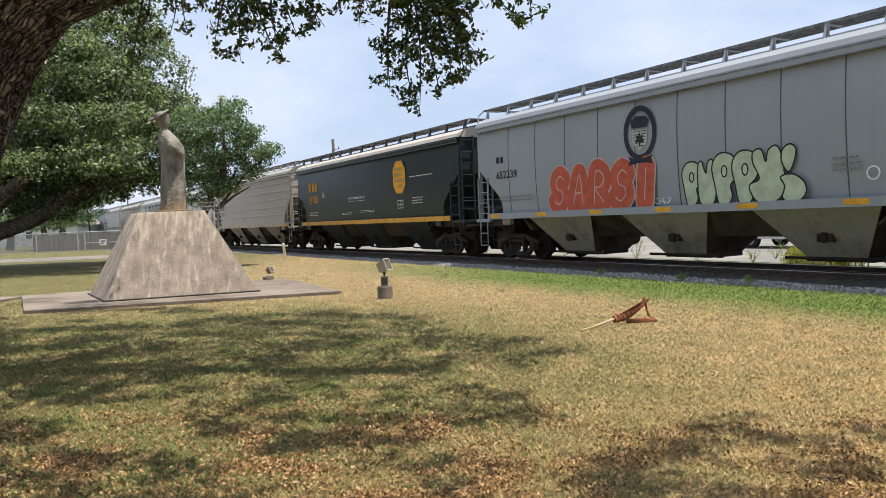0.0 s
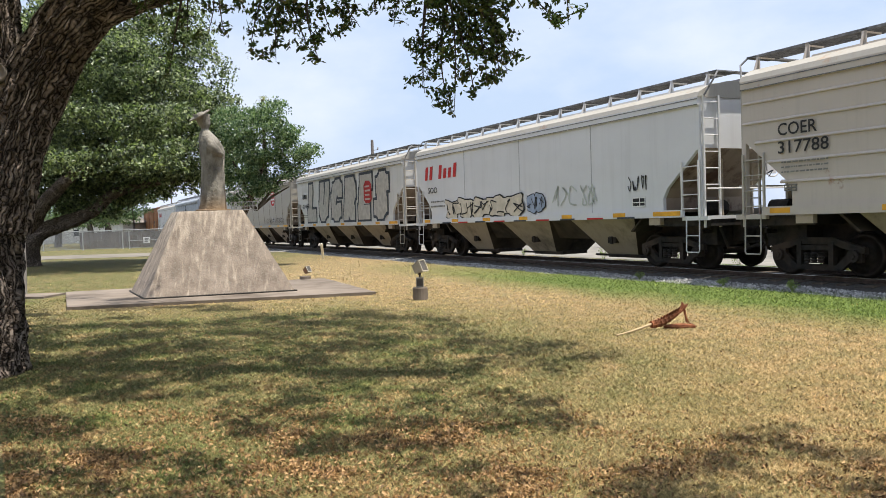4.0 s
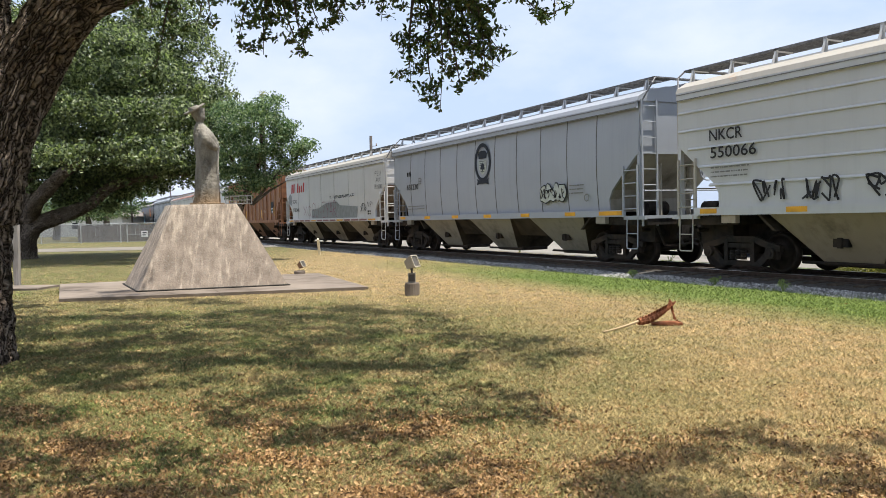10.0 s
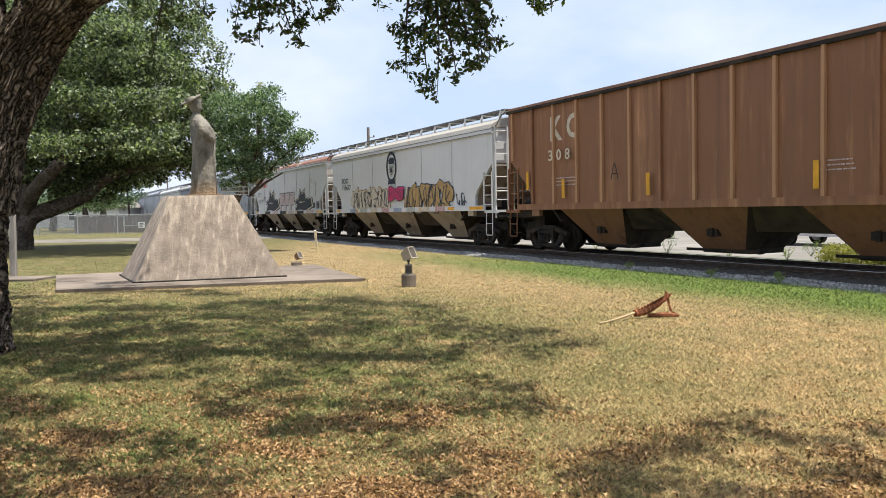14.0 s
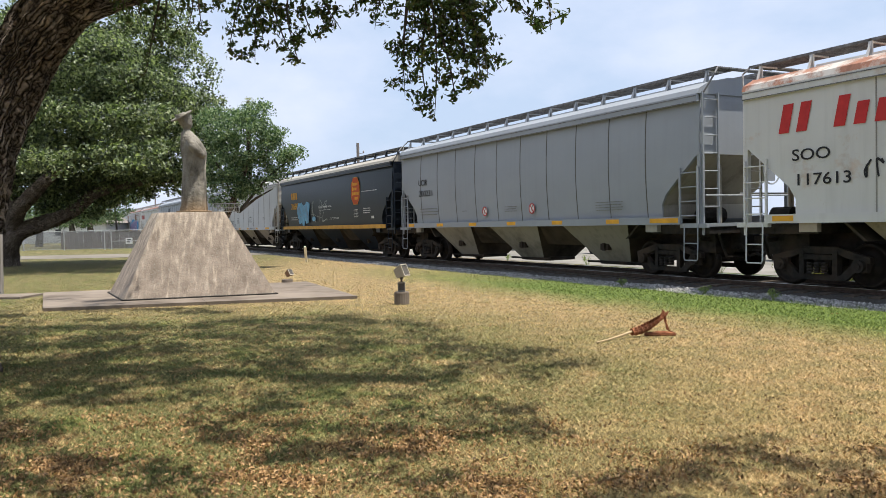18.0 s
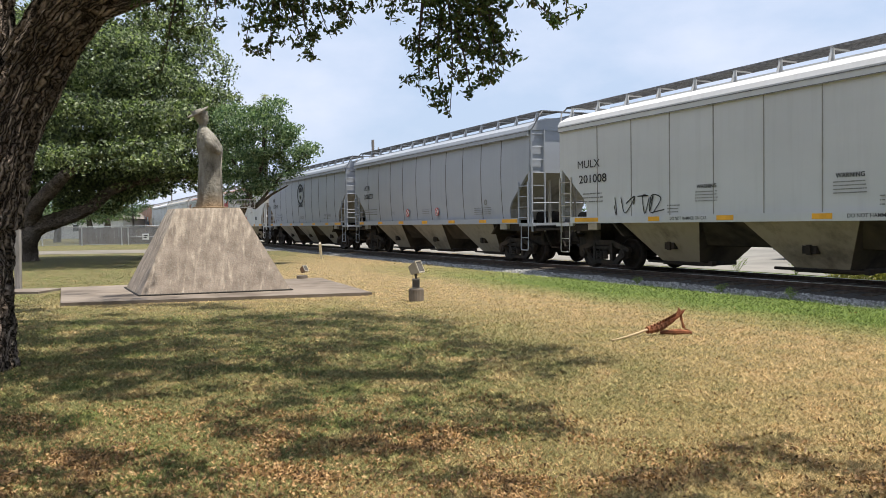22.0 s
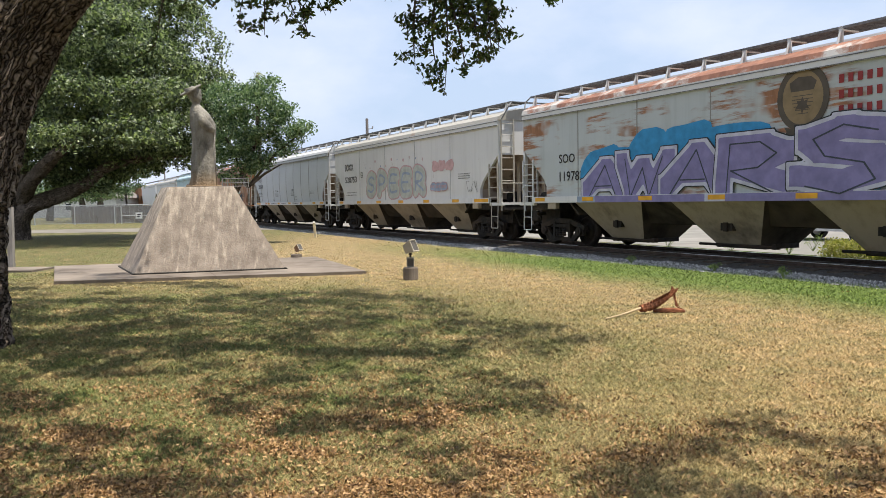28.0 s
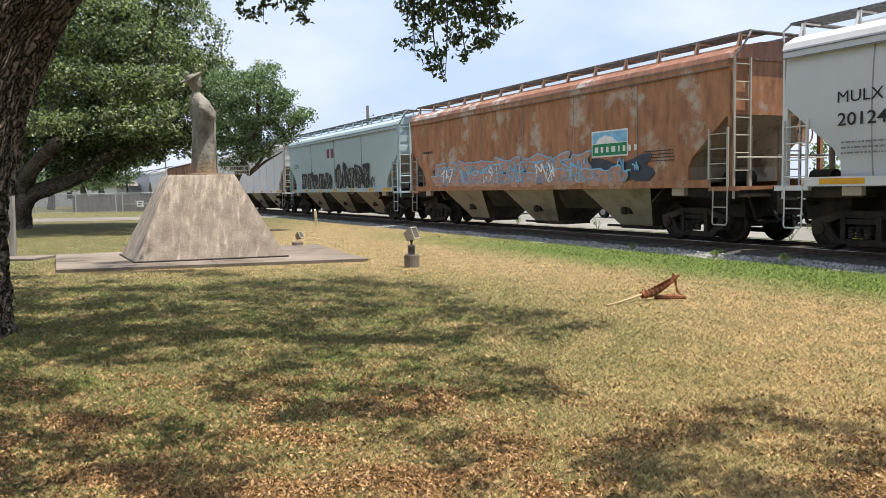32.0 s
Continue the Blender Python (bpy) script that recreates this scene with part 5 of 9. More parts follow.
def m8(car, H, r):
    bar_word(car, (-7.04, -4.2, 3.06, 3.61), "CP Rail", "red", 0.22, label="worn red slanted lettering")
    number(car, "SOO", -6.79, 2.44, 0.18, w=0.95)
    number(car, "118346", -6.64, 1.92, 0.19, w=1.26)
    part("overpaint", plate([(-2.9, 1.50), (4.51, 1.46), (4.63, 2.02), (2.0, 2.14), (1.55, 2.34), (-0.2, 2.3), (-1.6, 2.05), (-2.8, 2.0)], FLAT), INKS["grey"], car, "grey painted-over patch")
    part("overpaint", plate([(-7.5, 2.45), (-7.0, 2.3), (-6.9, 2.9), (-7.3, 3.05), (-7.7, 2.8)], FLAT), INKS["grey"], car)
    hand_word(car, "XQ", (-4.55, -2.9, 1.60, 2.22), [("wine", 0.024)], 0.0, FLAT - 0.006, "graffiti_tag", "dark hand-sprayed letter")
    hand_word(car, "SU:ZYAR", (-2.8, 1.55, 1.55, 2.36), [("wine", 0.030)], 0.0, FLAT - 0.006, "graffiti_tag", "dark hand-sprayed letter", gap=0.1)
    tag(car, r, (5.0, 5.8, 1.75, 2.15), 5, "black", 0.025)
    tag(car, r, (5.95, 6.6, 1.95, 2.2), 4, "black", 0.025)
    boxed(car, 5.93, 6.39, 1.58, 1.82, "white", "black")
    tag(car, r, (0.4, 4.2, 2.52, 2.66), 10, "slate", 0.03)
    for k in range(13):
        part("reflector", Shape().box(-7.45 + k * 1.13, -6.50 + k * 1.13, SIDE - 0.078, SIDE - 0.0705, 1.33, 1.41), STRIPE if k % 4 == 0 else INKS["brick"], car)
    for k, (t, a, b) in enumerate((("FEU", 6.95, 7.75), ("AUX", 7.05, 7.7), ("PRISONS", 6.9, 7.85))):
        hand_word(car, t, (a, b, 3.36 - 0.30 * k, 3.56 - 0.30 * k), [("slate", 0.022)], 0.0, FLAT, "graffiti_tag", "small hand-written letter")


def m9(car, H, r):
    lettered(car, "lettering", "K", (-5.82, -5.30, 3.34, 4.0), [("cream", 0.03)], SIDE - 0.006)
    lettered(car, "lettering", "C", (-5.0, -4.5, 3.36, 4.0), [("cream", 0.03)], SIDE - 0.006)
    for k, c in enumerate("308"):
        lettered(car, "number", c, (-5.84 + k * 0.42, -5.62 + k * 0.42, 2.74, 3.04), [("cream", 0.015)], SIDE - 0.094)
    small_print(car, -5.8, 2.2, 3, 1.3, 0.05, "blush", SIDE - 0.006)
    for x, z in ((-7.05, 1.92), (-5.17, 1.63), (-1.58, 1.63), (3.2, 1.63), (6.6, 1.75)):
        part("reflector", Shape().box(x, x + 0.13, SIDE - 0.10, SIDE - 0.092, z, z + 0.55), STRIPE, car)
    part("stencil_panel", Shape().box(5.93, 6.5, SIDE - 0.10, SIDE - 0.092, 1.92, 2.66), INKS["char"], car, "black data panel")
    part("stencil_box", Shape().box(6.05, 6.4, SIDE - 0.104, SIDE - 0.1005, 1.98, 2.25), INKS["white"], car)
    hand_word(car, "A", (-3.0, -2.6, 2.05, 2.5), [("char", 0.03)], 0.0, SIDE - 0.094, "graffiti_tag", "dark hand-sprayed letter")
    small_print(car, 3.3, 2.15, 3, 0.75, 0.045, "blush", SIDE - 0.006)
    for k in range(2):
        part("stencil_patch", Shape().box(6.09 + 0.15 * k, 6.21 + 0.15 * k, SIDE - 0.108, SIDE - 0.1045, 2.05, 2.20), INKS["char"], car)


def m10(car, H, r):
    number(car, "SOO", -6.81, 2.75, 0.21, w=0.9)
    number(car, "115677", -6.73, 2.42, 0.2, w=1.15)
    emblem(car, -0.4, 3.2)
    piece(car, r, (-5.3, -0.5, 1.40, 2.35), 6, "cream", "ochre", spiky=True, inner="slate")
    piece(car, r, (-0.6, 1.0, 1.78, 2.35), 2, "magenta", "slate", grow=0.03, y=FLAT - 0.045)
    piece(car, r, (1.1, 5.2, 1.36, 2.4), 5, "ochre", "slate", spiky=True)
    tag(car, r, (5.5, 6.4, 1.5, 1.95), 4, "slate", 0.05)
    for k in range(8):
        part("sill_patch", Shape().box(-5.5 + k * 1.35, -4.7 + k * 1.35, SIDE - 0.083, SIDE - 0.0715, 1.30, 1.47), INKS[("bluewash", "palewash", "cream", "rosewash")[k % 4]], car)


def m11(car, H, r):
    bar_word(car, (-7.32, -4.45, 3.10, 3.67), "CP Rail", "red", 0.22, label="red slanted lettering")
    number(car, "SOO", -6.96, 2.53, 0.19, w=0.84)
    number(car, "117613", -6.84, 2.04, 0.19, w=1.15)
    masked_figure(car, -4.9, -1.2, 1.42, 2.80)
    hand_word(car, "FFF", (-1.35, 2.1, 1.42, 2.62), [("char", 0.46), ("blush", 0.38)], 0.06, FLAT, label="pale pink fat letter outlined in black", round_=False, gap=-0.10)
    hand_word(car, "E C", (-0.5, 1.9, 2.36, 2.50), [("char", 0.02)], 0.0, FLAT - 0.02, "graffiti_tag")
    tag(car, r, (-5.55, -4.75, 2.1, 2.45), 3, "black", 0.04)
    masked_figure(car, 2.05, 5.85, 1.40, 2.72)
    tag(car, r, (6.25, 6.9, 1.55, 1.98), 4, "black", 0.035)
    boxed(car, 5.75, 6.15, 1.6, 1.9, "faint", "black")
    tag(car, r, (6.2, 6.5, 2.3, 3.1), 2, "slate", 0.02)
    for k in range(6):
        part("sill_patch", Shape().box(-4.8 + k * 1.9, -3.5 + k * 1.9, SIDE - 0.083, SIDE - 0.0715, 1.30, 1.47), INKS[("char", "blush")[k % 2]], car)


def m12(car, H, r):
    number(car, "UCIR", -6.51, 2.92, 0.19, w=0.75)
    number(car, "200231", -6.50, 2.50, 0.19, w=1.16)
    small_print(car, -6.4, 2.0, 3, 1.5)
    crossed_mark(car, -1.45, 1.82)
    crossed_mark(car, 1.35, 1.84)
    small_print(car, -0.2, 1.92, 3, 0.7, 0.035)
    small_print(car, 4.4, 1.9, 4, 1.1, 0.035)
    small_print(car, -3.0, 1.85, 1, 0.3, 0.04)


def m13(car, H, r):
    sill_band(car, H, "amber", 0.0, 0.175)
    bar_word(car, (-6.2, -4.95, 2.99, 3.38), "KCS", "gold")
    number(car, "286865", -6.2, 2.44, 0.29, "gold", 1.38)
    piece(car, r, (-4.9, -2.85, 1.62, 2.75), 3, "sky", "sky", spiky=True, grow=0.03, inner="bluewash")
    tag(car, r, (-2.6, 0.1, 1.65, 2.85), 3, "palewash", 0.025)
    part("graffiti_fill", plate(disc(-2.1, 1.85, 0.3, 0.13, 14), FLAT - 0.002), INKS["sky"], car)
    hammer_note(car, -1.26, 0.75, 2.40, 0.10, "white", FLAT - 0.006)
    small_print(car, -1.2, 2.28, 1, 1.8, 0.03, "white")
    octagon(car, 3.56, 4.62, 2.45, 3.67, "flame", "gold")
    boxed(car, 3.87, 4.38, 1.84, 2.19)
    small_print(car, 4.84, 2.98, 1, 1.9, 0.05, "white")
    small_print(car, 5.0, 2.2, 3, 0.9, 0.05, "white")
    part("stencil_patch", plate([(6.0, 1.75), (6.3, 1.75), (6.3, 1.86), (6.0, 1.86)], FLAT), INKS["white"], car)
    small_print(car, -6.2, 1.95, 2, 1.2, 0.06, "white")
    small_print(car, 0.4, 1.85, 2, 1.4, 0.03, "white")


def m14(car, H, r):
    number(car, "MULX", -7.22, 2.84, 0.18, w=1.0)
    number(car, "201008", -7.16, 2.42, 0.19, w=1.22)
    tag(car, r, (-5.9, -3.7, 1.50, 2.0), 4, "black", 0.028)
    warning(car, -2.67, 1.72)
    warning(car, 0.95, 1.76)
    hammer_note(car, -3.45, -2.26, 1.36, 0.075, "black", SIDE - 0.0735)
    hammer_note(car, 1.29, 2.62, 1.36, 0.075, "black", SIDE - 0.0735)
    small_print(car, -3.6, 1.70, 3, 0.42, 0.04)
    small_print(car, 1.9, 1.74, 3, 0.36, 0.04)
    small_print(car, -7.0, 2.1, 3, 0.9)
    small_print(car, 4.6, 2.1, 3, 0.7, 0.03)


def m15(car, H, r):
    number(car, "UCIR", -6.61, 2.92, 0.19, w=0.74)
    number(car, "200227", -6.62, 2.53, 0.19, w=1.18)
    small_print(car, -6.5, 2.0, 3, 1.5)
    crossed_mark(car, -1.53, 1.80)
    crossed_mark(car, 1.28, 1.80)
    small_print(car, -0.1, 1.88, 3, 0.7, 0.035)
    small_print(car, 4.3, 1.85, 4, 1.2, 0.035)
    part("round_mark", ring(5.1, 2.05, 0.10, 0.10, 0.04, FLAT), INKS["faint"], car)
    small_print(car, -3.2, 1.85, 2, 0.3, 0.04)


def m16(car, H, r):
    bar_word(car, (-6.51, -6.05, 2.88, 3.08), "CP", "black")
    number(car, "655147", -6.49, 2.47, 0.19)
    for text, x0, x1, z in ((("LD LMT 225 800", -5.96, -5.08, 1.96), ("102 400 KG", -4.93, -4.32, 1.98), ("LT WT 60 200", -5.92, -5.08, 1.80), ("27 300 KG", -4.86, -4.31, 1.82), ("CU FT 5431", -5.89, -5.08, 1.64), ("153 CU M", -4.65, -4.15, 1.65))):
        lettered(car, "lettering", text, (x0, x1, z, z + 0.095), [("black", 0.0)])
    emblem(car, -0.1, 3.12, 0.66, 0.62, "char")
    small_print(car, 4.3, 1.9, 4, 1.3, 0.035)
    small_print(car, -0.2, 1.85, 3, 0.7, 0.03)


def m17(car, H, r):
    bar_word(car, (-7.31, -4.4, 2.93, 3.46), "CP Rail", "crimson", 0.22, label="red slanted lettering")
    small_print(car, -6.9, 2.2, 2, 1.2, 0.09)
    piece(car, r, (-1.4, 2.55, 1.35, 2.1), 4, "crimson", "blush", grow=0.04, inner="blush")
    boxed(car, 5.3, 5.75, 1.75, 2.0, "faint", "slate")
    small_print(car, 3.6, 2.3, 2, 0.8, 0.04)


def m18(car, H, r):
    number(car, "SOO", -5.83, 2.44, 0.21, w=0.75)
    number(car, "119782", -5.81, 1.92, 0.23, w=1.14)
    emblem(car, 2.42, 3.28, 0.60, 0.66, "umber", "brown", "brown")
    for k, n in enumerate(("CANADIAN", "PACIFIC", "RAILWAY")):
        bar_word(car, (3.2, 3.2 + 0.19 * len(n), 3.50 - 0.29 * k, 3.66 - 0.29 * k), n, "deepred", gap=0.30)
    rr = random.Random(5)
    for box, n in (((-4.5, -2.4, 1.8, 2.62), 2), ((-2.6, 1.4, 2.0, 2.95), 3), ((3.0, 5.9, 1.5, 2.55), 2)):
        for sh in blob_letters(rr, *box, n, 0.14, FLAT):
            part("graffiti_cloud", sh, INKS["blue"], car, "bright blue sprayed cloud")
    for text, box, lean in (("A", (-4.85, -2.75, 1.36, 2.55), 0.15), ("W", (-3.35, -1.15, 1.36, 2.66), 0.10), ("A", (-1.75, 0.65, 1.36, 2.75), 0.2), ("R", (-0.05, 2.45, 1.36, 2.80), 0.1), ("S", (1.95, 4.75, 1.36, 2.98), 0.05)):
        y = FLAT - 0.006 - 0.014 * (box[0] + 5) / 2
        hand_word(car, text, box, [("char", 0.62), ("lilac", 0.57), ("violet", 0.42)], lean, y, "graffiti_letter", "fat violet letter with a pale edge and a dark outline", round_=False, gap=-0.06)
        hand_word(car, text, (box[0] + 0.12, box[1] - 0.2, box[2] + 0.05, box[3] - 0.25), [("slate", 0.03)], lean, y - 0.0135, "graffiti_line", "thin dark inner line", round_=False, gap=0.25)
    tag(car, r, (4.6, 5.4, 1.9, 2.3), 5, "sky", 0.03)
    boxed(car, 5.5, 5.9, 1.64, 1.89, "white", "black")
    for x0, x1, ink in ((-4.9, -4.1, "bluewash"), (-4.1, -0.1, "violet"), (-0.1, 0.5, "lilac"), (0.5, 4.6, "violet"), (4.6, 5.8, "blue")):
        part("sill_patch", Shape().box(x0, x1, SIDE - 0.0745, SIDE - 0.0705, 1.30, 1.47), INKS[ink], car, "spray paint running over the sill")



def m19(car, H, r):
    number(car, "SOXX", -6.66, 2.93, 0.27, w=1.17)
    number(car, "520753", -6.64, 2.35, 0.24, w=1.58)
    small_print(car, -6.5, 1.85, 2, 1.4, 0.06)
    hand_word(car, "SPEER", (-3.85, 2.6, 1.52, 2.86), [("rosewash", 0.66), ("palewash", 0.54), ("bluewash", 0.10)], 0.05, FLAT, label="faded pale letter with a rose edge", gap=-0.16)
    rd = random.Random(4)
    for k in range(11):
        part("paint_blot", plate(disc(-3.9 + 0.62 * k, rd.uniform(2.9, 3.25), rd.uniform(0.03, 0.08), rd.uniform(0.03, 0.08), 10), FLAT - 0.004), INKS["rosewash" if k % 3 else "bluewash"], car)
    for sh in blob_letters(random.Random(3), 3.2, 4.9, 2.52, 2.92, 3, 0.0, FLAT):
        part("graffiti_cloud", sh, INKS["rosewash"], car)
    piece(car, r, (3.05, 4.4, 1.80, 2.1), 3, "bluewash", "rosewash", grow=0.03)
    tag(car, r, (5.9, 6.7, 1.7, 2.1), 3, "faint", 0.02)
    small_print(car, 5.3, 2.35, 3, 0.9, 0.04)
    boxed(car, -4.5, -4.25, 2.55, 2.8, "faint")


def m20(car, H, r):
    number(car, "MULX", -6.89, 2.86, 0.18, w=0.92)
    number(car, "201248", -6.88, 2.43, 0.20, w=1.18)
    small_print(car, -6.8, 2.1, 3, 1.0, 0.05)
    warning(car, -2.53, 1.78)
    warning(car, 1.04, 1.80)
    hammer_note(car, 1.43, 2.79, 1.36, 0.075, "black", SIDE - 0.0735)
    hammer_note(car, -3.51, -2.15, 1.36, 0.075, "black", SIDE - 0.0735)
    small_print(car, -0.93, 1.375, 1, 1.1, 0.06, "faint", SIDE - 0.0735)
    small_print(car, -3.1, 1.74, 3, 0.42, 0.04)
    small_print(car, 2.0, 1.78, 3, 0.36, 0.04)
    tag(car, r, (-5.0, -4.3, 1.36, 1.46), 4, "orange", 0.03, SIDE - 0.073)
    small_print(car, 4.9, 2.05, 3, 0.8, 0.03)


def m21(car, H, r):
    part("sign_board", plate([(3.51, 2.15), (5.01, 2.15), (5.01, 2.85), (3.51, 2.85)], FLAT), INKS["white"], car, "painted sign with green field and blue sky")
    part("sign_sky", plate([(3.55, 2.52), (4.97, 2.52), (4.97, 2.81), (3.55, 2.81)], FLAT - 0.004), INKS["sky"], car)
    part("sign_cloud", plate([(3.7, 2.52), (4.6, 2.52), (4.4, 2.66), (4.1, 2.72), (3.85, 2.66)], FLAT - 0.008), INKS["white"], car)
    part("sign_field", plate([(3.55, 2.19), (4.97, 2.19), (4.97, 2.50), (3.55, 2.50)], FLAT - 0.004), INKS["green"], car)
    part("sign_bar", bars([(0, 0.15, [0.14, 0.10, 0.10, 0.16, 0.06, 0.10, 0.10, 0.10])], 3.66, 2.27, FLAT - 0.0085), INKS["white"], car)
    for sh in blob_letters(random.Random(8), -6.2, 6.0, 1.50, 2.05, 9, 0.02, FLAT - 0.0005, True):
        part("graffiti_cloud", sh, INKS["slate"], car)
    piece(car, r, (-6.0, 3.4, 1.80, 2.28), 11, "rusty", "sky", None, True, "sky", FLAT - 0.012, 0.04)
    piece(car, r, (-6.2, 5.0, 1.42, 1.86), 13, "rusty", "sky", None, True, "bluewash", FLAT - 0.03, 0.04)
    for k in range(6):
        tag(car, r, (-5.6 + 1.6 * k, -4.6 + 1.6 * k, 1.55, 2.1), 3, "sky" if k % 2 else "white", 0.04, FLAT - 0.06)
    tag(car, r, (4.6, 5.5, 1.75, 2.1), 3, "sky", 0.05, FLAT - 0.05)
    small_print(car, 5.6, 2.2, 4, 1.1, 0.04, "char")
    small_print(car, -7.3, 2.75, 1, 0.9, 0.12, "char")


def m22(car, H, r):
    bar_word(car, (-1.2, 0.1, 3.08, 3.55), "CP", "wine", label="dark red lettering")
    number(car, "SOO", -7.2, 2.71, 0.2, w=0.9)
    piece(car, r, (-5.7, -0.4, 1.36, 2.35), 5, "char", "palewash", grow=0.03, inner="palewash")
    piece(car, r, (0.3, 4.9, 1.36, 2.6), 5, "char", "palewash", grow=0.03, inner="palewash")
    tag(car, r, (5.0, 5.6, 1.5, 2.0), 2, "char", 0.05)


MARKS = {"c%d" % k: f for k, f in enumerate((m0, m1, m2, m3, m4, m5, m6, m7, m8, m9, m10, m11, m12, m13, m14, m15, m16, m17, m18, m19, m20, m21, m22))}

# paints of the cars
PAINTS = {
    "grey": paint("grey_car_paint", (0.30, 0.325, 0.36), 0.0, 0.22, 1),
    "grey2": paint("pale_grey_car_paint", (0.345, 0.37, 0.415), 0.0, 0.25, 2),
    "silver": paint("light_grey_car_paint", (0.52, 0.54, 0.565), 0.0, 0.20, 21),
    "dark": paint("dark_green_black_paint", (0.024, 0.032, 0.035), 0.0, 0.25, 3, gloss=0.38),
    "navy": paint("navy_black_paint", (0.012, 0.018, 0.029), 0.0, 0.25, 19, gloss=0.38),
    "tan": paint("warm_tan_paint", (0.50, 0.45, 0.40), 0.08, 0.40, 4),
    "white": paint("faded_white_paint", (0.64, 0.645, 0.66), 0.0, 0.30, 5),
    "cream": paint("cream_grey_paint", (0.515, 0.525, 0.53), 0.0, 0.30, 6),
    "beige": paint("dusty_beige_paint", (0.42, 0.39, 0.34), 0.10, 0.50, 7),
    "rust": paint("rust_brown_paint", (0.25, 0.115, 0.060), 0.50, 0.9, 8, (0.44, 0.222, 0.112), runs=True),
    "post": paint("pale_rusty_post_paint", (0.46, 0.25, 0.135), 0.30, 0.7, 20, (0.24, 0.11, 0.06), runs=True),
    "streaky": paint("white_paint_with_rust_bands", (0.47, 0.505, 0.515), 0.62, 0.45, 9, (0.27, 0.125, 0.062), True),
    "roofrust": paint("white_roof_paint_mostly_rusted", (0.55, 0.52, 0.48), 0.80, 0.4, 22, (0.25, 0.115, 0.072)),
    "rusty": paint("grey_paint_mostly_rusted", (0.44, 0.36, 0.29), 0.93, 0.5, 10, (0.29, 0.135, 0.068)),
    "teal": paint("pale_blue_green_paint", (0.42, 0.54, 0.58), 0.0, 0.25, 11),
    "stained": paint("white_paint_with_rust_stains", (0.60, 0.60, 0.585), 0.30, 0.40, 12, (0.40, 0.24, 0.135), blur=0.20),
    "stone": paint("dusty_white_paint", (0.66, 0.655, 0.65), 0.05, 0.45, 13),
}
GRIME_UNDER = paint("underbody_dusty_paint", (0.38, 0.315, 0.235), 0.46, 0.9, 14, (0.045, 0.034, 0.025), blur=0.28)
GREY_UNDER = paint("underbody_grey_paint", (0.32, 0.30, 0.255), 0.40, 0.9, 15, (0.045, 0.038, 0.030), blur=0.28)
DIRTY_END = paint("dirty_end_sheet", (0.30, 0.235, 0.18), 0.5, 0.9, 16, (0.11, 0.06, 0.036))
FAINT_SEAM = plain("painted_weld_seam", (0.43, 0.43, 0.435), 0.8)
PALE_SEAM = plain("pale_weld_seam", (0.27, 0.26, 0.24), 0.8)
ROOF_DUST = paint("dusty_roof_paint", (0.40, 0.375, 0.33), 0.12, 0.4, 18, (0.30, 0.20, 0.13))
RUST_UNDER = paint("underbody_rust_paint", (0.27, 0.135, 0.072), 0.50, 0.9, 17, (0.085, 0.045, 0.028), runs=True)

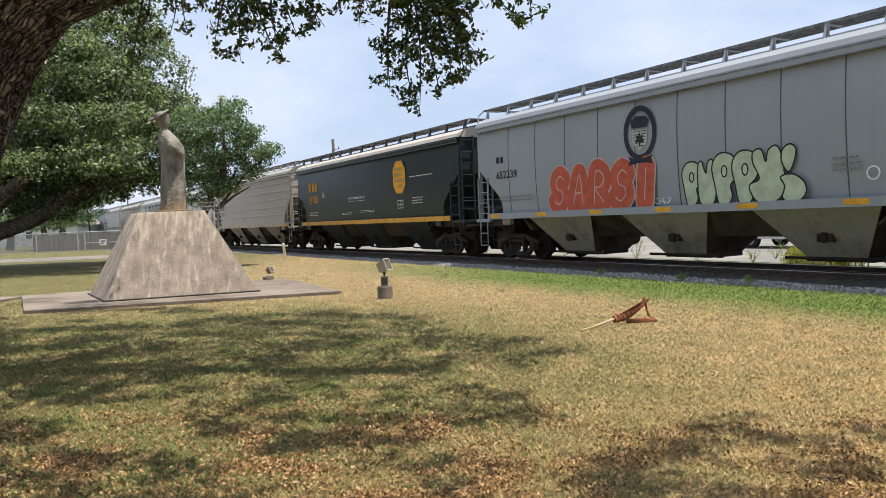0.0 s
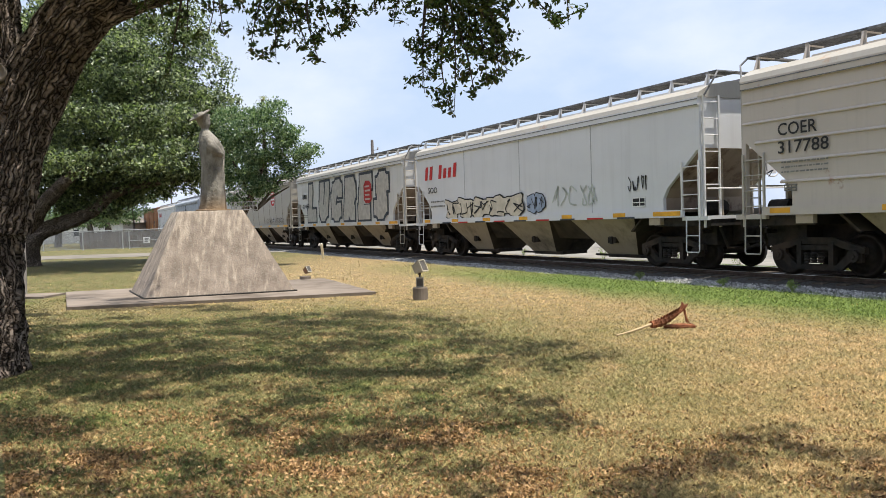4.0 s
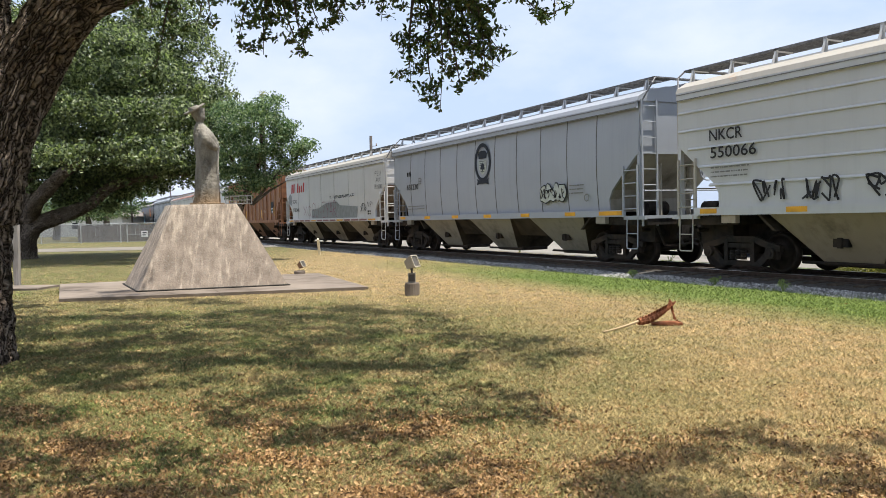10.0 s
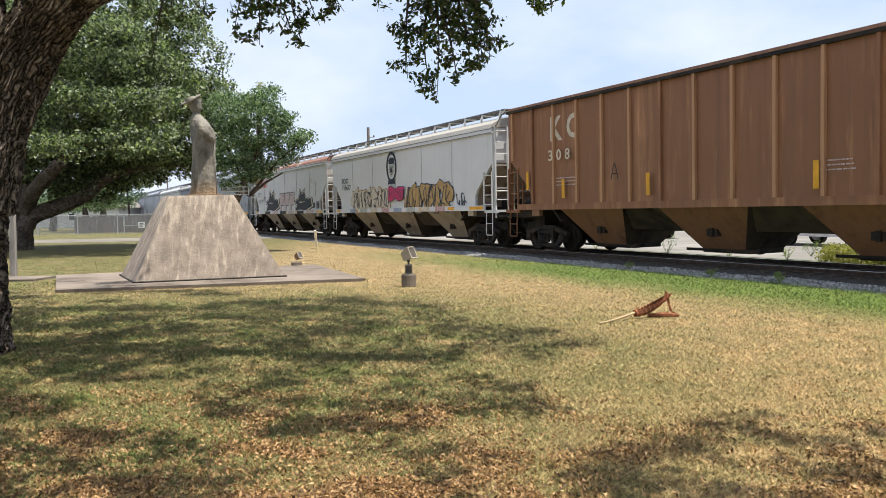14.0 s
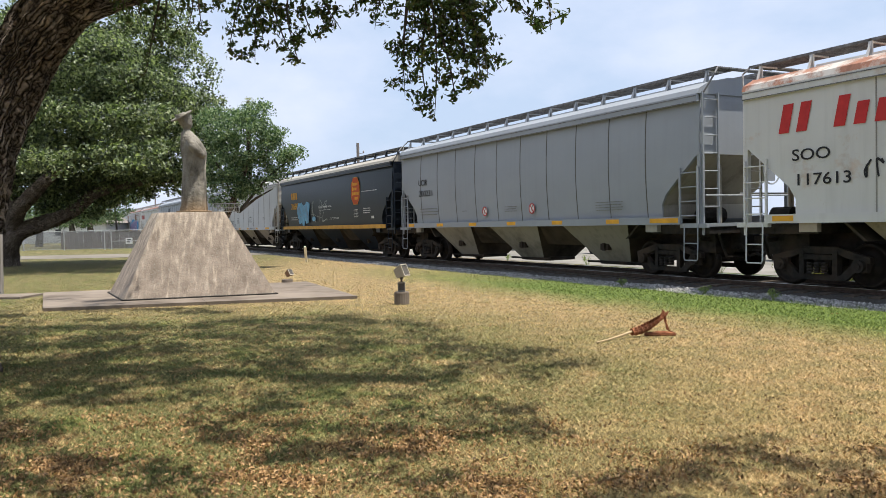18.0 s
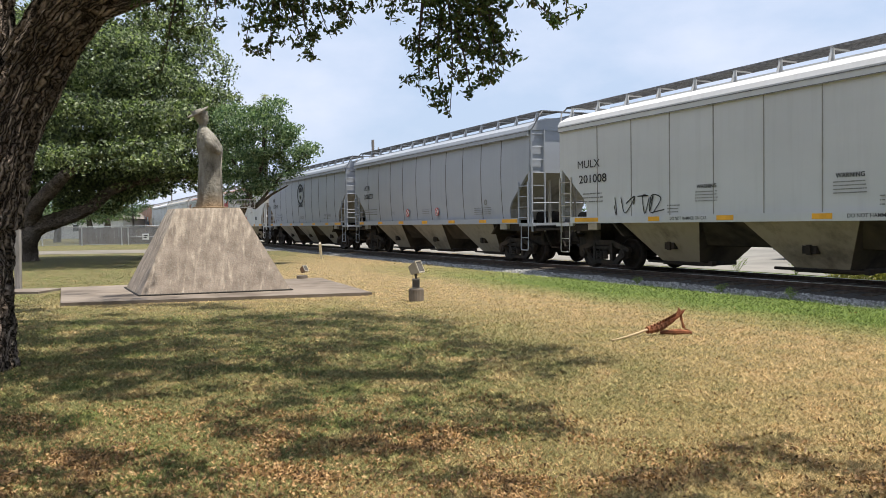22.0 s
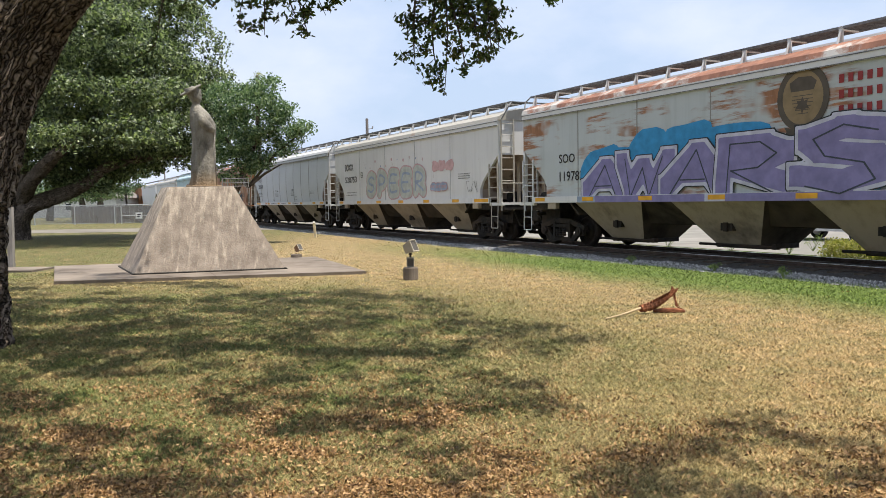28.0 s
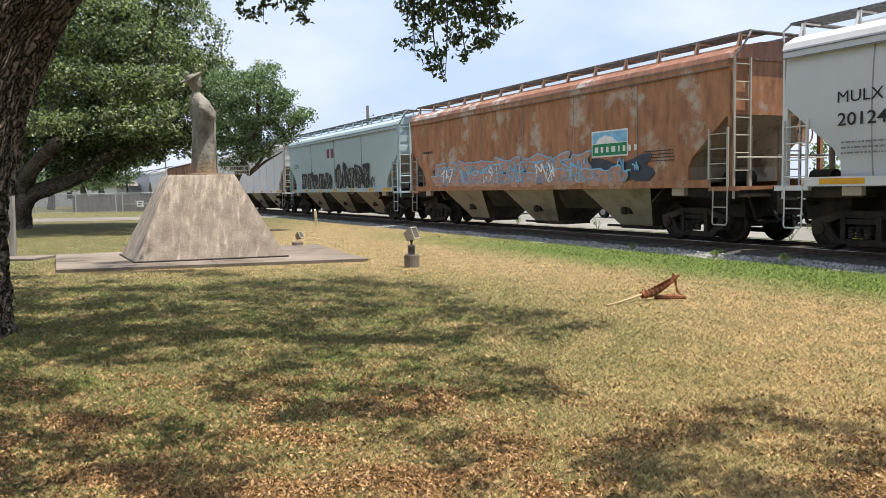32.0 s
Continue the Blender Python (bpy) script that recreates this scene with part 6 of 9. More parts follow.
# s of each car's middle at the start, body length, and its look
CARS = [
    dict(s=13.8, L=15.9, paint="grey", eave=4.28, label="grey covered hopper car with graffiti and a round emblem", marks="c0"),
    dict(s=31.3, L=16.6, paint="dark", trim="dark", eave=4.15, label="black-green covered hopper car with a yellow octagon and gold stripe", marks="c1", roof="tan", style="smooth"),
    dict(s=49.05, L=16.45, paint="tan", style="ribs", eave=4.2, label="dusty tan covered hopper car with long horizontal ribs", marks="c2"),
    dict(s=66.4, L=15.7, paint="white", eave=4.1, label="faded white covered hopper car with red lettering and black graffiti", marks="c3", panels=4),
    dict(s=83.7, L=16.0, paint="stone", eave=4.1, label="dusty off-white covered hopper car with huge outlined graffiti letters", marks="c4", panels=8),
    dict(s=101.2, L=15.6, paint="beige", eave=4.15, label="dusty beige covered hopper car with a red octagon sign", marks="c5", panels=9),
    dict(s=118.45, L=15.7, paint="cream", style="ribs", eave=4.2, label="cream covered hopper car with horizontal ribs and black handwriting", marks="c6"),
    dict(s=135.65, L=15.85, paint="grey2", eave=4.25, label="pale grey covered hopper car with a dark round emblem", marks="c7"),
    dict(s=152.8, L=16.3, paint="white", eave=4.1, label="white hopper car with worn red lettering and grey overpaint", marks="c8", panels=7, stripes=False),
    dict(s=170.5, L=16.4, paint="rust", style="posts", box=True, eave=4.42, label="rust-brown hopper car with upright side posts", marks="c9", stripes=False),
    dict(s=188.0, L=16.5, paint="white", eave=4.1, label="white covered hopper car with orange and dark graffiti along the sill", marks="c10", panels=6),
    dict(s=205.55, L=16.3, paint="stained", eave=4.1, label="white covered hopper car with rust stains and masked black graffiti figures", marks="c11", panels=6),
    dict(s=223.1, L=16.2, paint="grey", eave=4.28, label="clean grey covered hopper car with small red round marks", marks="c12"),
    dict(s=240.5, L=16.6, paint="navy", trim="navy", eave=4.12, label="black covered hopper car with an orange octagon and light blue graffiti", marks="c13", roof="beige", style="smooth"),
    dict(s=257.8, L=16.2, paint="cream", eave=4.15, label="pale grey-cream covered hopper car with warning lettering on the sill", marks="c14", panels=11, roof="stone", stripes=((-7.31, 1.07), (-4.22, 0.40), (-1.96, 0.49), (0.52, 0.45), (2.94, 0.49), (5.34, 0.93))),
    dict(s=275.45, L=15.7, paint="grey2", eave=4.25, label="grey covered hopper car with two red round marks", marks="c15"),
    dict(s=292.65, L=15.7, paint="grey2", eave=4.25, label="grey covered hopper car with a black round emblem", marks="c16"),
    dict(s=309.8, L=16.4, paint="stained", eave=4.05, label="rust-stained white covered hopper car with red graffiti", marks="c17", panels=6),
    dict(s=327.1, L=15.5, paint="streaky", eave=4.05, label="rust-banded white hopper car with big violet and blue graffiti", marks="c18", panels=6),
    dict(s=344.5, L=16.25, paint="stone", eave=4.05, label="dusty white covered hopper car with faint pink and grey graffiti", marks="c19", panels=5),
    dict(s=361.9, L=16.2, paint="silver", trim="stone", roof="stone", eave=4.05, label="pale grey covered hopper car with black lettering", marks="c20", panels=10, stripes=((-7.21, 0.95), (-4.26, 0.46), (-1.82, 0.47), (0.64, 0.49), (3.09, 0.47), (5.5, 0.5), (6.8, 0.6))),
    dict(s=379.8, L=16.75, paint="rusty", eave=4.12, label="heavily rusted hopper car with colourful graffiti and a green sign", marks="c21", panels=6, stripes=False),
    dict(s=397.8, L=16.4, paint="teal", eave=4.15, label="pale blue-green covered hopper car with black rounded graffiti", marks="c22", panels=4),
    dict(s=415.6, L=16.3, paint="stone", eave=4.1, label="dusty grey covered hopper car", panels=8),
    dict(s=433.2, L=16.2, paint="white", eave=4.1, label="white covered hopper car", panels=6, far=True),
    dict(s=450.8, L=16.3, paint="rust", eave=4.3, style="posts", box=True, label="rust-brown hopper car with upright side posts", stripes=False, far=True),
    dict(s=468.4, L=16.2, paint="white", eave=4.1, label="white covered hopper car", panels=6, far=True),
    dict(s=486.0, L=16.2, paint="grey2", eave=4.2, label="pale grey covered hopper car", far=True),
    dict(s=503.6, L=16.2, paint="grey", eave=4.2, label="grey covered hopper car", far=True),
    dict(s=521.2, L=16.2, paint="stone", eave=4.1, label="dusty grey covered hopper car", far=True),
    dict(s=538.8, L=16.2, paint="cream", eave=4.1, label="cream covered hopper car", far=True),
    dict(s=556.4, L=16.2, paint="grey2", eave=4.2, label="pale grey covered hopper car", far=True),
    dict(s=574.0, L=16.2, paint="grey", eave=4.2, label="grey covered hopper car", far=True),
]


def build_train():
    made = []
    for i, c in enumerate(CARS):
        spec = dict(c)
        for k in ("paint", "trim", "roof"):
            if k in spec:
                spec[k] = PAINTS[spec[k]]
        spec["under"] = GRIME_UNDER if c["paint"] not in ("grey", "grey2") else GREY_UNDER
        spec["end_mat"] = DIRTY_END if c["paint"] not in ("grey", "grey2", "teal") else GREY_UNDER
        if c["paint"] not in ("grey", "grey2", "dark", "navy", "rust", "teal"):
            spec["ladder"] = PAINTS["beige"] if c["paint"] in ("tan", "beige", "stone", "rusty", "cream") else PAINTS["stone"]
        if c["paint"] in ("rusty", "streaky", "stained"):
            spec["trim"] = PAINTS["stone"] if c["paint"] == "streaky" else PAINTS[c["paint"]]
            spec["roof"] = PAINTS["roofrust"]
        if "roof" not in c and c["paint"] in ("white", "stone", "cream", "tan", "beige"):
            spec["roof"] = ROOF_DUST
        if c["paint"] in ("stained", "streaky", "rusty", "cream", "silver"):
            spec["seam"] = PALE_SEAM
        if c["paint"] in ("white", "stone"):
            spec["seam"] = FAINT_SEAM
        if c["paint"] in ("grey", "grey2", "silver", "beige") and c.get("style") is None and not c.get("far"):
            spec["curved"] = True
        if c["paint"] == "silver":
            spec["eave_mat"] = PAINTS["silver"]
        if c["paint"] == "rust":
            spec["under"] = spec["end_mat"] = RUST_UNDER
        if c["paint"] in ("dark", "navy"):
            spec["under"] = spec["end_mat"] = PAINTS[c["paint"]]
            spec["curved"] = True
        if "marks" in spec:
            if spec["marks"] in MARKS:
                spec["marks"] = MARKS[spec["marks"]]
            else:
                del spec["marks"]
        made.append((hopper_car(i, spec), c["s"]))
    return made


# ---- trees ----
def bark_material():
    """Furrowed oak bark: long crooked plates with dark cracks between them, laid along each limb."""
    m, nt, b = mat("oak_bark", 0.95, 0.0, 0.15)
    tc = nt.nodes.new("ShaderNodeTexCoord")
    sc = nt.nodes.new("ShaderNodeVectorMath")
    sc.operation = "MULTIPLY"
    sc.inputs[1].default_value = (1.0, 0.11, 1.0)
    nt.links.new(tc.outputs["UV"], sc.inputs[0])
    nz = nt.nodes.new("ShaderNodeTexNoise")
    nz.inputs["Scale"].default_value, nz.inputs["Detail"].default_value = 9.0, 4.0
    nt.links.new(tc.outputs["UV"], nz.inputs["Vector"])
    wob = nt.nodes.new("ShaderNodeVectorMath")
    wob.operation = "MULTIPLY_ADD"
    wob.inputs[1].default_value = (0.095, 0.075, 0.0)
    nt.links.new(nz.outputs["Color"], wob.inputs[0])
    nt.links.new(sc.outputs[0], wob.inputs[2])
    vo = nt.nodes.new("ShaderNodeTexVoronoi")
    vo.voronoi_dimensions = "2D"
    vo.feature = "DISTANCE_TO_EDGE"
    vo.inputs["Scale"].default_value = 27.0
    nt.links.new(wob.outputs[0], vo.inputs["Vector"])
    plate = ramp(nt, vo.outputs["Distance"], [(0.0, (0.014, 0.011, 0.009)), (0.05, (0.065, 0.055, 0.048)), (0.13, (0.20, 0.168, 0.146)), (0.40, (0.38, 0.33, 0.29))])
    grain = ramp(nt, noise_of(nt, 26, 6), [(0.32, (0.55, 0.54, 0.53)), (0.7, (1.25, 1.22, 1.2))])
    col = mixed(nt, 1.0, plate, grain, "MULTIPLY")
    tone = ramp(nt, noise_of(nt, 1.6, 4), [(0.35, (0.70, 0.66, 0.62)), (0.7, (1.2, 1.18, 1.16))])
    col = mixed(nt, 1.0, col, tone, "MULTIPLY")
    nt.links.new(col, b.inputs["Base Color"])
    h = ramp(nt, vo.outputs["Distance"], [(0.0, (0, 0, 0)), (0.30, (1, 1, 1))])
    both = mixed(nt, 0.3, h, noise_of(nt, 40, 5))
    bump(nt, b, both, 1.0, 0.06)
    return m


BARK = bark_material()
BARK_PLAIN = speckled("dark_tree_bark", (0.030, 0.024, 0.020), (0.10, 0.084, 0.070), 9.0, 0.95, c3=(0.13, 0.11, 0.095), bumps=0.8, stretch=(2.0, 2.0, 0.6))
TWIG = plain("twig_bark", (0.07, 0.055, 0.045), 0.9)
LEAF_NEAR = leaf_mat("live_oak_leaf", [(0.018, 0.034, 0.010), (0.035, 0.062, 0.016), (0.055, 0.090, 0.022), (0.085, 0.115, 0.03), (0.10, 0.085, 0.03)], 0.4, 0.26)
LEAF_FAR = leaf_mat("oak_leaf_cluster", [(0.013, 0.021, 0.011), (0.050, 0.073, 0.033), (0.150, 0.190, 0.092), (0.36, 0.40, 0.24)], 0.6, 0.36)
LEAF_LIGHT = leaf_mat("light_green_leaf_cluster", [(0.028, 0.058, 0.030), (0.075, 0.130, 0.062), (0.155, 0.222, 0.112), (0.30, 0.37, 0.225)], 0.5, 0.3)


def bark_limb(name, parent, pts, radii, seg=22, step=0.10, depth=0.035, fine=6.0):
    """A limb with furrowed bark: a fine tube, its surface pushed in along crooked lengthwise furrows."""
    path, rr = [], []
    for i in range(len(pts) - 1):
        p0, p1, p2, p3 = (Vector(pts[max(0, min(len(pts) - 1, j))]) for j in (i - 1, i, i + 1, i + 2))
        n = max(2, int((p2 - p1).length / step))
        for k in range(n):
            t = k / n
            path.append(0.5 * ((2 * p1) + (p2 - p0) * t + (2 * p0 - 5 * p1 + 4 * p2 - p3) * t * t + (3 * p1 - p0 - 3 * p2 + p3) * t ** 3))
            rr.append(radii[i] + (radii[i + 1] - radii[i]) * t)
    path.append(Vector(pts[-1]))
    rr.append(radii[-1])
    rings, faces, side, run, runs = [], [], None, 0.0, []
    for i, p in enumerate(path):
        run += (p - path[max(i - 1, 0)]).length
        t = (path[min(i + 1, len(path) - 1)] - path[max(i - 1, 0)]).normalized()
        runs.append(run)
        side = (Vector((0, 1, 0)) - t * t.y).normalized() if side is None else (side - t * side.dot(t)).normalized()
        up = t.cross(side)
        for k in range(seg):
            a = 2 * math.pi * k / seg
            d = side * math.cos(a) + up * math.sin(a)
            ca, sa = math.cos(a), math.sin(a)
            w = rr[i] / 0.3
            q = Vector((ca * fine * w, sa * fine * w, run * 1.7))
            f = 1.0 - abs(noise.noise(q)) * 4.2 + noise.noise(q * 2.1 + Vector((7, 0, 0))) * 0.7 + noise.noise(Vector((ca * 1.5, sa * 1.5, run * 0.9))) * 1.0
            rings.append(p + d * (rr[i] + depth * max(f, -1.2) * min(1, rr[i] * 4)))
    uv = []
    for i in range(len(path) - 1):
        girth = 2 * math.pi * max(rr[i], 0.05)
        for k in range(seg):
            a, b = i * seg + k, i * seg + (k + 1) % seg
            faces.append((a, b, b + seg, a + seg))
            g0, g1 = girth * k / seg, girth * (k + 1) / seg
            uv += [g0, runs[i], g1, runs[i], g1, runs[i + 1], g0, runs[i + 1]]
    me = bpy.data.meshes.new(name)
    me.from_pydata([v[:] for v in rings], [], faces)
    me.uv_layers.new(name="bark").data.foreach_set("uv", uv)
    me.polygons.foreach_set("use_smooth", [True] * len(faces))
    me.materials.append(BARK)
    return part(name, me, None, parent)


class Leaves:
    """Many small leaves gathered into one mesh."""

    def __init__(self, seed):
        self.r = np.random.default_rng(seed)
        self.c, self.s = [], []

    def clump(self, centre, radius, count, size):
        d = self.r.normal(size=(count, 3))
        d /= np.linalg.norm(d, axis=1)[:, None] + 1e-9
        d *= (self.r.random((count, 1)) ** 0.45) * np.array(radius)
        self.c.append(np.array(centre) + d)
        self.s.append(size * self.r.uniform(0.65, 1.25, count))

    def points(self, pts, size):
        p = np.array(pts)
        self.c.append(p)
        self.s.append(size * self.r.uniform(0.7, 1.25, len(p)))

    def mesh(self, name, material, aspect=0.5, flat=0.5):
        c, s = np.concatenate(self.c), np.concatenate(self.s)
        n = len(c)
        u = self.r.normal(size=(n, 3))
        u /= np.linalg.norm(u, axis=1)[:, None]
        w = self.r.normal(size=(n, 3)) + np.array((0, 0, flat * 2))
        v = np.cross(w, u)
        v /= np.linalg.norm(v, axis=1)[:, None] + 1e-9
        k = np.cross(u, v)
        L, W = (s[:, None] * 0.5), (s[:, None] * 0.5 * aspect)
        quad = np.stack([c - u * L, c + v * W + k * W * 0.35, c + u * L, c - v * W + k * W * 0.35], axis=1).reshape(-1, 3)
        me = bpy.data.meshes.new(name)
        me.from_pydata(quad.tolist(), [], np.arange(4 * n).reshape(-1, 4).tolist())
        me.materials.append(material)
        return me


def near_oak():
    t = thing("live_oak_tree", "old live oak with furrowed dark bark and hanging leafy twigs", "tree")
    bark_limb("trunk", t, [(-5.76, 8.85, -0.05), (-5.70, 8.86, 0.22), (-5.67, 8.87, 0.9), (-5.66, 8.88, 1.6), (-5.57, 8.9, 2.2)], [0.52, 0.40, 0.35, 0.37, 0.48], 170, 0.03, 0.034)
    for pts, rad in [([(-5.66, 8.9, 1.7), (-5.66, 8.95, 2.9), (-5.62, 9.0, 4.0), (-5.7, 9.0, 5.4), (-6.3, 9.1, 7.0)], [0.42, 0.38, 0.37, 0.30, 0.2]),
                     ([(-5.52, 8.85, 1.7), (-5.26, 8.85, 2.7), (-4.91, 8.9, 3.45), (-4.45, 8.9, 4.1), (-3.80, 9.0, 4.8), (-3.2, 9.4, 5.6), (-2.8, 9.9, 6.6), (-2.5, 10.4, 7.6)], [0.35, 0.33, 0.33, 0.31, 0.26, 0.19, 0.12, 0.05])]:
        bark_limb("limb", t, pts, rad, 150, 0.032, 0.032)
    for pts, rad in [([(-4.4, 8.9, 3.9), (-3.6, 8.9, 4.2), (-2.9, 8.7, 4.25), (-2.3, 8.45, 4.3), (-1.6, 8.4, 4.4)], [0.075, 0.06, 0.045, 0.035, 0.02]),
                     ([(-3.4, 9.2, 5.3), (-1.4, 8.4, 4.9), (-0.35, 8.05, 4.4), (0.4, 7.9, 4.5)], [0.08, 0.06, 0.04, 0.015]),
                     ([(-3.6, 9.0, 5.0), (-3.5, 7.2, 5.4), (-3.0, 5.5, 5.5), (-2.0, 4.2, 5.3)], [0.08, 0.05, 0.035, 0.02]),
                     ([(-3.2, 9.4, 5.6), (-2.6, 10.8, 6.2), (-1.6, 12.5, 6.8)], [0.09, 0.06, 0.03]),
                     ([(-5.7, 9.0, 5.4), (-5.8, 11.0, 6.4), (-6.0, 13.0, 7.2)], [0.13, 0.08, 0.04]),
                     ([(-5.5, 9.0, 4.4), (-5.2, 7.0, 5.2), (-5.0, 4.8, 5.6)], [0.14, 0.10, 0.05])]:
        bark_limb("branch", t, pts, rad, 14, 0.12, 0.02)
    for x, y, z, r in ((-5.22, 8.52, 3.42, 0.10), (-5.30, 8.52, 2.80, 0.12)):
        sc = Shape().lathe([(0.0, 0.0), (r * 0.5, 0.012), (r * 0.8, 0.0), (r, 0.03), (r * 1.15, 0.0), (r * 1.15, -0.10)], 14)
        part("limb_scar", sc, plain("scar_wood", (0.24, 0.21, 0.18), 0.95), t, "healed scar of a cut limb", True, at=look((x, y, z), (0.5, -6.0, z)) @ pose(0, 0, 0, 0, 180, 0))
    # hanging sprays: each a twig with side twigs and leaves
    rng = random.Random(7)
    sprays = [((-2.0, 8.5, 4.5), (-2.32, 8.3, 3.46), 1.0), ((-1.85, 8.4, 4.45), (-1.62, 8.3, 3.36), 1.0), ((-1.7, 8.4, 4.4), (-1.2, 8.3, 3.68), 1.0), ((-2.1, 8.4, 4.3), (-1.95, 8.25, 3.6), 0.9),
              ((-1.3, 8.3, 4.5), (-0.95, 8.2, 3.78), 0.9), ((-0.3, 8.1, 4.5), (-0.17, 8.0, 2.66), 1.1), ((-0.32, 8.0, 4.2), (-0.46, 8.0, 2.92), 0.9), ((-0.2, 8.0, 4.1), (0.40, 8.0, 3.12), 1.1),
              ((-0.1, 8.0, 4.2), (0.33, 7.9, 3.3), 1.0), ((0.0, 8.0, 3.9), (0.18, 8.0, 3.0), 1.0), ((0.4, 7.9, 4.4), (0.95, 7.8, 3.48), 0.9), ((0.2, 8.0, 4.4), (0.55, 7.8, 3.68), 0.9),
              ((-0.8, 8.2, 4.5), (-0.62, 8.1, 3.78), 0.9), ((-3.0, 8.6, 4.5), (-3.05, 8.5, 3.78), 0.5), ((-3.1, 8.6, 4.3), (-3.28, 8.5, 3.3), 0.35), ((-2.7, 8.6, 4.5), (-2.62, 8.4, 3.75), 0.6),
              ((-3.5, 8.7, 4.5), (-3.5, 8.5, 3.95), 0.5), ((-0.45, 8.1, 4.4), (-0.75, 8.0, 3.6), 0.45), ((-2.4, 8.5, 4.6), (-2.5, 8.3, 3.9), 0.9), ((-0.1, 8.0, 4.1), (0.48, 8.0, 3.22), 1.1), ((0.1, 8.0, 4.2), (0.30, 7.9, 3.05), 1.0), ((-1.5, 8.4, 4.5), (-1.40, 8.3, 3.55), 1.0), ((-2.0, 8.4, 4.4), (-2.15, 8.3, 3.7), 1.0), ((-0.5, 8.1, 4.5), (-0.35, 8.0, 3.6), 0.9), ((0.6, 7.9, 4.5), (0.75, 7.8, 3.75), 0.9), ((-1.0, 8.2, 4.6), (-0.8, 8.2, 3.9), 1.0), ((0.2, 8.0, 4.4), (0.2, 7.9, 3.7), 1.0), ((0.1, 8.0, 4.5), (0.05, 8.0, 3.4), 1.0),
              ((-0.35, 8.0, 4.3), (-0.48, 8.0, 3.0), 0.7), ((-0.2, 8.0, 3.8), (-0.20, 8.0, 2.72), 1.0), ((-0.1, 8.0, 3.6), (0.05, 8.0, 2.85), 1.0), ((0.1, 8.0, 3.8), (0.38, 8.0, 3.10), 1.0), ((0.7, 7.9, 4.5), (0.99, 7.8, 3.5), 0.8), ((-1.9, 8.4, 4.5), (-2.02, 8.2, 3.34), 1.0), ((-1.6, 8.4, 4.5), (-1.56, 8.2, 3.32), 1.0), ((-1.4, 8.3, 4.5), (-1.12, 8.2, 3.66), 1.0), ((-2.9, 8.6, 4.6), (-2.8, 8.4, 3.7), 0.8), ((-3.3, 8.6, 4.6), (-3.25, 8.4, 3.8), 0.7)]
    lv, pts = Leaves(3), []
    for a, b, dens in sprays:
        a, b = Vector(a), Vector(b)
        L = (b - a).length
        sway = Vector((rng.uniform(-0.12, 0.12), rng.uniform(-0.1, 0.1), 0))
        main = [a + (b - a) * k / 6 + sway * math.sin(math.pi * k / 6) for k in range(7)]
        tw = Shape().tube(main, [0.016 - 0.0022 * k for k in range(7)], 5)
        for k in range(int(12 * L)):
            u = (k + rng.random()) / (12 * L)
            i = min(5, int(u * 6))
            p = main[i].lerp(main[i + 1], u * 6 - i)
            out = Vector((rng.uniform(-1, 1), rng.uniform(-0.7, 0.7), rng.uniform(-0.7, 0.25))).normalized()
            ln = rng.uniform(0.10, 0.30) * (1.15 - 0.5 * u)
            tip = p + out * ln
            tw.tube([p, p.lerp(tip, 0.5) + Vector((0, 0, 0.01)), tip], [0.005, 0.004, 0.002], 4, False)
            for q in range(int(23 * dens * ln / 0.2) + 5):
                c = p.lerp(tip, rng.random() ** 0.6)
                pts.append((c.x + rng.gauss(0, 0.032), c.y + rng.gauss(0, 0.032), c.z + rng.gauss(0, 0.03)))
        part("twig", tw, TWIG, t)
    lv.points(pts, 0.066)
    tagged(part("hanging_leaves", lv.mesh("hanging_leaves", LEAF_NEAR, 0.5, 0.1), None, t), kind="stuff")
    # the crown overhead, with gaps where sunlight comes through
    cr = Leaves(5)
    # where the crown's shade lies on the lawn, and the sunny holes in it
    shade = [[(-14, 13.9), (-7.6, 13.6), (-5.1, 13.5), (-2.7, 14.2), (-1.8, 14.5), (-1.0, 14.0), (-0.15, 12.0), (0.35, 10.6), (0.85, 10.25), (1.3, 9.95), (1.7, 9.0), (1.15, 8.65), (0.8, 8.05), (0.35, 7.5),
              (0.7, 6.8), (0.95, 6.45), (0.8, 6.05), (0.4, 5.85), (-0.2, 5.75), (-0.45, 5.15), (-0.8, 5.1), (-1.3, 5.4), (-1.85, 5.95), (-2.2, 6.75), (-3.2, 7.05), (-5.0, 6.6), (-14, 6.5)],
             [(-14, 7.0), (-4.0, 7.05), (-3.2, 6.4), (-2.6, 5.5), (-2.05, 5.4), (-1.55, 5.05), (-1.25, 4.0), (-1.4, 2.0), (-14, 2.0)],
             [(0.94, 5.0), (1.2, 5.1), (1.55, 5.4), (2.0, 5.62), (2.4, 5.73), (2.7, 5.83), (3.05, 5.55), (3.9, 5.4), (6.0, 5.6), (6.0, 1.5), (0.7, 1.5), (0.64, 4.35)],
             [(-0.24, 5.05), (0.0, 5.12), (0.2, 4.85), (0.24, 3.2), (-0.18, 3.2), (-0.12, 4.5)]]
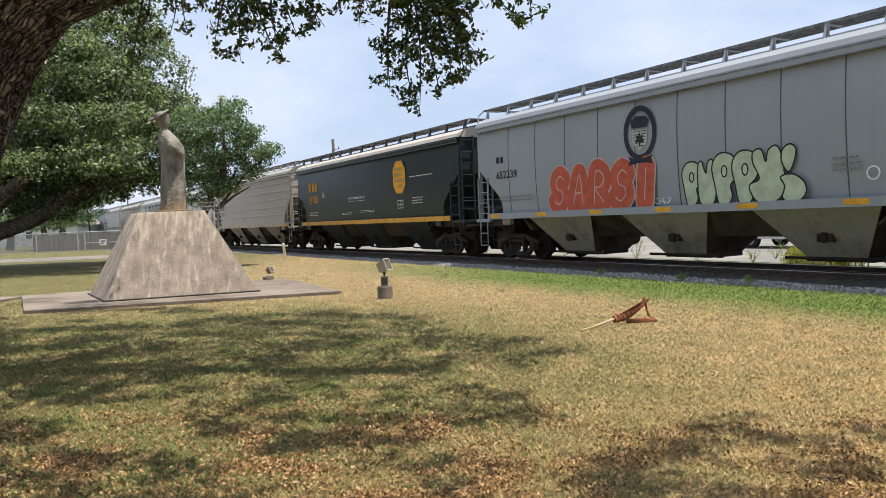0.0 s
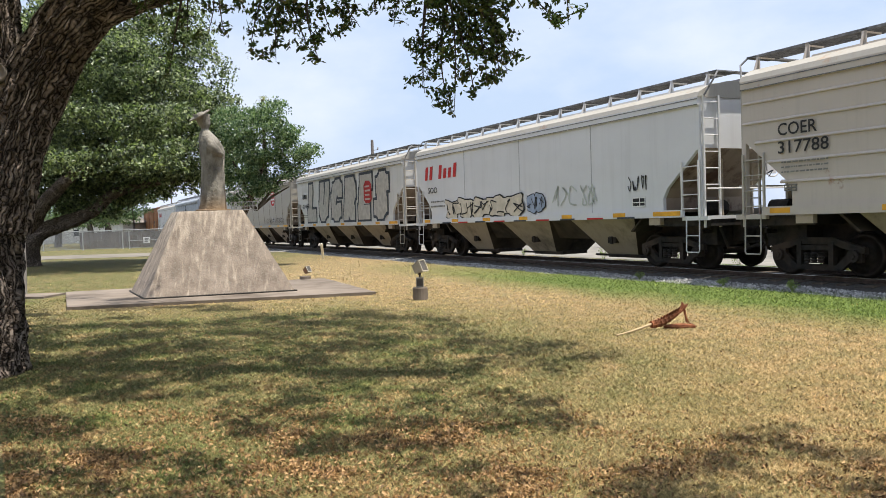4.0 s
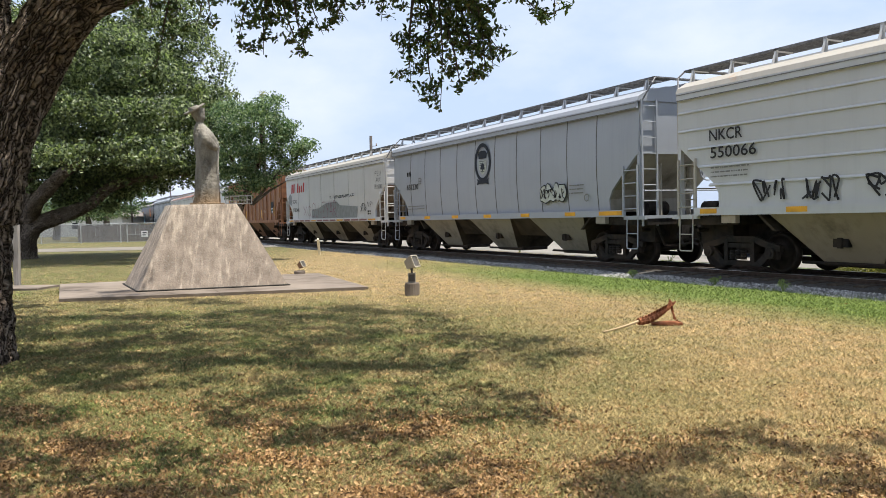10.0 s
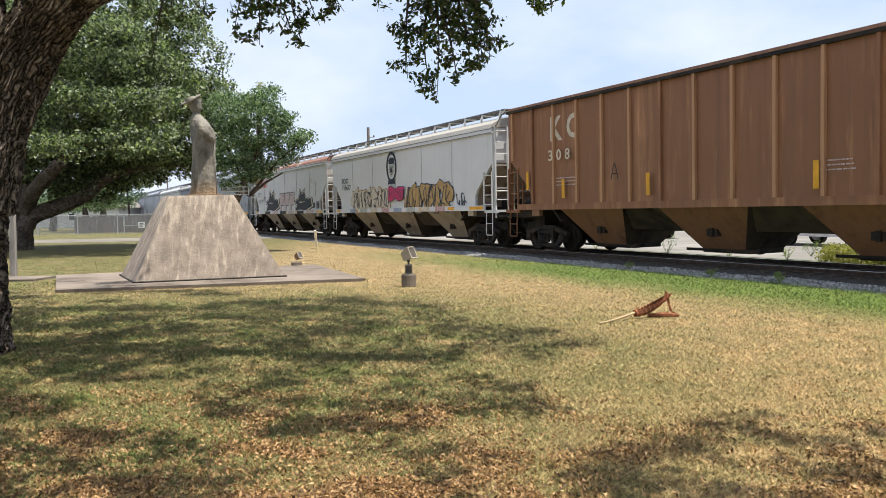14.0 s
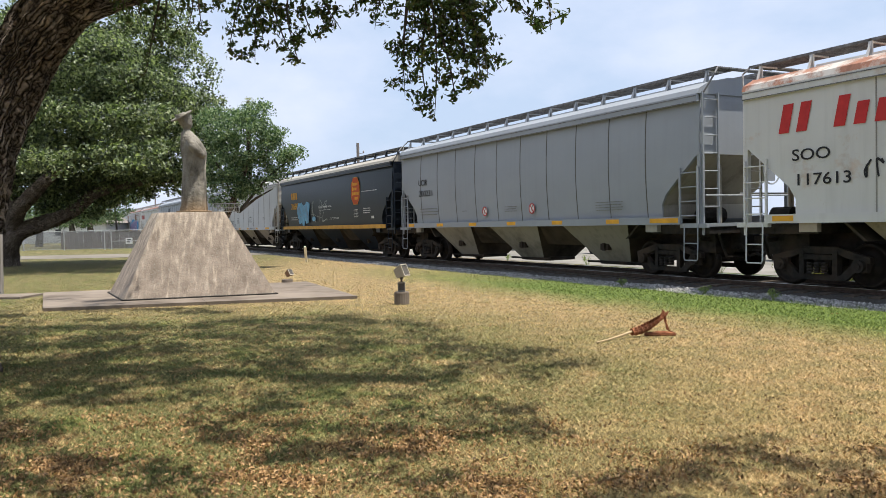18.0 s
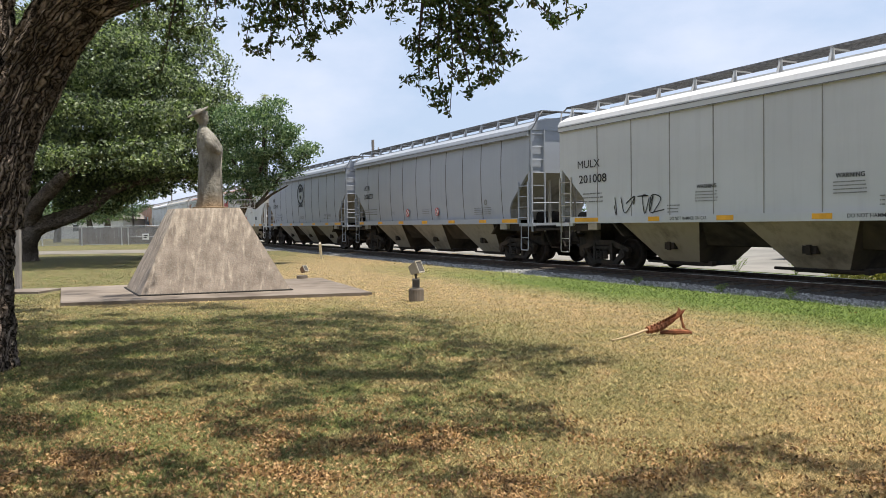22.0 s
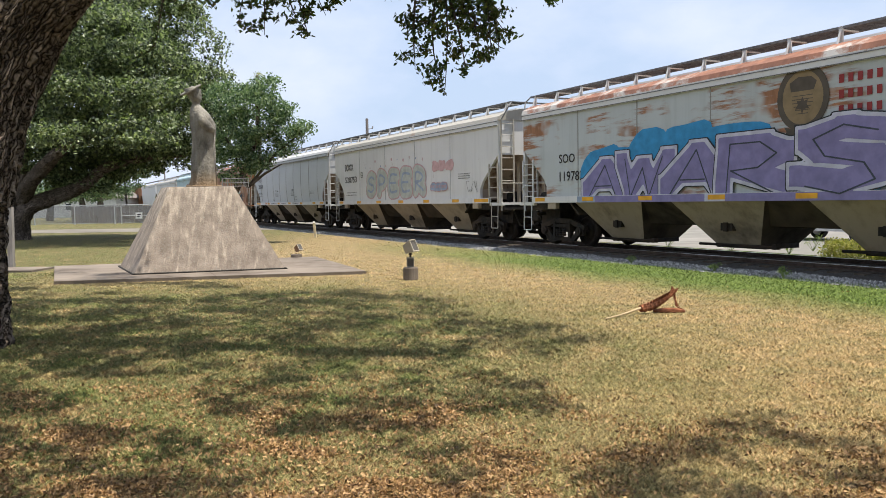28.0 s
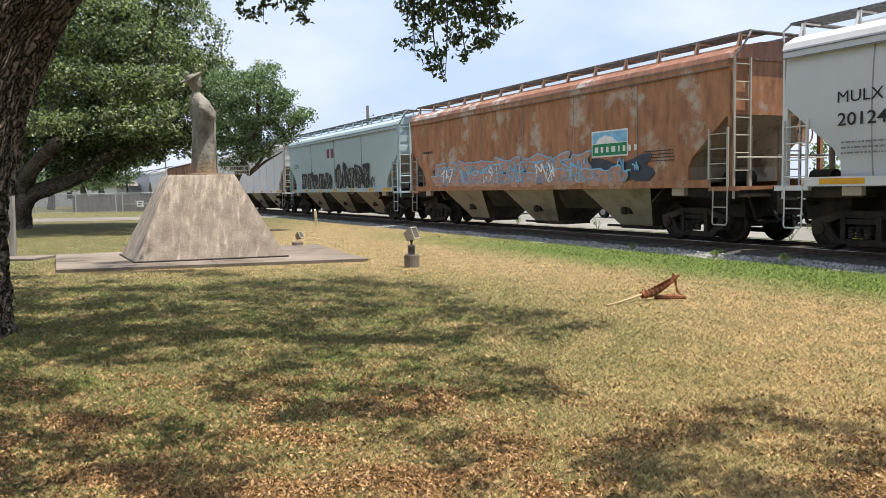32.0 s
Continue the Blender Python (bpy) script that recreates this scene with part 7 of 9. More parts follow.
    holes = [(-6.2, 12.5, 0.8, 0.30), (-3.9, 11.35, 0.7, 0.25), (-2.1, 10.9, 0.6, 0.2), (-4.6, 12.4, 0.6, 0.22), (-1.5, 9.4, 0.35, 0.16), (-2.35, 8.3, 0.40, 0.26), (-0.95, 7.65, 0.32, 0.16), (0.22, 7.85, 0.42, 0.28), (-3.1, 8.1, 0.35, 0.2),
             (-5.5, 10.6, 0.7, 0.25), (-0.85, 6.85, 0.22, 0.13), (-4.3, 9.6, 0.4, 0.2), (1.3, 4.55, 0.16, 0.1), (2.6, 4.9, 0.2, 0.12), (1.9, 4.3, 0.16, 0.1), (-2.2, 4.9, 0.3, 0.1), (-3.1, 5.4, 0.25, 0.12), (-2.6, 4.35, 0.2, 0.1), (3.2, 4.4, 0.2, 0.1)]

    def inside(x, y):
        for poly in shade:
            hit = False
            for i in range(len(poly)):
                (x1, y1), (x2, y2) = poly[i], poly[i - 1]
                if (y1 > y) != (y2 > y) and x < (x2 - x1) * (y - y1) / (y2 - y1) + x1:
                    hit = not hit
            if hit:
                return True
        return False

    rr = random.Random(11)
    for _ in range(21000):
        gx, gy = rr.uniform(-14, 6.0), rr.uniform(1.5, 18.4)
        wx, wy = 0.22 * noise.noise(Vector((gx * 1.3, gy * 1.3, 4.0))), 0.22 * noise.noise(Vector((gx * 1.3, gy * 1.3, 14.0)))
        fringe = 14.0 < gy < 18.4 and gx < -2.0 - (gy - 14.0) * 1.5
        if not inside(gx + wx, gy + wy) and not (fringe and noise.noise(Vector((gx * 0.7, gy * 1.6, 9.0))) > 0.12):
            continue
        if any(((gx + 1.6 * wx - hx) / rx) ** 2 + ((gy + wy - hy) / ry) ** 2 < 1 for hx, hy, rx, ry in holes):
            continue
        fleck = 0.8 * noise.noise(Vector((gx * 1.2, gy * 2.2, 3.0))) + 0.8 * noise.noise(Vector((gx * 2.9, gy * 4.4, 8.0)))
        if fleck > 0.05 and rr.random() < 0.96:
            continue
        if (gx > -1.9 or gy > 6.6) and gx > -3.4 and rr.random() < (0.24 if gx < -1.4 else 0.42 if gx < 1.9 and gy > 5.6 else 0.25):
            continue
        if gy > 8.5 and rr.random() < 0.08:
            continue
        z = max(4.7, 1.75 + 0.31 * gy) + rr.random() ** 1.5 * 2.0
        x, y = gx + SUN.x / SUN.z * z, gy + SUN.y / SUN.z * z
        if z < 1.75 + 0.31 * y:
            z = 1.8 + 0.31 * y
        k = 0.62 if gy < 8 else 1.0
        cr.clump((x, y, z), (0.34 * k, 0.34 * k, 0.22), 14 if gy < 8 else 17, 0.13)
    tagged(part("crown", cr.mesh("crown", LEAF_NEAR, 0.55, 0.8), None, t), kind="stuff")


def lobed_crown(seed, lobes, density, size):
    """Leaf clumps over the outside of several lobes, with holes between them."""
    lv = Leaves(seed)
    rr = random.Random(seed)
    for c, r in lobes:
        area = (r[0] * r[1] + r[1] * r[2] + r[0] * r[2]) * 4.2
        for _ in range(int(area * density)):
            d = Vector((rr.gauss(0, 1), rr.gauss(0, 1), rr.gauss(0, 1))).normalized()
            u = rr.uniform(0.74, 1.06)
            p = (c[0] + d.x * r[0] * u, c[1] + d.y * r[1] * u, c[2] + d.z * r[2] * u)
            if noise.noise(Vector(p) * 0.9) > 0.30 or rr.random() < 0.62:
                continue
            k = rr.uniform(0.6, 1.35)
            lv.clump(p, (size * 3.0 * k, size * 3.0 * k, size * 1.5 * k), int(40 * k * k) + 5, size * 0.92)
    return lv


def far_trees():
    t = thing("spreading_oak_tree", "broad live oak with low spreading limbs and dense crown", "tree")
    bark_limb("trunk", t, [(-22.15, 38.5, -0.1), (-22.1, 38.5, 0.4), (-22.0, 38.4, 1.2), (-21.9, 38.4, 2.4)], [0.66, 0.50, 0.46, 0.55], 40, 0.12, 0.05)
    for pts, rad in [([(-22.0, 38.3, 0.8), (-21.35, 38.1, 1.6), (-20.35, 38.0, 1.98), (-19.35, 37.9, 2.28), (-18.3, 37.9, 2.75), (-17.3, 38.0, 3.5), (-15.6, 38.2, 3.9), (-13.6, 38.4, 4.0)], [0.42, 0.40, 0.36, 0.33, 0.28, 0.22, 0.15, 0.06]),
                     ([(-21.6, 38.3, 1.9), (-21.0, 37.4, 2.5), (-19.9, 36.6, 3.3), (-18.9, 36.2, 4.0), (-17.8, 36.3, 4.9), (-16.8, 37.6, 7.0)], [0.40, 0.34, 0.30, 0.27, 0.2, 0.1]),
                     ([(-21.8, 38.4, 2.2), (-22.0, 38.8, 4.5), (-21.6, 39.0, 7.5)], [0.48, 0.36, 0.2]),
                     ([(-21.9, 38.5, 2.0), (-23.5, 38.8, 3.6), (-26.0, 39.0, 4.8)], [0.4, 0.3, 0.15])]:
        bark_limb("limb", t, pts, rad, 30, 0.14, 0.04)
    lobes = [((-17.2, 39.2, 7.4), (4.0, 3.6, 3.4)), ((-20.5, 39.5, 8.6), (4.6, 4.0, 4.4)), ((-15.0, 39.0, 9.2), (3.1, 3.0, 3.0)), ((-14.0, 39.0, 5.6), (2.5, 2.3, 2.2)), ((-24.8, 39.2, 7.0), (4.4, 3.8, 3.8)),
             ((-18.2, 38.6, 4.9), (2.9, 2.4, 1.4)), ((-17.6, 39.5, 11.6), (4.2, 3.6, 3.0)), ((-22.0, 38.6, 5.2), (3.0, 2.4, 1.9)), ((-15.6, 38.6, 4.5), (1.9, 1.7, 0.9)),
             ((-18.9, 39.4, 3.6), (2.3, 1.5, 1.1)), ((-16.8, 39.2, 3.9), (2.0, 1.5, 1.0)), ((-20.0, 40.2, 3.4), (1.8, 1.4, 1.2)), ((-13.6, 38.6, 4.8), (1.6, 1.5, 0.9)), ((-17.8, 38.6, 3.1), (1.4, 1.1, 0.7)), ((-12.9, 38.8, 7.2), (1.6, 1.5, 1.4)),
             ((-20.5, 33.5, 9.6), (3.2, 3.0, 1.5)), ((-16.2, 34.0, 8.6), (3.0, 3.0, 1.8)), ((-24.5, 34.0, 8.6), (3.0, 2.8, 1.6)), ((-14.0, 35.0, 7.4), (2.0, 2.4, 1.3)),
             ((-17.75, 34.3, 5.3), (1.4, 1.1, 0.8)), ((-15.7, 34.3, 5.6), (1.5, 1.1, 0.8)), ((-16.6, 34.0, 7.2), (1.8, 1.2, 0.9)), ((-14.2, 34.3, 5.1), (1.2, 1.0, 0.7)), ((-14.6, 34.0, 7.9), (1.5, 1.2, 0.9)),
             ((-16.8, 32.6, 8.0), (1.0, 0.9, 0.55)), ((-15.1, 32.6, 8.2), (1.0, 0.9, 0.55)), ((-13.7, 32.8, 7.7), (1.0, 0.9, 0.55)), ((-16.6, 31.4, 6.2), (1.0, 0.9, 0.55)), ((-15.3, 31.6, 6.4), (1.0, 0.9, 0.55)), ((-13.7, 31.6, 6.0), (1.0, 0.9, 0.55)), ((-12.4, 32.2, 6.2), (1.0, 0.9, 0.55)), ((-16.0, 30.4, 4.4), (1.0, 0.9, 0.55)), ((-14.6, 30.6, 4.6), (1.0, 0.9, 0.55)), ((-13.1, 30.6, 4.4), (1.0, 0.9, 0.55)), ((-12.1, 31.2, 4.6), (1.0, 0.9, 0.55))]
    tagged(part("crown", lobed_crown(21, lobes, 7.5, 0.19).mesh("crown", LEAF_FAR, 0.6, 0.5), None, t), kind="stuff")

    t = thing("young_oak_tree", "smaller leafy green tree with a rounded uneven crown", "tree")
    bark_limb("trunk", t, [(-10.3, 32.6, -0.1), (-10.1, 32.5, 1.0), (-9.3, 32.3, 2.4), (-8.5, 32.2, 4.2), (-8.4, 32.1, 5.8)], [0.2, 0.16, 0.14, 0.09, 0.03], 14, 0.15, 0.02)
    for b in [(-6.4, 32.0, 4.6), (-10.0, 32.2, 4.8), (-7.4, 32.0, 3.2), (-9.8, 32.4, 3.0)]:
        part("limb", Shape().tube([(-8.9, 32.3, 2.3), (-8.9 + (b[0] + 8.9) * 0.5, 32.2, 2.3 + (b[2] - 2.3) * 0.6), b], [0.07, 0.05, 0.02], 6), BARK_PLAIN, t)
    lobes = [((-8.45, 32.0, 5.35), (1.25, 1.2, 1.05)), ((-7.25, 32.0, 4.55), (0.85, 0.8, 0.6)), ((-6.6, 32.0, 4.5), (0.42, 0.5, 0.32)), ((-9.35, 32.1, 4.4), (1.1, 1.0, 1.2)), ((-8.15, 32.0, 3.95), (1.15, 1.0, 0.6)), ((-9.6, 32.1, 5.8), (0.75, 0.8, 0.9)),
             ((-8.05, 32.0, 6.25), (0.85, 0.8, 0.42)), ((-9.4, 32.2, 3.2), (0.9, 0.9, 0.7)), ((-8.6, 32.1, 3.3), (0.6, 0.6, 0.4)), ((-7.6, 32.0, 5.5), (0.7, 0.7, 0.5)), ((-7.5, 32.0, 3.75), (0.45, 0.5, 0.35))]
    tagged(part("crown", lobed_crown(31, lobes, 18.0, 0.125).mesh("crown", LEAF_LIGHT, 0.6, 0.4), None, t), kind="stuff")

    t = thing("palm_tree", "tall palm with a small yellow-green crown", "tree")
    part("trunk", Shape().tube([(-18.2, 70.0, -0.1), (-18.2, 70.0, 6.0), (-18.2, 70.0, 12.9)], [0.22, 0.18, 0.14], 10), BARK_PLAIN, t)
    fr = Leaves(41)
    pm = leaf_mat("palm_frond", [(0.16, 0.20, 0.04), (0.24, 0.26, 0.06), (0.30, 0.27, 0.09)], 0.3, 0.3)
    rng = random.Random(4)
    for k in range(13):
        a = rng.uniform(0, 6.28)
        e = rng.uniform(-0.5, 0.9)
        d = Vector((math.cos(a) * math.cos(e), math.sin(a) * math.cos(e), math.sin(e)))
        sh = Shape().tube([(-18.2, 70.0, 12.85), (Vector((-18.2, 70.0, 12.9)) + d * 0.5)[:], (Vector((-18.2, 70.0, 12.9)) + d * 0.9 + Vector((0, 0, -0.6)))[:]], 0.012, 4)
        p = Vector((-18.2, 70.0, 12.9))
        side = d.cross(Vector((0, 0, 1))).normalized()
        for j in range(9):
            q = p + d * (0.09 * j + 0.12) + Vector((0, 0, -0.012 * j * j))
            w = 0.26 * math.sin(math.pi * (j + 1) / 10)
            sh.add([q[:], (q + side * w + d * 0.14)[:], (q + d * 0.03)[:]], [(0, 1, 2)])
            sh.add([q[:], (q - side * w + d * 0.14)[:], (q + d * 0.03)[:]], [(0, 2, 1)])
        part("frond", sh, pm, t)

    # trees beyond the fence and beyond the street
    specs = [(-39.4, 80.0, 5.0, 2.6, 51), (-38.7, 82.5, 5.5, 3.0, 52), (-47.0, 88.0, 6.0, 3.4, 53), (-56.0, 92.0, 7.5, 4.5, 54), (-66.0, 90.0, 8.0, 5.0, 55)]
    for x, y, h, r, sd in specs:
        t = thing("park_tree", "leafy park tree beyond the chain-link fence", "tree", "trees beyond the fence")
        part("trunk", Shape().tube([(x, y, -0.1), (x + 0.2, y, h * 0.3), (x, y, h * 0.6)], [0.45, 0.34, 0.16], 9), BARK_PLAIN, t)
        tagged(part("crown", lobed_crown(sd, [((x, y, h * 0.72), (r, r, r * 0.6)), ((x + r * 0.5, y, h * 0.62), (r * 0.6, r * 0.6, r * 0.45)), ((x - r * 0.5, y, h * 0.8), (r * 0.6, r * 0.6, r * 0.5))], 2.0, 0.26).mesh("crown", LEAF_LIGHT, 0.6, 0.4), None, t), kind="stuff")
    t = thing("small_light_tree", "small light-green leafy tree behind the fence boards", "tree")
    part("trunk", Shape().tube([(-32.6, 75.0, -0.1), (-32.5, 75.0, 1.9), (-32.6, 75.0, 4.2)], [0.14, 0.10, 0.05], 8), BARK_PLAIN, t)
    tagged(part("crown", lobed_crown(58, [((-32.6, 75.0, 4.6), (2.1, 1.8, 1.8)), ((-31.3, 75.0, 5.4), (1.2, 1.2, 1.4)), ((-33.8, 75.0, 3.7), (1.2, 1.2, 1.0))], 4.0, 0.24).mesh("crown", LEAF_LIGHT, 0.5, 0.4), None, t), kind="stuff")
    for s, n, h, r, sd in [(30, 42, 4.6, 2.6, 61), (14, 46, 5.0, 3.0, 62), (-4, 40, 4.4, 2.8, 63), (52, 40, 4.0, 2.4, 64), (80, 44, 4.6, 3.0, 65), (112, 42, 5.0, 3.2, 66)]:
        p = at_track(s, n)
        t = thing("street_tree", "green tree across the street", "tree", "trees across the street")
        part("trunk", Shape().tube([(p.x, p.y, -0.1), (p.x, p.y, h * 0.6)], [0.25, 0.14], 8), BARK_PLAIN, t)
        tagged(part("crown", lobed_crown(sd, [((p.x, p.y, h * 0.66), (r, r, h * 0.34))], 2.2, 0.26).mesh("crown", LEAF_LIGHT, 0.6, 0.4), None, t), kind="stuff")


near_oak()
far_trees()


# ---- the monument ----
def streaked_concrete():
    m, nt, b = mat("streaked_concrete", 0.92, 0, 0.2)
    base = ramp(nt, noise_of(nt, 3.2, 8, (1, 1, 1), 0.7), [(0.32, (0.205, 0.166, 0.134)), (0.52, (0.30, 0.245, 0.198)), (0.70, (0.38, 0.315, 0.257))])
    # pale tone for rain streaks and for sunlit streaks painted on the faces
    pale = ramp(nt, noise_of(nt, 9, 5), [(0.3, (0.46, 0.38, 0.30)), (0.7, (0.60, 0.505, 0.405))])
    tc = nt.nodes.new("ShaderNodeTexCoord")
    sp = nt.nodes.new("ShaderNodeSeparateXYZ")
    nt.links.new(tc.outputs["Object"], sp.inputs[0])
    rise = ramp_range(nt, sp.outputs[2], 1.15, 2.05)
    lift = nt.nodes.new("ShaderNodeMath")
    lift.operation = "MULTIPLY_ADD"
    lift.inputs[1].default_value = 0.15
    nt.links.new(rise, lift.inputs[0])
    nt.links.new(noise_of(nt, 2.6, 8, (4.0, 2.2, 0.055), 0.62, offset=(2.7, 0.4, 0)), lift.inputs[2])
    # pale runs, more of them towards the top, with sunlight painted in
    runs = ramp(nt, lift.outputs[0], [(0.53, (0, 0, 0)), (0.70, (0.85, 0.85, 0.85))])
    col = mixed(nt, runs, base, pale)
    soot = ramp(nt, noise_of(nt, 2.2, 8, (3.2, 2.0, 0.10), 0.62, offset=(8.1, 1.4, 0)), [(0.48, (0, 0, 0)), (0.72, (0.7, 0.7, 0.7))])
    col = mixed(nt, soot, col, (0.16, 0.128, 0.104))
    crust = ramp(nt, noise_of(nt, 22, 5), [(0.55, (0, 0, 0)), (0.68, (0.6, 0.6, 0.6))])
    col = mixed(nt, crust, col, (0.30, 0.28, 0.24))
    nt.links.new(col, b.inputs["Base Color"])
    bump(nt, b, noise_of(nt, 28, 6), 0.5, 0.02)
    return m


def build_monument():
    stone = streaked_concrete()
    slab = thing("concrete_slab", "weathered flat concrete slab under the pedestal", "slab", kind="structure")
    fl, fr, br, bl = Vector((-8.50, 16.02, 0)), Vector((-2.2, 17.5, 0)), Vector((-4.3, 22.5, 0)), Vector((-10.7, 20.2, 0))

    def at(u, v):
        return (fl + (fr - fl) * u) * (1 - v) + (bl + (br - bl) * u) * v

    for i in range(2):
        for j in range(2):
            q = [at(i * 0.5, j * 0.5), at(i * 0.5 + 0.4985, j * 0.5), at(i * 0.5 + 0.4985, j * 0.5 + 0.4985), at(i * 0.5, j * 0.5 + 0.4985)]
            part("paving_slab", Shape().slab([p[:2] for p in q], -0.02, 0.07), CONCRETE, slab)
    path = [(-60, 19.7), (-10.72, 19.15), (-10.72, 20.25), (-60, 21.0)]
    tagged(part("pavement", Shape().slab(path, -0.02, 0.05), CONCRETE), "narrow concrete footpath to the monument", "footpath", kind="structure")
    ped = thing("pedestal", "weathered concrete pedestal with sloping sides, rain streaks and painted sunlit streaks", "pedestal")
    a, b, d = Vector((-7.38, 17.31, 0.08)), Vector((-4.21, 18.34, 0.08)), Vector((-8.75, 19.68, 0.08))
    e = b + (d - a)
    base = [a, b, e, d]
    mid = (a + b + e + d) / 4
    n = 18
    sh = Shape()
    rings = []
    for k in range(n + 1):
        u = k / n
        f = 1.0 - 0.558 * u
        ring_ = []
        for i in range(4):
            p, q = mid + (base[i] - mid) * f, mid + (base[(i + 1) % 4] - mid) * f
            for j in range(14):
                v = j / 14
                w = p.lerp(q, v)
                edge = min(v, 1 - v)
                chip = 0.012 * noise.noise(Vector((w.x * 3, w.y * 3, u * 8))) - (0.018 if edge < 0.01 else 0)
                w = w + (w - mid).normalized() * chip
                ring_.append((w.x, w.y, 0.08 + 1.95 * u))
        rings.append(ring_)
    m = 56
    sh.add([p for r in rings for p in r], [(k * m + i, k * m + (i + 1) % m, (k + 1) * m + (i + 1) % m, (k + 1) * m + i) for k in range(n) for i in range(m)])
    part("pedestal_block", sh, stone, ped)
    cap = Shape().add([p for p in rings[-1]], [tuple(range(m))])
    part("pedestal_top", cap, CONCRETE, ped, "flat pale top")
    foot = Shape()
    for i in range(4):
        p, q = mid + (base[i] - mid) * 1.012, mid + (base[(i + 1) % 4] - mid) * 1.012
        foot.tube([(p.x, p.y, 0.085), (q.x, q.y, 0.085)], 0.02, 6)
    part("base_joint", foot, plain("dark_joint", (0.05, 0.045, 0.04), 0.95), ped, "dark cracked joint at the foot")
    part("conduit", Shape().tube([(-6.72, 17.62, 0.1), (-6.69, 17.78, 0.45)], 0.022, 6), plain("conduit_grime", (0.06, 0.055, 0.05), 0.9), ped)
    return mid


MID = build_monument()


def build_statue():
    """A robed standing figure in a broad hat, with a staff."""
    px = 0.01357
    cx, cy, z0 = -6.33, MID.y + 0.05, 2.03
    sh = Shape()
    sil = [(303, 329, 375, 3.4), (296, 329.5, 374, 3.8), (285, 331, 373, 3.6), (270, 332, 373.5, 3.0), (256, 333, 374, 2.0), (244, 334, 373.5, 1.2), (230, 334.5, 374, 1.0), (216, 335, 376, 1.0), (205, 334, 377.5, 0.4), (196, 333, 377.5, 0.4), (189, 332.5, 375.5, 0.3),
           (182, 332, 371.5, 0.2), (174, 332, 366.5, 0.1), (167, 332.5, 360.5, 0), (161, 334, 354.5, 0), (156.5, 337, 350.5, 0), (154, 337.5, 350, 0), (151.5, 336, 351.5, 0.2), (148.5, 333.5, 353, 0.3), (145, 331.5, 354.2, 0.4), (140, 329, 353.6, 0.5), (135, 326, 353.2, 0.5), (129, 323, 353, 0.3)]
    rows = [(y, (l + r) / 2, (r - l) / 2, f) for y, l, r, f in sil]
    seg = 36
    ring_pts = []
    for y, c, r, fold in rows:
        for k in range(seg):
            a = 2 * math.pi * k / seg
            rr = (r + fold * 0.6 * math.sin(7 * a + y * 0.11) + fold * 0.35 * math.sin(13 * a)) * px
            x = cx + (c - 352) * px + rr * math.cos(a)
            yy = cy + rr * 0.78 * math.sin(a)
            ring_pts.append((x, yy, z0 + (303 - y) * px))
    m = len(rows)
    sh.add(ring_pts, [(i * seg + k, i * seg + (k + 1) % seg, (i + 1) * seg + (k + 1) % seg, (i + 1) * seg + k) for i in range(m - 1) for k in range(seg)] + [tuple(range((m - 1) * seg, m * seg))])
    # hat: a tilted brim and a low crown
    hat = Shape().lathe([(0.0, -0.02), (0.20, -0.012), (0.275, 0.010), (0.282, 0.035), (0.20, 0.03), (0.135, 0.018), (0.13, 0.05), (0.10, 0.078), (0.04, 0.09), (0.0, 0.09)], 28)
    turn = pose(cx + (335.5 - 352) * px, cy, z0 + (303 - 132) * px, 20, -25, 0)
    sh.add([(turn @ Vector(p))[:] for p in hat.v], hat.f)
    # sleeve, hand and plinth
    sh.tube([(cx + 0.00, cy - 0.20, z0 + 1.80), (cx + 0.12, cy - 0.24, z0 + 1.55), (cx + 0.25, cy - 0.18, z0 + 1.40), (cx + 0.33, cy - 0.10, z0 + 1.34)], [0.09, 0.12, 0.10, 0.06], 12)
    sh.tube([(cx + 0.345, cy - 0.08, z0 + 0.02), (cx + 0.33, cy - 0.08, z0 + 1.25)], 0.014, 6)
    sh.slab([(cx - 0.33, cy - 0.28), (cx + 0.34, cy - 0.28), (cx + 0.36, cy + 0.28), (cx - 0.33, cy + 0.28)], z0, z0 + 0.045)
    m2, nt, b = mat("statue_stone", 0.9, 0, 0.2)
    col = ramp(nt, noise_of(nt, 3.5, 7, (1, 1, 0.5), 0.65), [(0.32, (0.11, 0.10, 0.085)), (0.5, (0.225, 0.207, 0.175)), (0.68, (0.34, 0.315, 0.27))])
    tc = nt.nodes.new("ShaderNodeTexCoord")
    sp = nt.nodes.new("ShaderNodeSeparateXYZ")
    nt.links.new(tc.outputs["Object"], sp.inputs[0])
    low = ramp_range(nt, sp.outputs[2], 2.46, 2.06)
    col = mixed(nt, low, col, (0.29, 0.205, 0.125))
    nt.links.new(col, b.inputs["Base Color"])
    bump(nt, b, noise_of(nt, 12, 7), 0.8, 0.05)
    tagged(part("statue", sh, m2, None, smooth=True), "grey stone statue of a robed figure in a broad hat", "statue")
    cage = thing("wire_cage", "low grey wire cage on top of the pedestal", "cage")
    w = plain("grey_wire", (0.30, 0.30, 0.29), 0.6, 0.3)
    x0, x1, y0, y1, za, zb = cx + 0.42, cx + 0.95, cy + 0.15, cy + 0.55, 2.03, 2.24
    for x in (x0, x1):
        for y in (y0, y1):
            part("post", Shape().tube([(x, y, za), (x, y, zb)], 0.012, 6), w, cage)
    net = Shape()
    for z in (za + 0.02, (za + zb) / 2, zb):
        net.tube([(x0, y0, z), (x1, y0, z), (x1, y1, z), (x0, y1, z), (x0, y0, z)], 0.006, 4, False)
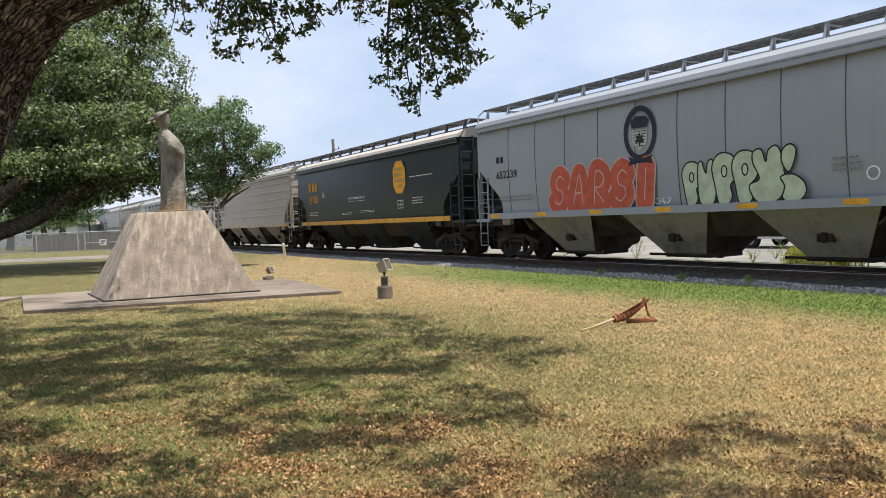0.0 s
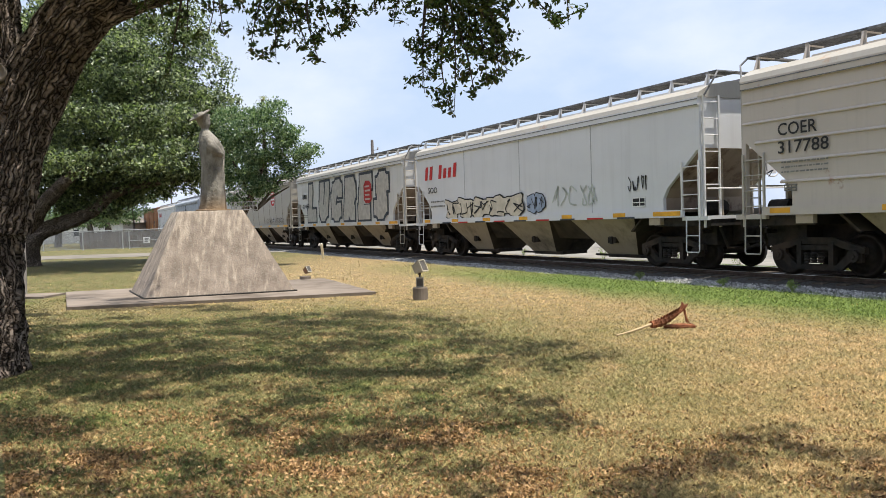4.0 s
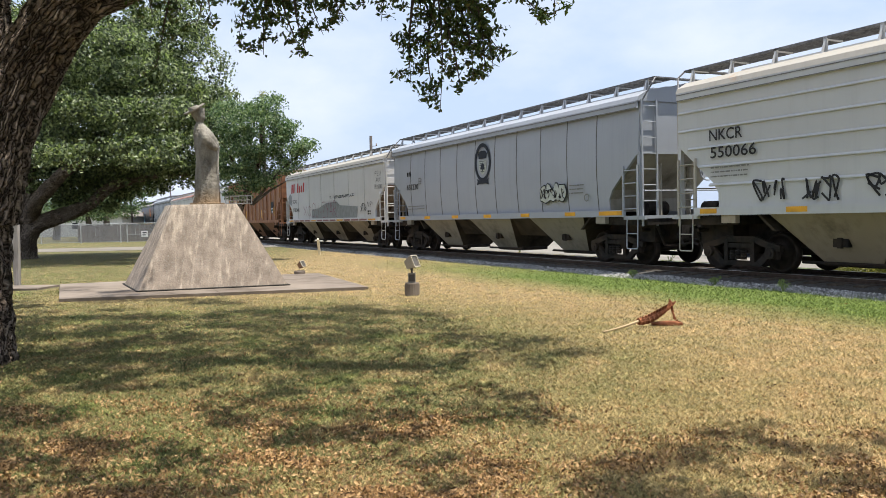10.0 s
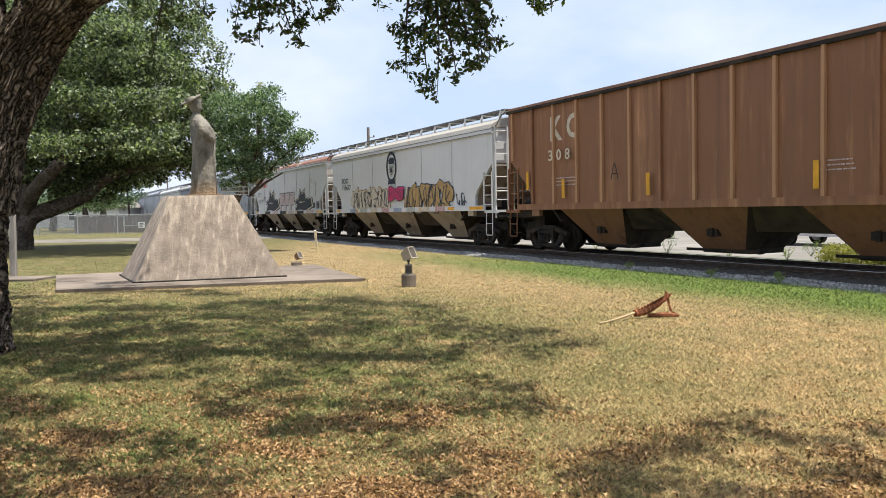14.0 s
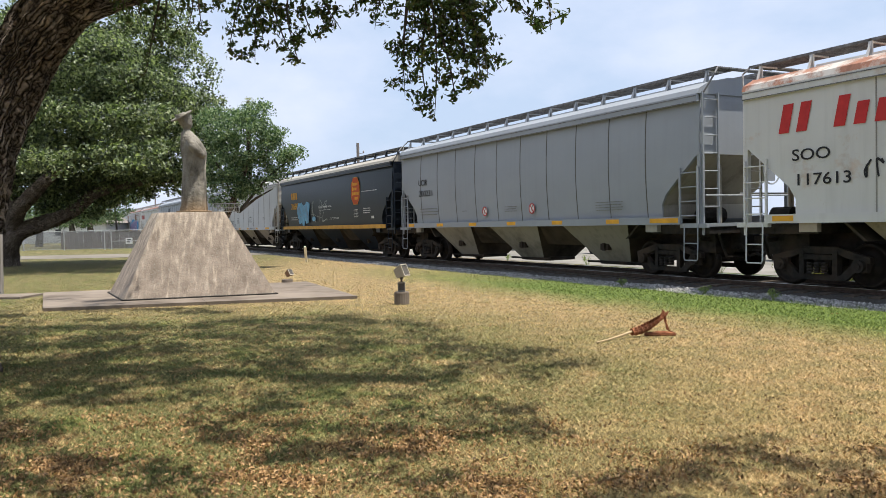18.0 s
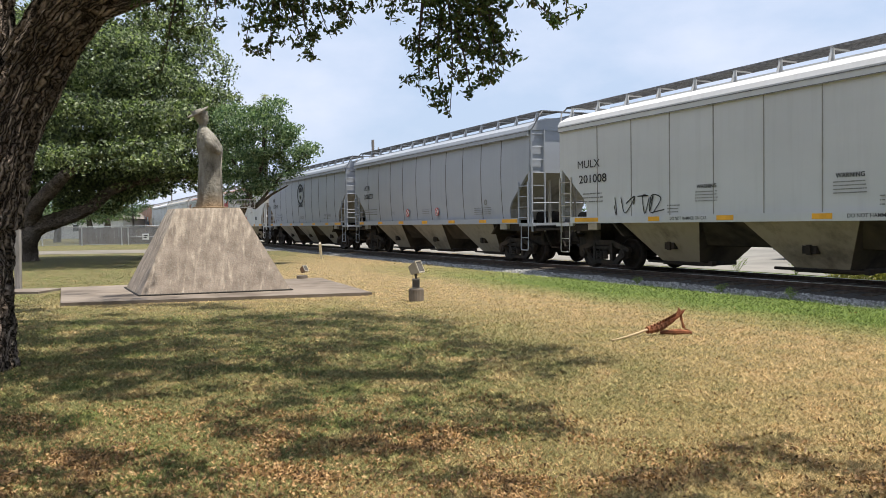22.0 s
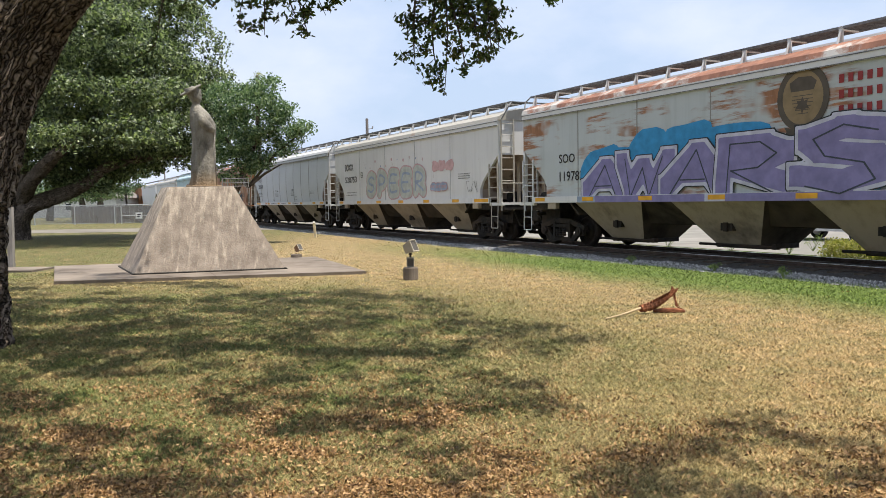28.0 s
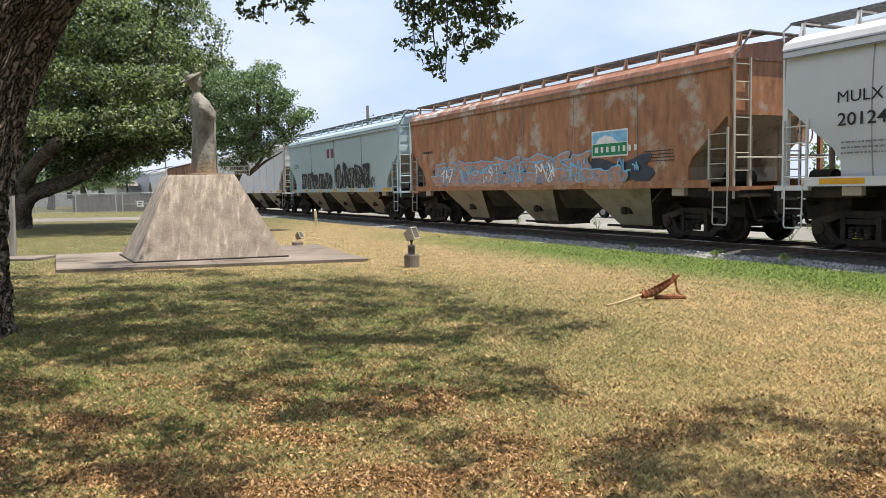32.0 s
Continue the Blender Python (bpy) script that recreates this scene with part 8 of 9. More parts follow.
    for k in range(9):
        x = x0 + (x1 - x0) * k / 8
        net.tube([(x, y0, za), (x, y0, zb), (x, y1, zb), (x, y1, za)], 0.003, 4, False)
    part("wire_net", net, w, cage)


build_statue()


# ---- small things on the lawn ----
def flood_light(x, y, head_turn, scale, label, base_r=0.15, base_h=0.26, head_c=(0.34, 0.30, 0.24)):
    f = thing("flood_light", label, "lamp", "garden flood lights", at=pose(x, y, 0))
    b = Shape().lathe([(base_r * 1.03, -0.03), (base_r * 1.03, base_h * 0.9), (base_r * 0.96, base_h), (0.0, base_h)], 18)
    part("concrete_base", b, CONCRETE, f, "round concrete stub", at=pose(0, 0, 0))
    grey = plain("weathered_box_metal", (0.30, 0.28, 0.25), 0.6, 0.3)
    if scale > 0.8:
        part("junction_box", Shape().box(-0.075, 0.075, -0.05, 0.05, base_h, base_h + 0.20), grey, f)
        part("cover_plate", Shape().box(-0.06, 0.06, -0.058, -0.051, base_h + 0.03, base_h + 0.17), plain("dark_cover", (0.10, 0.09, 0.08), 0.6), f)
        part("stem", Shape().tube([(0, 0, base_h + 0.2), (0.0, 0, base_h + 0.27)], 0.02, 8).tube([(0, 0, base_h + 0.25), (0.0, 0, base_h + 0.31)], 0.032, 8), plain("dark_stem", (0.06, 0.05, 0.045), 0.6), f)
    zt = base_h + (0.40 if scale > 0.8 else 0.16)
    hm = pose(-0.01 if scale > 0.8 else 0.05, 0, zt, 0, head_turn, -28)
    head = part("lamp_head", Shape().frustum((-0.09 * scale, 0.09 * scale, -0.08 * scale, 0.08 * scale, -0.10 * scale), (-0.125 * scale, 0.125 * scale, -0.11 * scale, 0.11 * scale, 0.10 * scale)), plain("lamp_head_%d" % (scale * 10), head_c, 0.5), f, at=hm)
    part("lens", Shape().box(-0.105 * scale, 0.105 * scale, -0.09 * scale, 0.09 * scale, 0.101 * scale, 0.108 * scale), plain("lamp_lens", (0.12, 0.11, 0.10), 0.15), head)
    rim = Shape()
    s = scale
    for a0, a1, c0, c1 in ((-0.13, 0.13, -0.115, -0.095), (-0.13, 0.13, 0.095, 0.115), (-0.13, -0.11, -0.095, 0.095), (0.11, 0.13, -0.095, 0.095)):
        rim.box(a0 * s, a1 * s, c0 * s, c1 * s, 0.098 * s, 0.125 * s)
    part("bezel", rim, plain("lamp_bezel", (0.45, 0.40, 0.32), 0.5), head)
    return f


flood_light(-1.12, 16.12, 66, 1.0, "square flood light on a round concrete stub in the grass")
flood_light(-4.80, 22.25, 60, 0.75, "small rusty flood light on a concrete stub beside the slab", 0.15, 0.16, (0.20, 0.11, 0.06))

post = thing("marker_post", "short cream marker post leaning beside the track", "post", at=pose(-6.9, 36.1, 0, 0, -4, 0))
part("post_shaft", Shape().box(-0.05, 0.05, -0.05, 0.05, -0.1, 0.70), plain("cream_post_paint", (0.62, 0.52, 0.34), 0.8), post)
part("post_cap", Shape().frustum((-0.055, 0.055, -0.055, 0.055, 0.70), (-0.02, 0.02, -0.02, 0.02, 0.76)), plain("white_cap_paint", (0.75, 0.72, 0.65), 0.8), post)

post = thing("timber_post", "weathered grey timber post standing in the grass", "post", at=pose(-11.95, 20.4, 0, 0, 1.0, 0))
part("post_shaft", Shape().box(-0.07, 0.07, -0.06, 0.06, -0.1, 1.78), speckled("grey_timber", (0.22, 0.20, 0.18), (0.36, 0.33, 0.30), 5, 0.95, bumps=0.5, stretch=(2, 2, 0.3)), post)
part("post_cap", Shape().box(-0.085, 0.085, -0.075, 0.075, 1.78, 1.83).frustum((-0.07, 0.07, -0.06, 0.06, 1.83), (-0.03, 0.03, -0.03, 0.03, 1.88)), plain("pale_timber_cap", (0.42, 0.40, 0.37), 0.9), post)


def dead_stalk():
    """A fallen dry palm boot: a pale stem, a scaly brown butt, forked tip and a curled husk."""
    t = thing("dry_palm_frond", "fallen reddish-brown dry palm frond with a pale bare stem", "dead frond")
    stem = spline3([(1.84, 10.40, 0.02), (2.05, 10.60, 0.03), (2.28, 10.80, 0.06), (2.47, 10.93, 0.10)])
    part("stem", Shape().tube(stem, [0.009 + 0.010 * k / len(stem) for k in range(len(stem))], 8), plain("pale_dry_stem", (0.50, 0.38, 0.23), 0.9), t, smooth=True)
    brown = speckled("dry_husk", (0.17, 0.055, 0.025), (0.34, 0.13, 0.06), 14, 0.9, c3=(0.10, 0.04, 0.02), bumps=0.6)
    butt = spline3([(2.42, 10.90, 0.08), (2.55, 10.95, 0.10), (2.68, 11.0, 0.15), (2.80, 11.03, 0.21), (2.90, 11.05, 0.27)])
    rad = [(0.030 + 0.028 * math.sin(math.pi * min(1, 0.2 + k / len(butt)))) * (1 + 0.14 * (k % 3 == 0)) for k in range(len(butt))]
    part("scaly_butt", Shape().tube(butt, rad, 10), brown, t, smooth=False)
    part("fork_tip", Shape().tube([(2.88, 11.05, 0.26), (2.90, 11.05, 0.33), (2.885, 11.05, 0.37)], [0.04, 0.025, 0.006], 6), brown, t)
    part("fork_tip", Shape().tube([(2.88, 11.05, 0.26), (2.94, 11.05, 0.31), (2.97, 11.05, 0.34)], [0.035, 0.022, 0.006], 6), brown, t)
    husk = Shape()
    pts = [(2.90, 11.05, 0.28), (2.92, 11.06, 0.18), (2.95, 11.07, 0.08), (3.05, 11.08, 0.02)]
    for i in range(3):
        a, b = Vector(pts[i]), Vector(pts[i + 1])
        w = (0.045, 0.03, 0.05, 0.02)
        husk.add([(a.x, a.y - w[i], a.z), (a.x + 0.01, a.y + w[i], a.z), (b.x, b.y + w[i + 1], b.z), (b.x, b.y - w[i + 1], b.z), (a.x + 0.02, a.y - w[i], a.z), (a.x + 0.03, a.y + w[i], a.z), (b.x + 0.02, b.y + w[i + 1], b.z + 0.012), (b.x + 0.02, b.y - w[i + 1], b.z + 0.012)],
                 [(0, 1, 2, 3), (7, 6, 5, 4), (0, 4, 5, 1), (1, 5, 6, 2), (2, 6, 7, 3), (3, 7, 4, 0)])
    part("curled_husk", husk, brown, t)
    part("ground_husk", Shape().tube(spline3([(2.62, 11.02, 0.03), (2.78, 11.0, 0.035), (2.92, 11.02, 0.03), (3.06, 11.04, 0.015)]), [0.02 + 0.02 * math.sin(k / 6.0) for k in range(19)], 7), brown, t)
    for k in range(9):
        a = 0.3 + k * 0.28
        part("scale", Shape().tube([(2.50 + 0.04 * k, 10.93 + 0.012 * k, 0.12 + 0.017 * k), (2.47 + 0.045 * k, 10.86 + 0.01 * k, 0.15 + 0.02 * k)], [0.022, 0.004], 5), brown, t)


def spline3(pts, k=6):
    out = []
    for i in range(len(pts) - 1):
        p0, p1, p2, p3 = (Vector(pts[max(0, min(len(pts) - 1, j))]) for j in (i - 1, i, i + 1, i + 2))
        for a in range(k):
            t = a / k
            out.append(0.5 * ((2 * p1) + (p2 - p0) * t + (2 * p0 - 5 * p1 + 4 * p2 - p3) * t * t + (3 * p1 - p0 - 3 * p2 + p3) * t ** 3))
    out.append(Vector(pts[-1]))
    return out


dead_stalk()


# ---- fences and far things ----
def build_fences():
    wire = plain("galvanised_post", (0.42, 0.43, 0.43), 0.5, 0.5)
    m, nt, b = mat("chain_link", 0.5, 0.6, 0.3)
    b.inputs["Base Color"].default_value = (0.4, 0.4, 0.4, 1)
    tp = nt.nodes.new("ShaderNodeBsdfTransparent")
    mx = nt.nodes.new("ShaderNodeMixShader")
    tc = nt.nodes.new("ShaderNodeTexCoord")
    mp = nt.nodes.new("ShaderNodeMapping")
    mp.inputs["Rotation"].default_value = (0, radians(45), 0)
    ck = nt.nodes.new("ShaderNodeTexBrick")
    ck.inputs["Scale"].default_value, ck.inputs["Mortar Size"].default_value = 8.0, 0.05
    ck.offset = 0.0
    ck.inputs["Color1"].default_value = ck.inputs["Color2"].default_value = (0, 0, 0, 1)
    ck.inputs["Mortar"].default_value = (0.6, 0.6, 0.6, 1)
    sw = nt.nodes.new("ShaderNodeSeparateXYZ")
    cb = nt.nodes.new("ShaderNodeCombineXYZ")
    nt.links.new(tc.outputs["Object"], mp.inputs[0])
    nt.links.new(mp.outputs[0], sw.inputs[0])
    nt.links.new(sw.outputs[0], cb.inputs[0])
    nt.links.new(sw.outputs[2], cb.inputs[1])
    nt.links.new(cb.outputs[0], ck.inputs["Vector"])
    nt.links.new(ck.outputs["Color"], mx.inputs[0])
    nt.links.new(tp.outputs[0], mx.inputs[1])
    nt.links.new(b.outputs[0], mx.inputs[2])
    nt.links.new(mx.outputs[0], nt.nodes["Material Output"].inputs[0])
    fe = thing("chain_link_fence", "galvanised chain-link fence with tubular posts", "fence")
    for x in [-31.0 - 3.6 * k for k in range(1, 12)] + [-31.0, -30.4, -24.0, -20.0]:
        part("fence_post", Shape().tube([(x, 69.0, -0.1), (x, 69.0, 1.75)], 0.055, 8).lathe([(0.07, 0), (0.06, 0.05), (0.0, 0.07)], 8, (x, 69.0, 1.74)), wire, fe)
    part("top_rail", Shape().tube([(-71, 69.0, 1.68), (-20, 69.0, 1.68)], 0.035, 6), wire, fe)
    part("mid_rail", Shape().tube([(-30.4, 69.0, 0.72), (-20, 69.0, 0.72)], 0.03, 6), wire, fe)
    part("bottom_wire", Shape().tube([(-71, 69.0, 0.10), (-20, 69.0, 0.10)], 0.012, 5), wire, fe)
    part("chain_mesh", Shape().box(-71, -20, 68.995, 69.0, 0.05, 1.68), m, fe, "woven wire mesh")
    part("sign_plate", Shape().box(-29.1, -28.5, 68.9, 68.93, 0.45, 1.0), plain("white_sign", (0.72, 0.72, 0.70), 0.6), fe, "small white sign plate")
    part("sign_print", Shape().box(-28.98, -28.62, 68.885, 68.897, 0.78, 0.88).box(-28.98, -28.7, 68.885, 68.897, 0.60, 0.68), BLACK, fe)
    pf = thing("board_fence", "grey-brown weathered board fence behind the wire", "fence")
    brd = speckled("fence_board", (0.10, 0.085, 0.075), (0.19, 0.165, 0.145), 3, 0.95, bumps=0.4, stretch=(1, 1, 0.2))
    for k in range(40):
        h = 1.55 + 0.04 * math.sin(k * 1.7)
        x = -36.4 + k * 0.42
        part("fence_board", Shape().box(x, x + 0.39, 72.0, 72.03, 0.02, h), brd, pf)
    for z in (0.4, 1.3):
        part("fence_rail", Shape().box(-36.4, -19.6, 72.03, 72.09, z, z + 0.09), brd, pf)


def utility_pole(x, y, h, label):
    p = thing("utility_pole", label, "utility pole", "utility poles along the street", at=pose(x, y, 0))
    wood = speckled("pole_wood", (0.14, 0.12, 0.11), (0.24, 0.21, 0.19), 4, 0.95, bumps=0.3, stretch=(1, 1, 0.2))
    part("pole", Shape().tube([(0, 0, -0.3), (0, 0, h)], [0.14, 0.105], 10), wood, p)
    part("bracket", Shape().tube([(-0.05, 0, h - 0.8), (0.45, 0, h - 0.75)], 0.022, 6), wood, p)
    part("insulator", Shape().lathe([(0.05, 0), (0.07, 0.05), (0.04, 0.10), (0.06, 0.14), (0.0, 0.18)], 10, (0.42, 0, h - 0.74)), plain("insulator", (0.3, 0.28, 0.27), 0.3), p)


build_fences()
utility_pole(-7.35, 60.0, 7.9, "weathered wooden utility pole behind the track")
utility_pole(-53.6, 140.0, 9.4, "far wooden utility pole beside the track")


def play_frame():
    t = thing("play_frame", "orange and white play equipment beyond the fence", "play equipment")
    org = plain("orange_plastic", (0.70, 0.16, 0.04), 0.5)
    wht = plain("white_tube", (0.7, 0.7, 0.68), 0.5)
    for x in (-62.5, -60.5, -58.5):
        part("upright", Shape().tube([(x, 92, -0.1), (x + 0.3, 92, 2.4)], 0.10, 6), org, t)
    part("deck", Shape().box(-62.8, -58.0, 91.5, 92.5, 0.65, 0.85), org, t)
    part("panel", Shape().box(-62.0, -58.6, 91.4, 91.48, 1.0, 1.5), wht, t)
    part("slide", Shape().add([(-58.0, 91.6, 0.8), (-58.0, 92.3, 0.8), (-55.5, 92.3, 0.1), (-55.5, 91.6, 0.1), (-58.0, 91.6, 0.7), (-58.0, 92.3, 0.7), (-55.5, 92.3, 0.02), (-55.5, 91.6, 0.02)], [(0, 3, 2, 1), (4, 5, 6, 7), (0, 1, 5, 4), (1, 2, 6, 5), (2, 3, 7, 6), (3, 0, 4, 7)]), wht, t)


play_frame()


def far_house(x, y, w, d, h, wall, label):
    t = thing("house", label, "house", at=pose(x, y, 0))
    wm = plain("house_wall_%s" % label.split()[0], wall, 0.9)
    rm = plain("house_roof", (0.22, 0.20, 0.19), 0.95)
    part("wall", Shape().box(-w / 2, w / 2, -d / 2, d / 2, -0.1, h), wm, t)
    part("roof", Shape().prism([(-w / 2 - 0.4, h), (w / 2 + 0.4, h), (w / 2 - 1.5, h + 1.3), (-w / 2 + 1.5, h + 1.3)], -d / 2 - 0.4, d / 2 + 0.4), rm, t)
    for k in range(3):
        wx = -w / 2 + w * (k + 0.5) / 3
        win = part("window", Shape().box(wx - 0.5, wx + 0.5, -d / 2 - 0.05, -d / 2 - 0.003, 1.0, 2.1), plain("window_frame_paint", (0.7, 0.7, 0.68), 0.6), t)
        part("pane", Shape().box(wx - 0.42, wx + 0.42, -d / 2 - 0.065, -d / 2 - 0.051, 1.08, 2.02), plain("dark_pane", (0.03, 0.035, 0.04), 0.1), win)


far_house(-58.0, 118.0, 14, 8, 2.8, (0.62, 0.62, 0.60), "white low house beyond the park trees")
far_house(-84.0, 112.0, 12, 8, 2.8, (0.5, 0.47, 0.42), "cream low house beyond the park trees")


def street_car(s, n, colour, label, high=False, name="parked_car"):
    """A car beside the street, seen between the train's wheels."""
    c = thing(name, label, "car", "vehicles on the street", at=track_pose(s, n, 0.01))
    pm = plain("car_paint_%s" % label.split()[0], colour, 0.3)
    glass = plain("car_glass", (0.02, 0.025, 0.03), 0.08)
    h = 1.0 if high else 0.82
    part("car_body", Shape().prism([(-2.2, 0.35), (2.2, 0.35), (2.28, 0.6), (2.2, h - 0.08), (1.3, h), (-2.1, h), (-2.25, h - 0.1), (-2.28, 0.6)], -0.88, 0.88), pm, c)
    part("cabin", Shape().frustum((-1.9, 1.2, -0.84, 0.84, h), (-1.5, 0.5, -0.66, 0.66, h + 0.58)), glass, c)
    part("car_roof", Shape().box(-1.5, 0.5, -0.66, 0.66, h + 0.575, h + 0.62), pm, c)
    for x in (-1.35, 1.4):
        for y in (-0.80, 0.80):
            w = part("wheel", Shape().tube([(x, y - 0.1, 0.33), (x, y + 0.1, 0.33)], 0.33, 16), plain("tyre_rubber", (0.02, 0.02, 0.02), 0.9), c)
            part("hub", Shape().tube([(x, y - 0.112, 0.33), (x, y - 0.095, 0.33)], 0.2, 12), plain("alloy_hub", (0.35, 0.35, 0.36), 0.35, 0.7), w)
    part("headlight", Shape().box(2.15, 2.26, -0.8, -0.5, 0.58, 0.72), plain("lamp_glass", (0.6, 0.6, 0.6), 0.1), c)
    part("bumper", Shape().box(2.2, 2.34, -0.8, 0.8, 0.35, 0.5).box(-2.34, -2.2, -0.8, 0.8, 0.35, 0.5), plain("dark_bumper", (0.05, 0.05, 0.05), 0.6), c)
    return c


street_car(18.4, 24.8, (0.62, 0.63, 0.64), "white parked car on the pale street", True)
street_car(29.5, 25.2, (0.04, 0.05, 0.07), "dark parked car on the pale street", True)
street_car(40.5, 25.2, (0.55, 0.55, 0.54), "silver parked car on the pale street")
BLUE_CAR = street_car(-30.0, 22.0, (0.02, 0.17, 0.60), "bright blue car driving along the pale street", name="blue_car")


def hedge_and_weeds():
    hm = leaf_mat("hedge_leaf", [(0.15, 0.17, 0.045), (0.28, 0.27, 0.07), (0.42, 0.36, 0.11), (0.22, 0.24, 0.07)], 0.3, 0.4)
    hr = random.Random(70)
    h = thing("clipped_hedge", "low clipped yellow-green hedge beside the track", "hedge")
    lv = Leaves(71)
    a, b = Vector((8.75, 19.75, 0)), Vector((9.95, 18.3, 0))
    for k in range(420):
        p = a.lerp(b, hr.random()) + ACROSS * hr.uniform(-0.1, 0.7)
        lv.clump((p.x, p.y, hr.uniform(0.08, 0.47)), (0.14, 0.14, 0.10), 14, 0.06)
    tagged(part("hedge_leaves", lv.mesh("hedge_leaves", hm, 0.6, 0.4), None, h), kind="stuff")
    st = Shape()
    for k in range(14):
        p = a.lerp(b, k / 13) + ACROSS * 0.3
        st.tube([(p.x, p.y, -0.05), (p.x + 0.05, p.y, 0.3), (p.x - 0.05, p.y + 0.05, 0.55)], [0.02, 0.015, 0.006], 5)
    tagged(part("hedge_stems", st, TWIG, h), kind="stuff")
    wm = leaf_mat("weed_leaf", [(0.10, 0.15, 0.04), (0.18, 0.24, 0.08), (0.26, 0.30, 0.12)], 0.3, 0.3)
    rng = random.Random(9)
    for s, n, hgt in [(16.2, 17.3, 0.6), (18.9, 17.5, 0.75), (14.8, 18.0, 0.45), (19.4, 20.1, 0.8), (15.3, 19.6, 0.6), (22.5, 17.5, 0.45), (10.6, 12.75, 0.28), (12.4, 12.8, 0.22), (28.0, 17.6, 0.4), (8.3, 17.4, 0.35), (15.2, 12.9, 0.2)]:
        p = at_track(s, n)
        w = thing("weed_plant", "scraggly green weed growing beside the ballast", "weed", "weeds beside the track")
        st, lv = Shape(), Leaves(int(s * 10))
        for k in range(7):
            tip = p + Vector((rng.uniform(-0.3, 0.3) * hgt * 1.6, rng.uniform(-0.3, 0.3) * hgt * 1.6, hgt * rng.uniform(0.5, 1)))
            st.tube([p[:], p.lerp(tip, 0.5)[:], tip[:]], [0.008, 0.005, 0.002], 4, False)
            lv.clump(p.lerp(tip, 0.75)[:], (0.07, 0.07, hgt * 0.22), 16, 0.055)
        part("stem", st, wm, w)
        tagged(part("weed_leaves", lv.mesh("weed_leaves", wm, 0.4, 0.3), None, w), kind="stuff")


hedge_and_weeds()


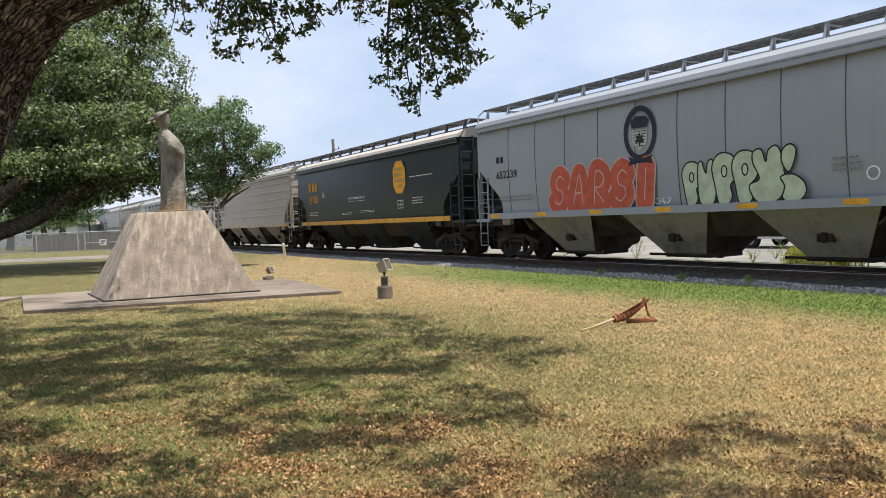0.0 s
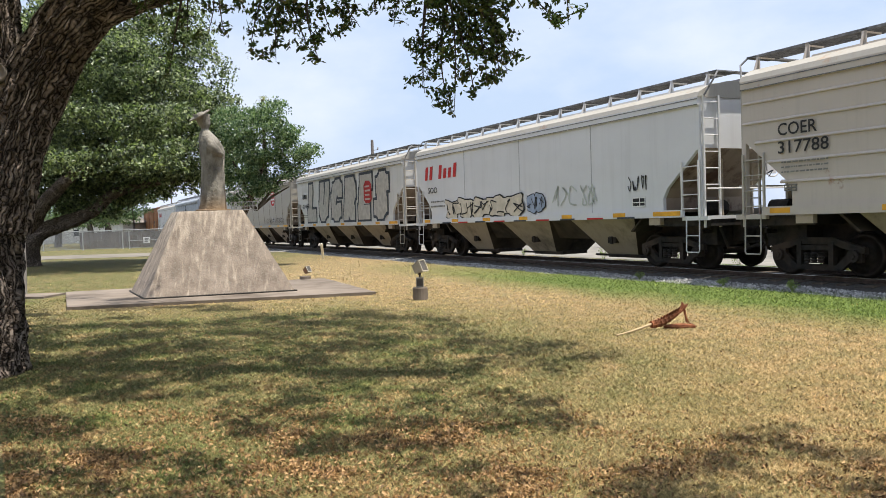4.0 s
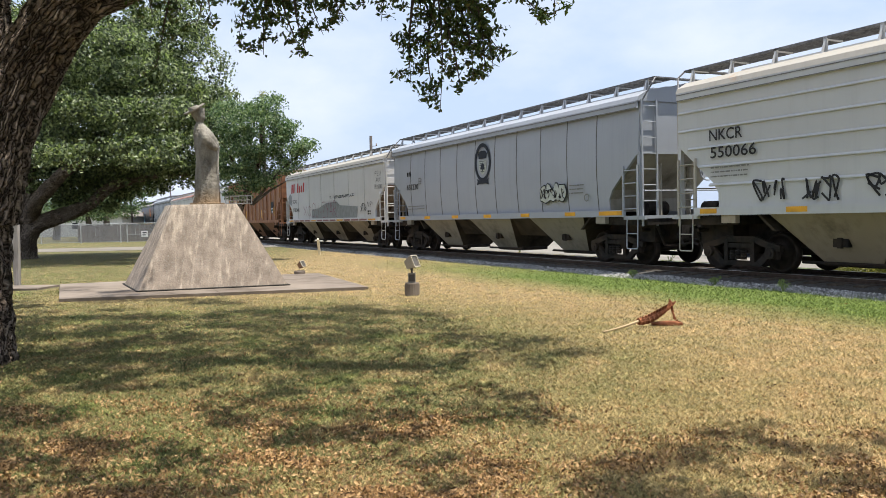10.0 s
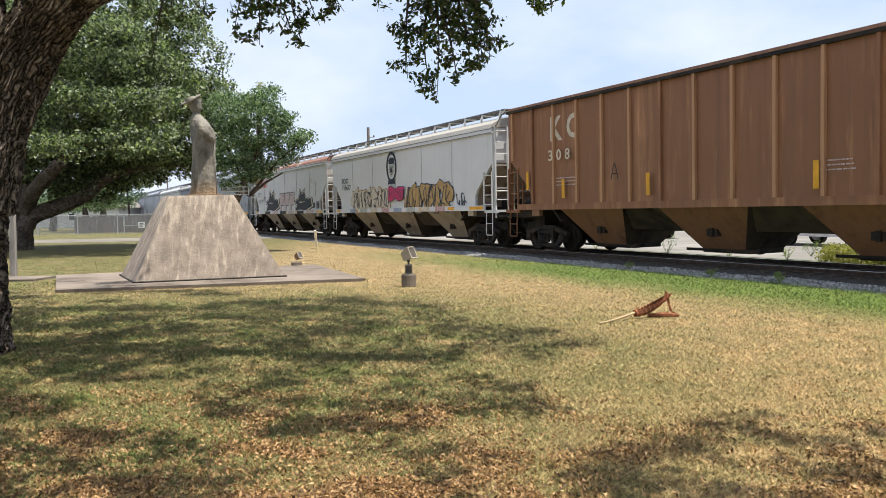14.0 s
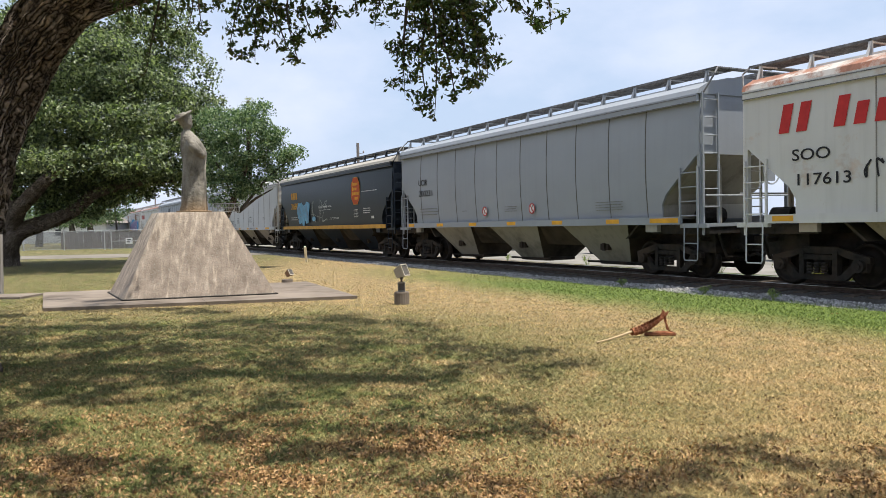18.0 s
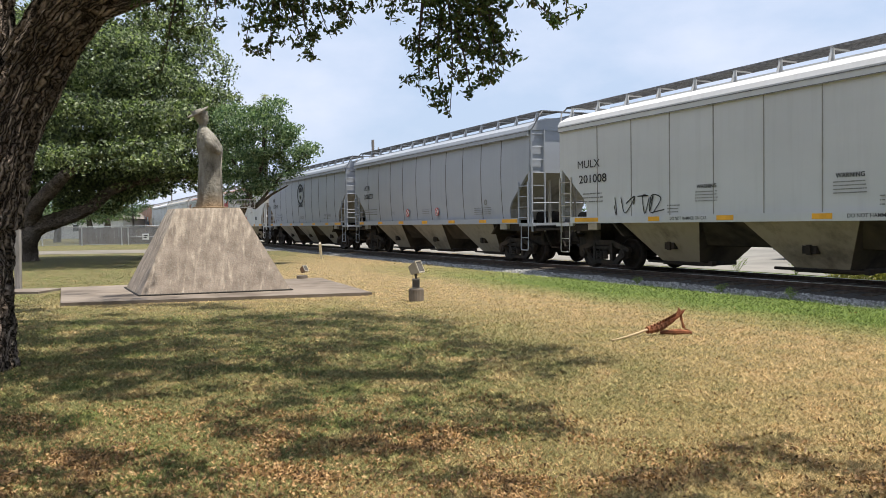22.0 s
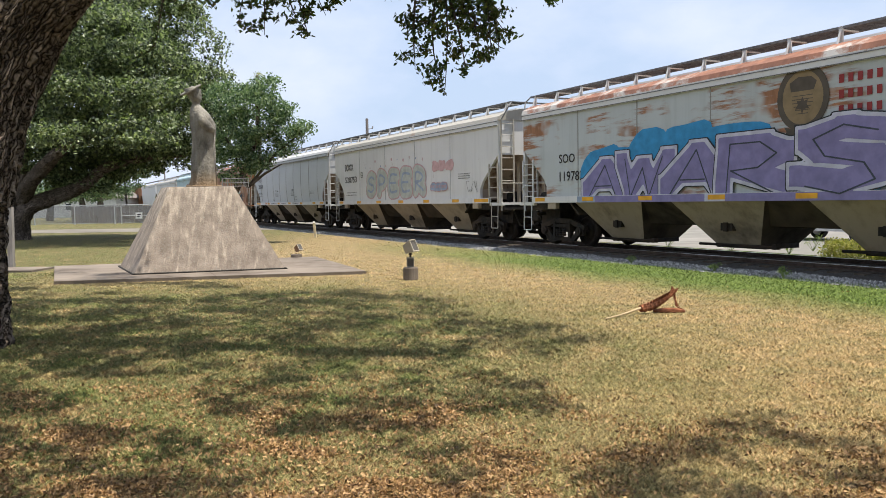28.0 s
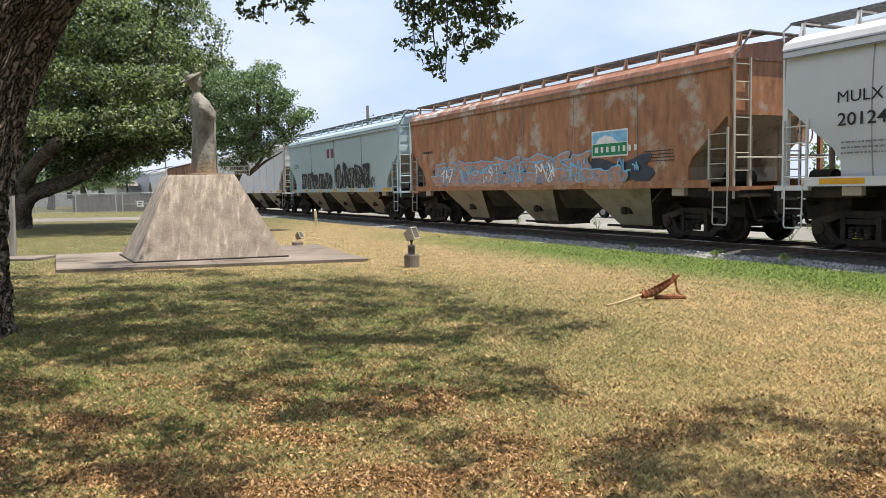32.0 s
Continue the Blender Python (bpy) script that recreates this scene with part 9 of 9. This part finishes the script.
# ---- loose ground cover ----
def ground_cover():
    r = np.random.default_rng(17)
    # blades of grass, thinner with distance
    n = 760000
    u = r.random(n)
    depth = 3.4 / (1 - u * (1 - 3.4 / 42.0))
    x = (r.random(n) * 1.44 - 0.74) * depth * 0.86
    y = depth
    across = x * ACROSS.x + y * ACROSS.y
    keep = across < 12.9
    on_slab = (y > 16.0 + (x + 8.5) * 0.235) & (y < 20.2 + (x + 10.7) * 0.36) & (x > -8.5 - (y - 16.02) * 0.526) & (x < -2.2 - (y - 17.5) * 0.42)
    on_slab |= (x < -10.3) & (y > 19.0) & (y < 21.2)
    keep &= ~on_slab
    x, y, across = x[keep], y[keep], across[keep]
    n = len(x)
    lush = across > 10.7
    h = r.uniform(0.006, 0.034, n) * np.where(lush, 1.5, 1.0)
    w = r.uniform(0.0022, 0.0048, n) * np.clip(y / 7.0, 0.75, 2.6)
    a = r.uniform(0, 2 * np.pi, n)
    lean = r.uniform(0.5, 2.4, n) * h
    b = r.uniform(0, 2 * np.pi, n)
    p0 = np.stack([x - w * np.cos(a), y - w * np.sin(a), np.zeros(n)], 1)
    p1 = np.stack([x + w * np.cos(a), y + w * np.sin(a), np.zeros(n)], 1)
    p2 = np.stack([x + lean * np.cos(b), y + lean * np.sin(b), h], 1)
    v = np.stack([p0, p1, p2], 1).reshape(-1, 3)
    me = bpy.data.meshes.new("grass")
    me.from_pydata(v.tolist(), [], np.arange(3 * n).reshape(-1, 3).tolist())
    me.materials.append(BLADES)
    tagged(part("grass", me, None), "short mown grass blades, dry and green", "grass", kind="stuff")
    # fallen oak leaves
    lv = Leaves(19)
    pts = []
    while len(pts) < 40000:
        d = 3.4 / (1 - r.random() * (1 - 3.4 / 15.0))
        px, py = (r.random() * 1.44 - 0.74) * d * 0.86, d
        drift = noise.noise(Vector((px * 1.2, py * 1.6, 2.0))) + 0.7 * noise.noise(Vector((px * 3.1, py * 3.6, 5.0)))
        want = 1.0 if px < 0.9 else 0.18
        if px > 0.5 and py < 5.8:
            want = 0.34
        want *= max(0.10, min(1.0, (7.6 - py) / 2.2))
        if r.random() < want * (0.10 + 1.2 * max(0, drift)):
            pts.append((px, py, 0.014 + 0.016 * r.random()))
    lv.points(pts, 0.036)
    lm = leaf_mat("fallen_leaf", [(0.085, 0.052, 0.028), (0.22, 0.125, 0.058), (0.40, 0.235, 0.105), (0.56, 0.37, 0.19)], 0.2, 0.1)
    tagged(part("fallen_leaves", lv.mesh("fallen_leaves", lm, 0.45, 0.6), None), "scattered dry brown oak leaves on the grass", "leaves", kind="stuff")
    # crushed stone along the near side of the track
    sh_v, sh_f = [], []
    octa = np.array([(1, 0, 0), (-1, 0, 0), (0, 1, 0), (0, -1, 0), (0, 0, 1), (0, 0, -1)], float)
    tri = [(0, 2, 4), (2, 1, 4), (1, 3, 4), (3, 0, 4), (2, 0, 5), (1, 2, 5), (3, 1, 5), (0, 3, 5)]
    for k in range(22000):
        s = 3.0 + 70.0 * r.random() ** 1.6
        nn = 12.64 + 0.62 * r.random() ** 1.2 + 0.06 * math.sin(s * 1.9)
        z = -0.02 + max(0, (nn - 12.75) * 0.13)
        p = at_track(s, nn, z + 0.01)
        q = octa * r.uniform(0.014, 0.038) * r.uniform(0.6, 1.3, (6, 3)) @ np.array(Euler((r.random() * 6, r.random() * 6, r.random() * 6)).to_matrix()) + np.array(p)
        o = len(sh_v)
        sh_v += q.tolist()
        sh_f += [(i + o, j + o, l + o) for i, j, l in tri]
    me = bpy.data.meshes.new("ballast_stones")
    me.from_pydata(sh_v, [], sh_f)
    me.materials.append(STONES)
    tagged(part("ballast_stones", me, None), "loose grey crushed stones along the track edge", "stones", kind="stuff")


def stone_material():
    m, nt, b = mat("loose_stone", 0.95, 0, 0.2)
    g = nt.nodes.new("ShaderNodeNewGeometry")
    col = ramp(nt, g.outputs["Random Per Island"], [(0.0, (0.13, 0.127, 0.123)), (0.5, (0.31, 0.305, 0.30)), (1.0, (0.53, 0.52, 0.50))])
    nt.links.new(col, b.inputs["Base Color"])
    return m


STONES = stone_material()
ground_cover()


# ---- motion ----
def motions(cars):
    for car, s in cars:
        walk(car, [(0.0, track_pose(s)), (32.0, track_pose(s - SPEED * 32.0))])
    drive = [(0.0, -30.0), (7.0, 2.0), (8.6, 13.5), (9.6, 18.2), (10.8, 19.6), (12.0, 23.6), (13.6, 29.9), (15.0, 36.5), (32.0, 130.0)]
    walk(BLUE_CAR, [(t, track_pose(s, 22.0, 0.01) @ pose(0, 0, 0, 0, 0, 180)) for t, s in drive])
    # each wheelset rolls along the stretch of track where it can be seen
    for w, dx, s0 in WHEELSETS:
        t0, t1 = max(0.0, (s0 - dx - 34.0) / SPEED), min(32.0, (s0 - dx - 5.0) / SPEED)
        at = lambda a: pose(dx, 0, 0.455, 0, math.degrees(a), 0)
        if t1 <= t0:
            walk(w, [(0.0, at(0)), (32.0, at(0))])
            continue
        n = max(1, int((t1 - t0) / 0.0501))
        rows = [(t0 + (t1 - t0) * k / n, at(SPEED * (t1 - t0) * k / n / 0.455)) for k in range(n + 1)]
        rows = ([(0.0, rows[0][1])] if t0 > 0.04 else []) + rows + ([(32.0, rows[-1][1])] if t1 < 31.96 else [])
        walk(w, rows)


TRAIN = build_train()
motions(TRAIN)
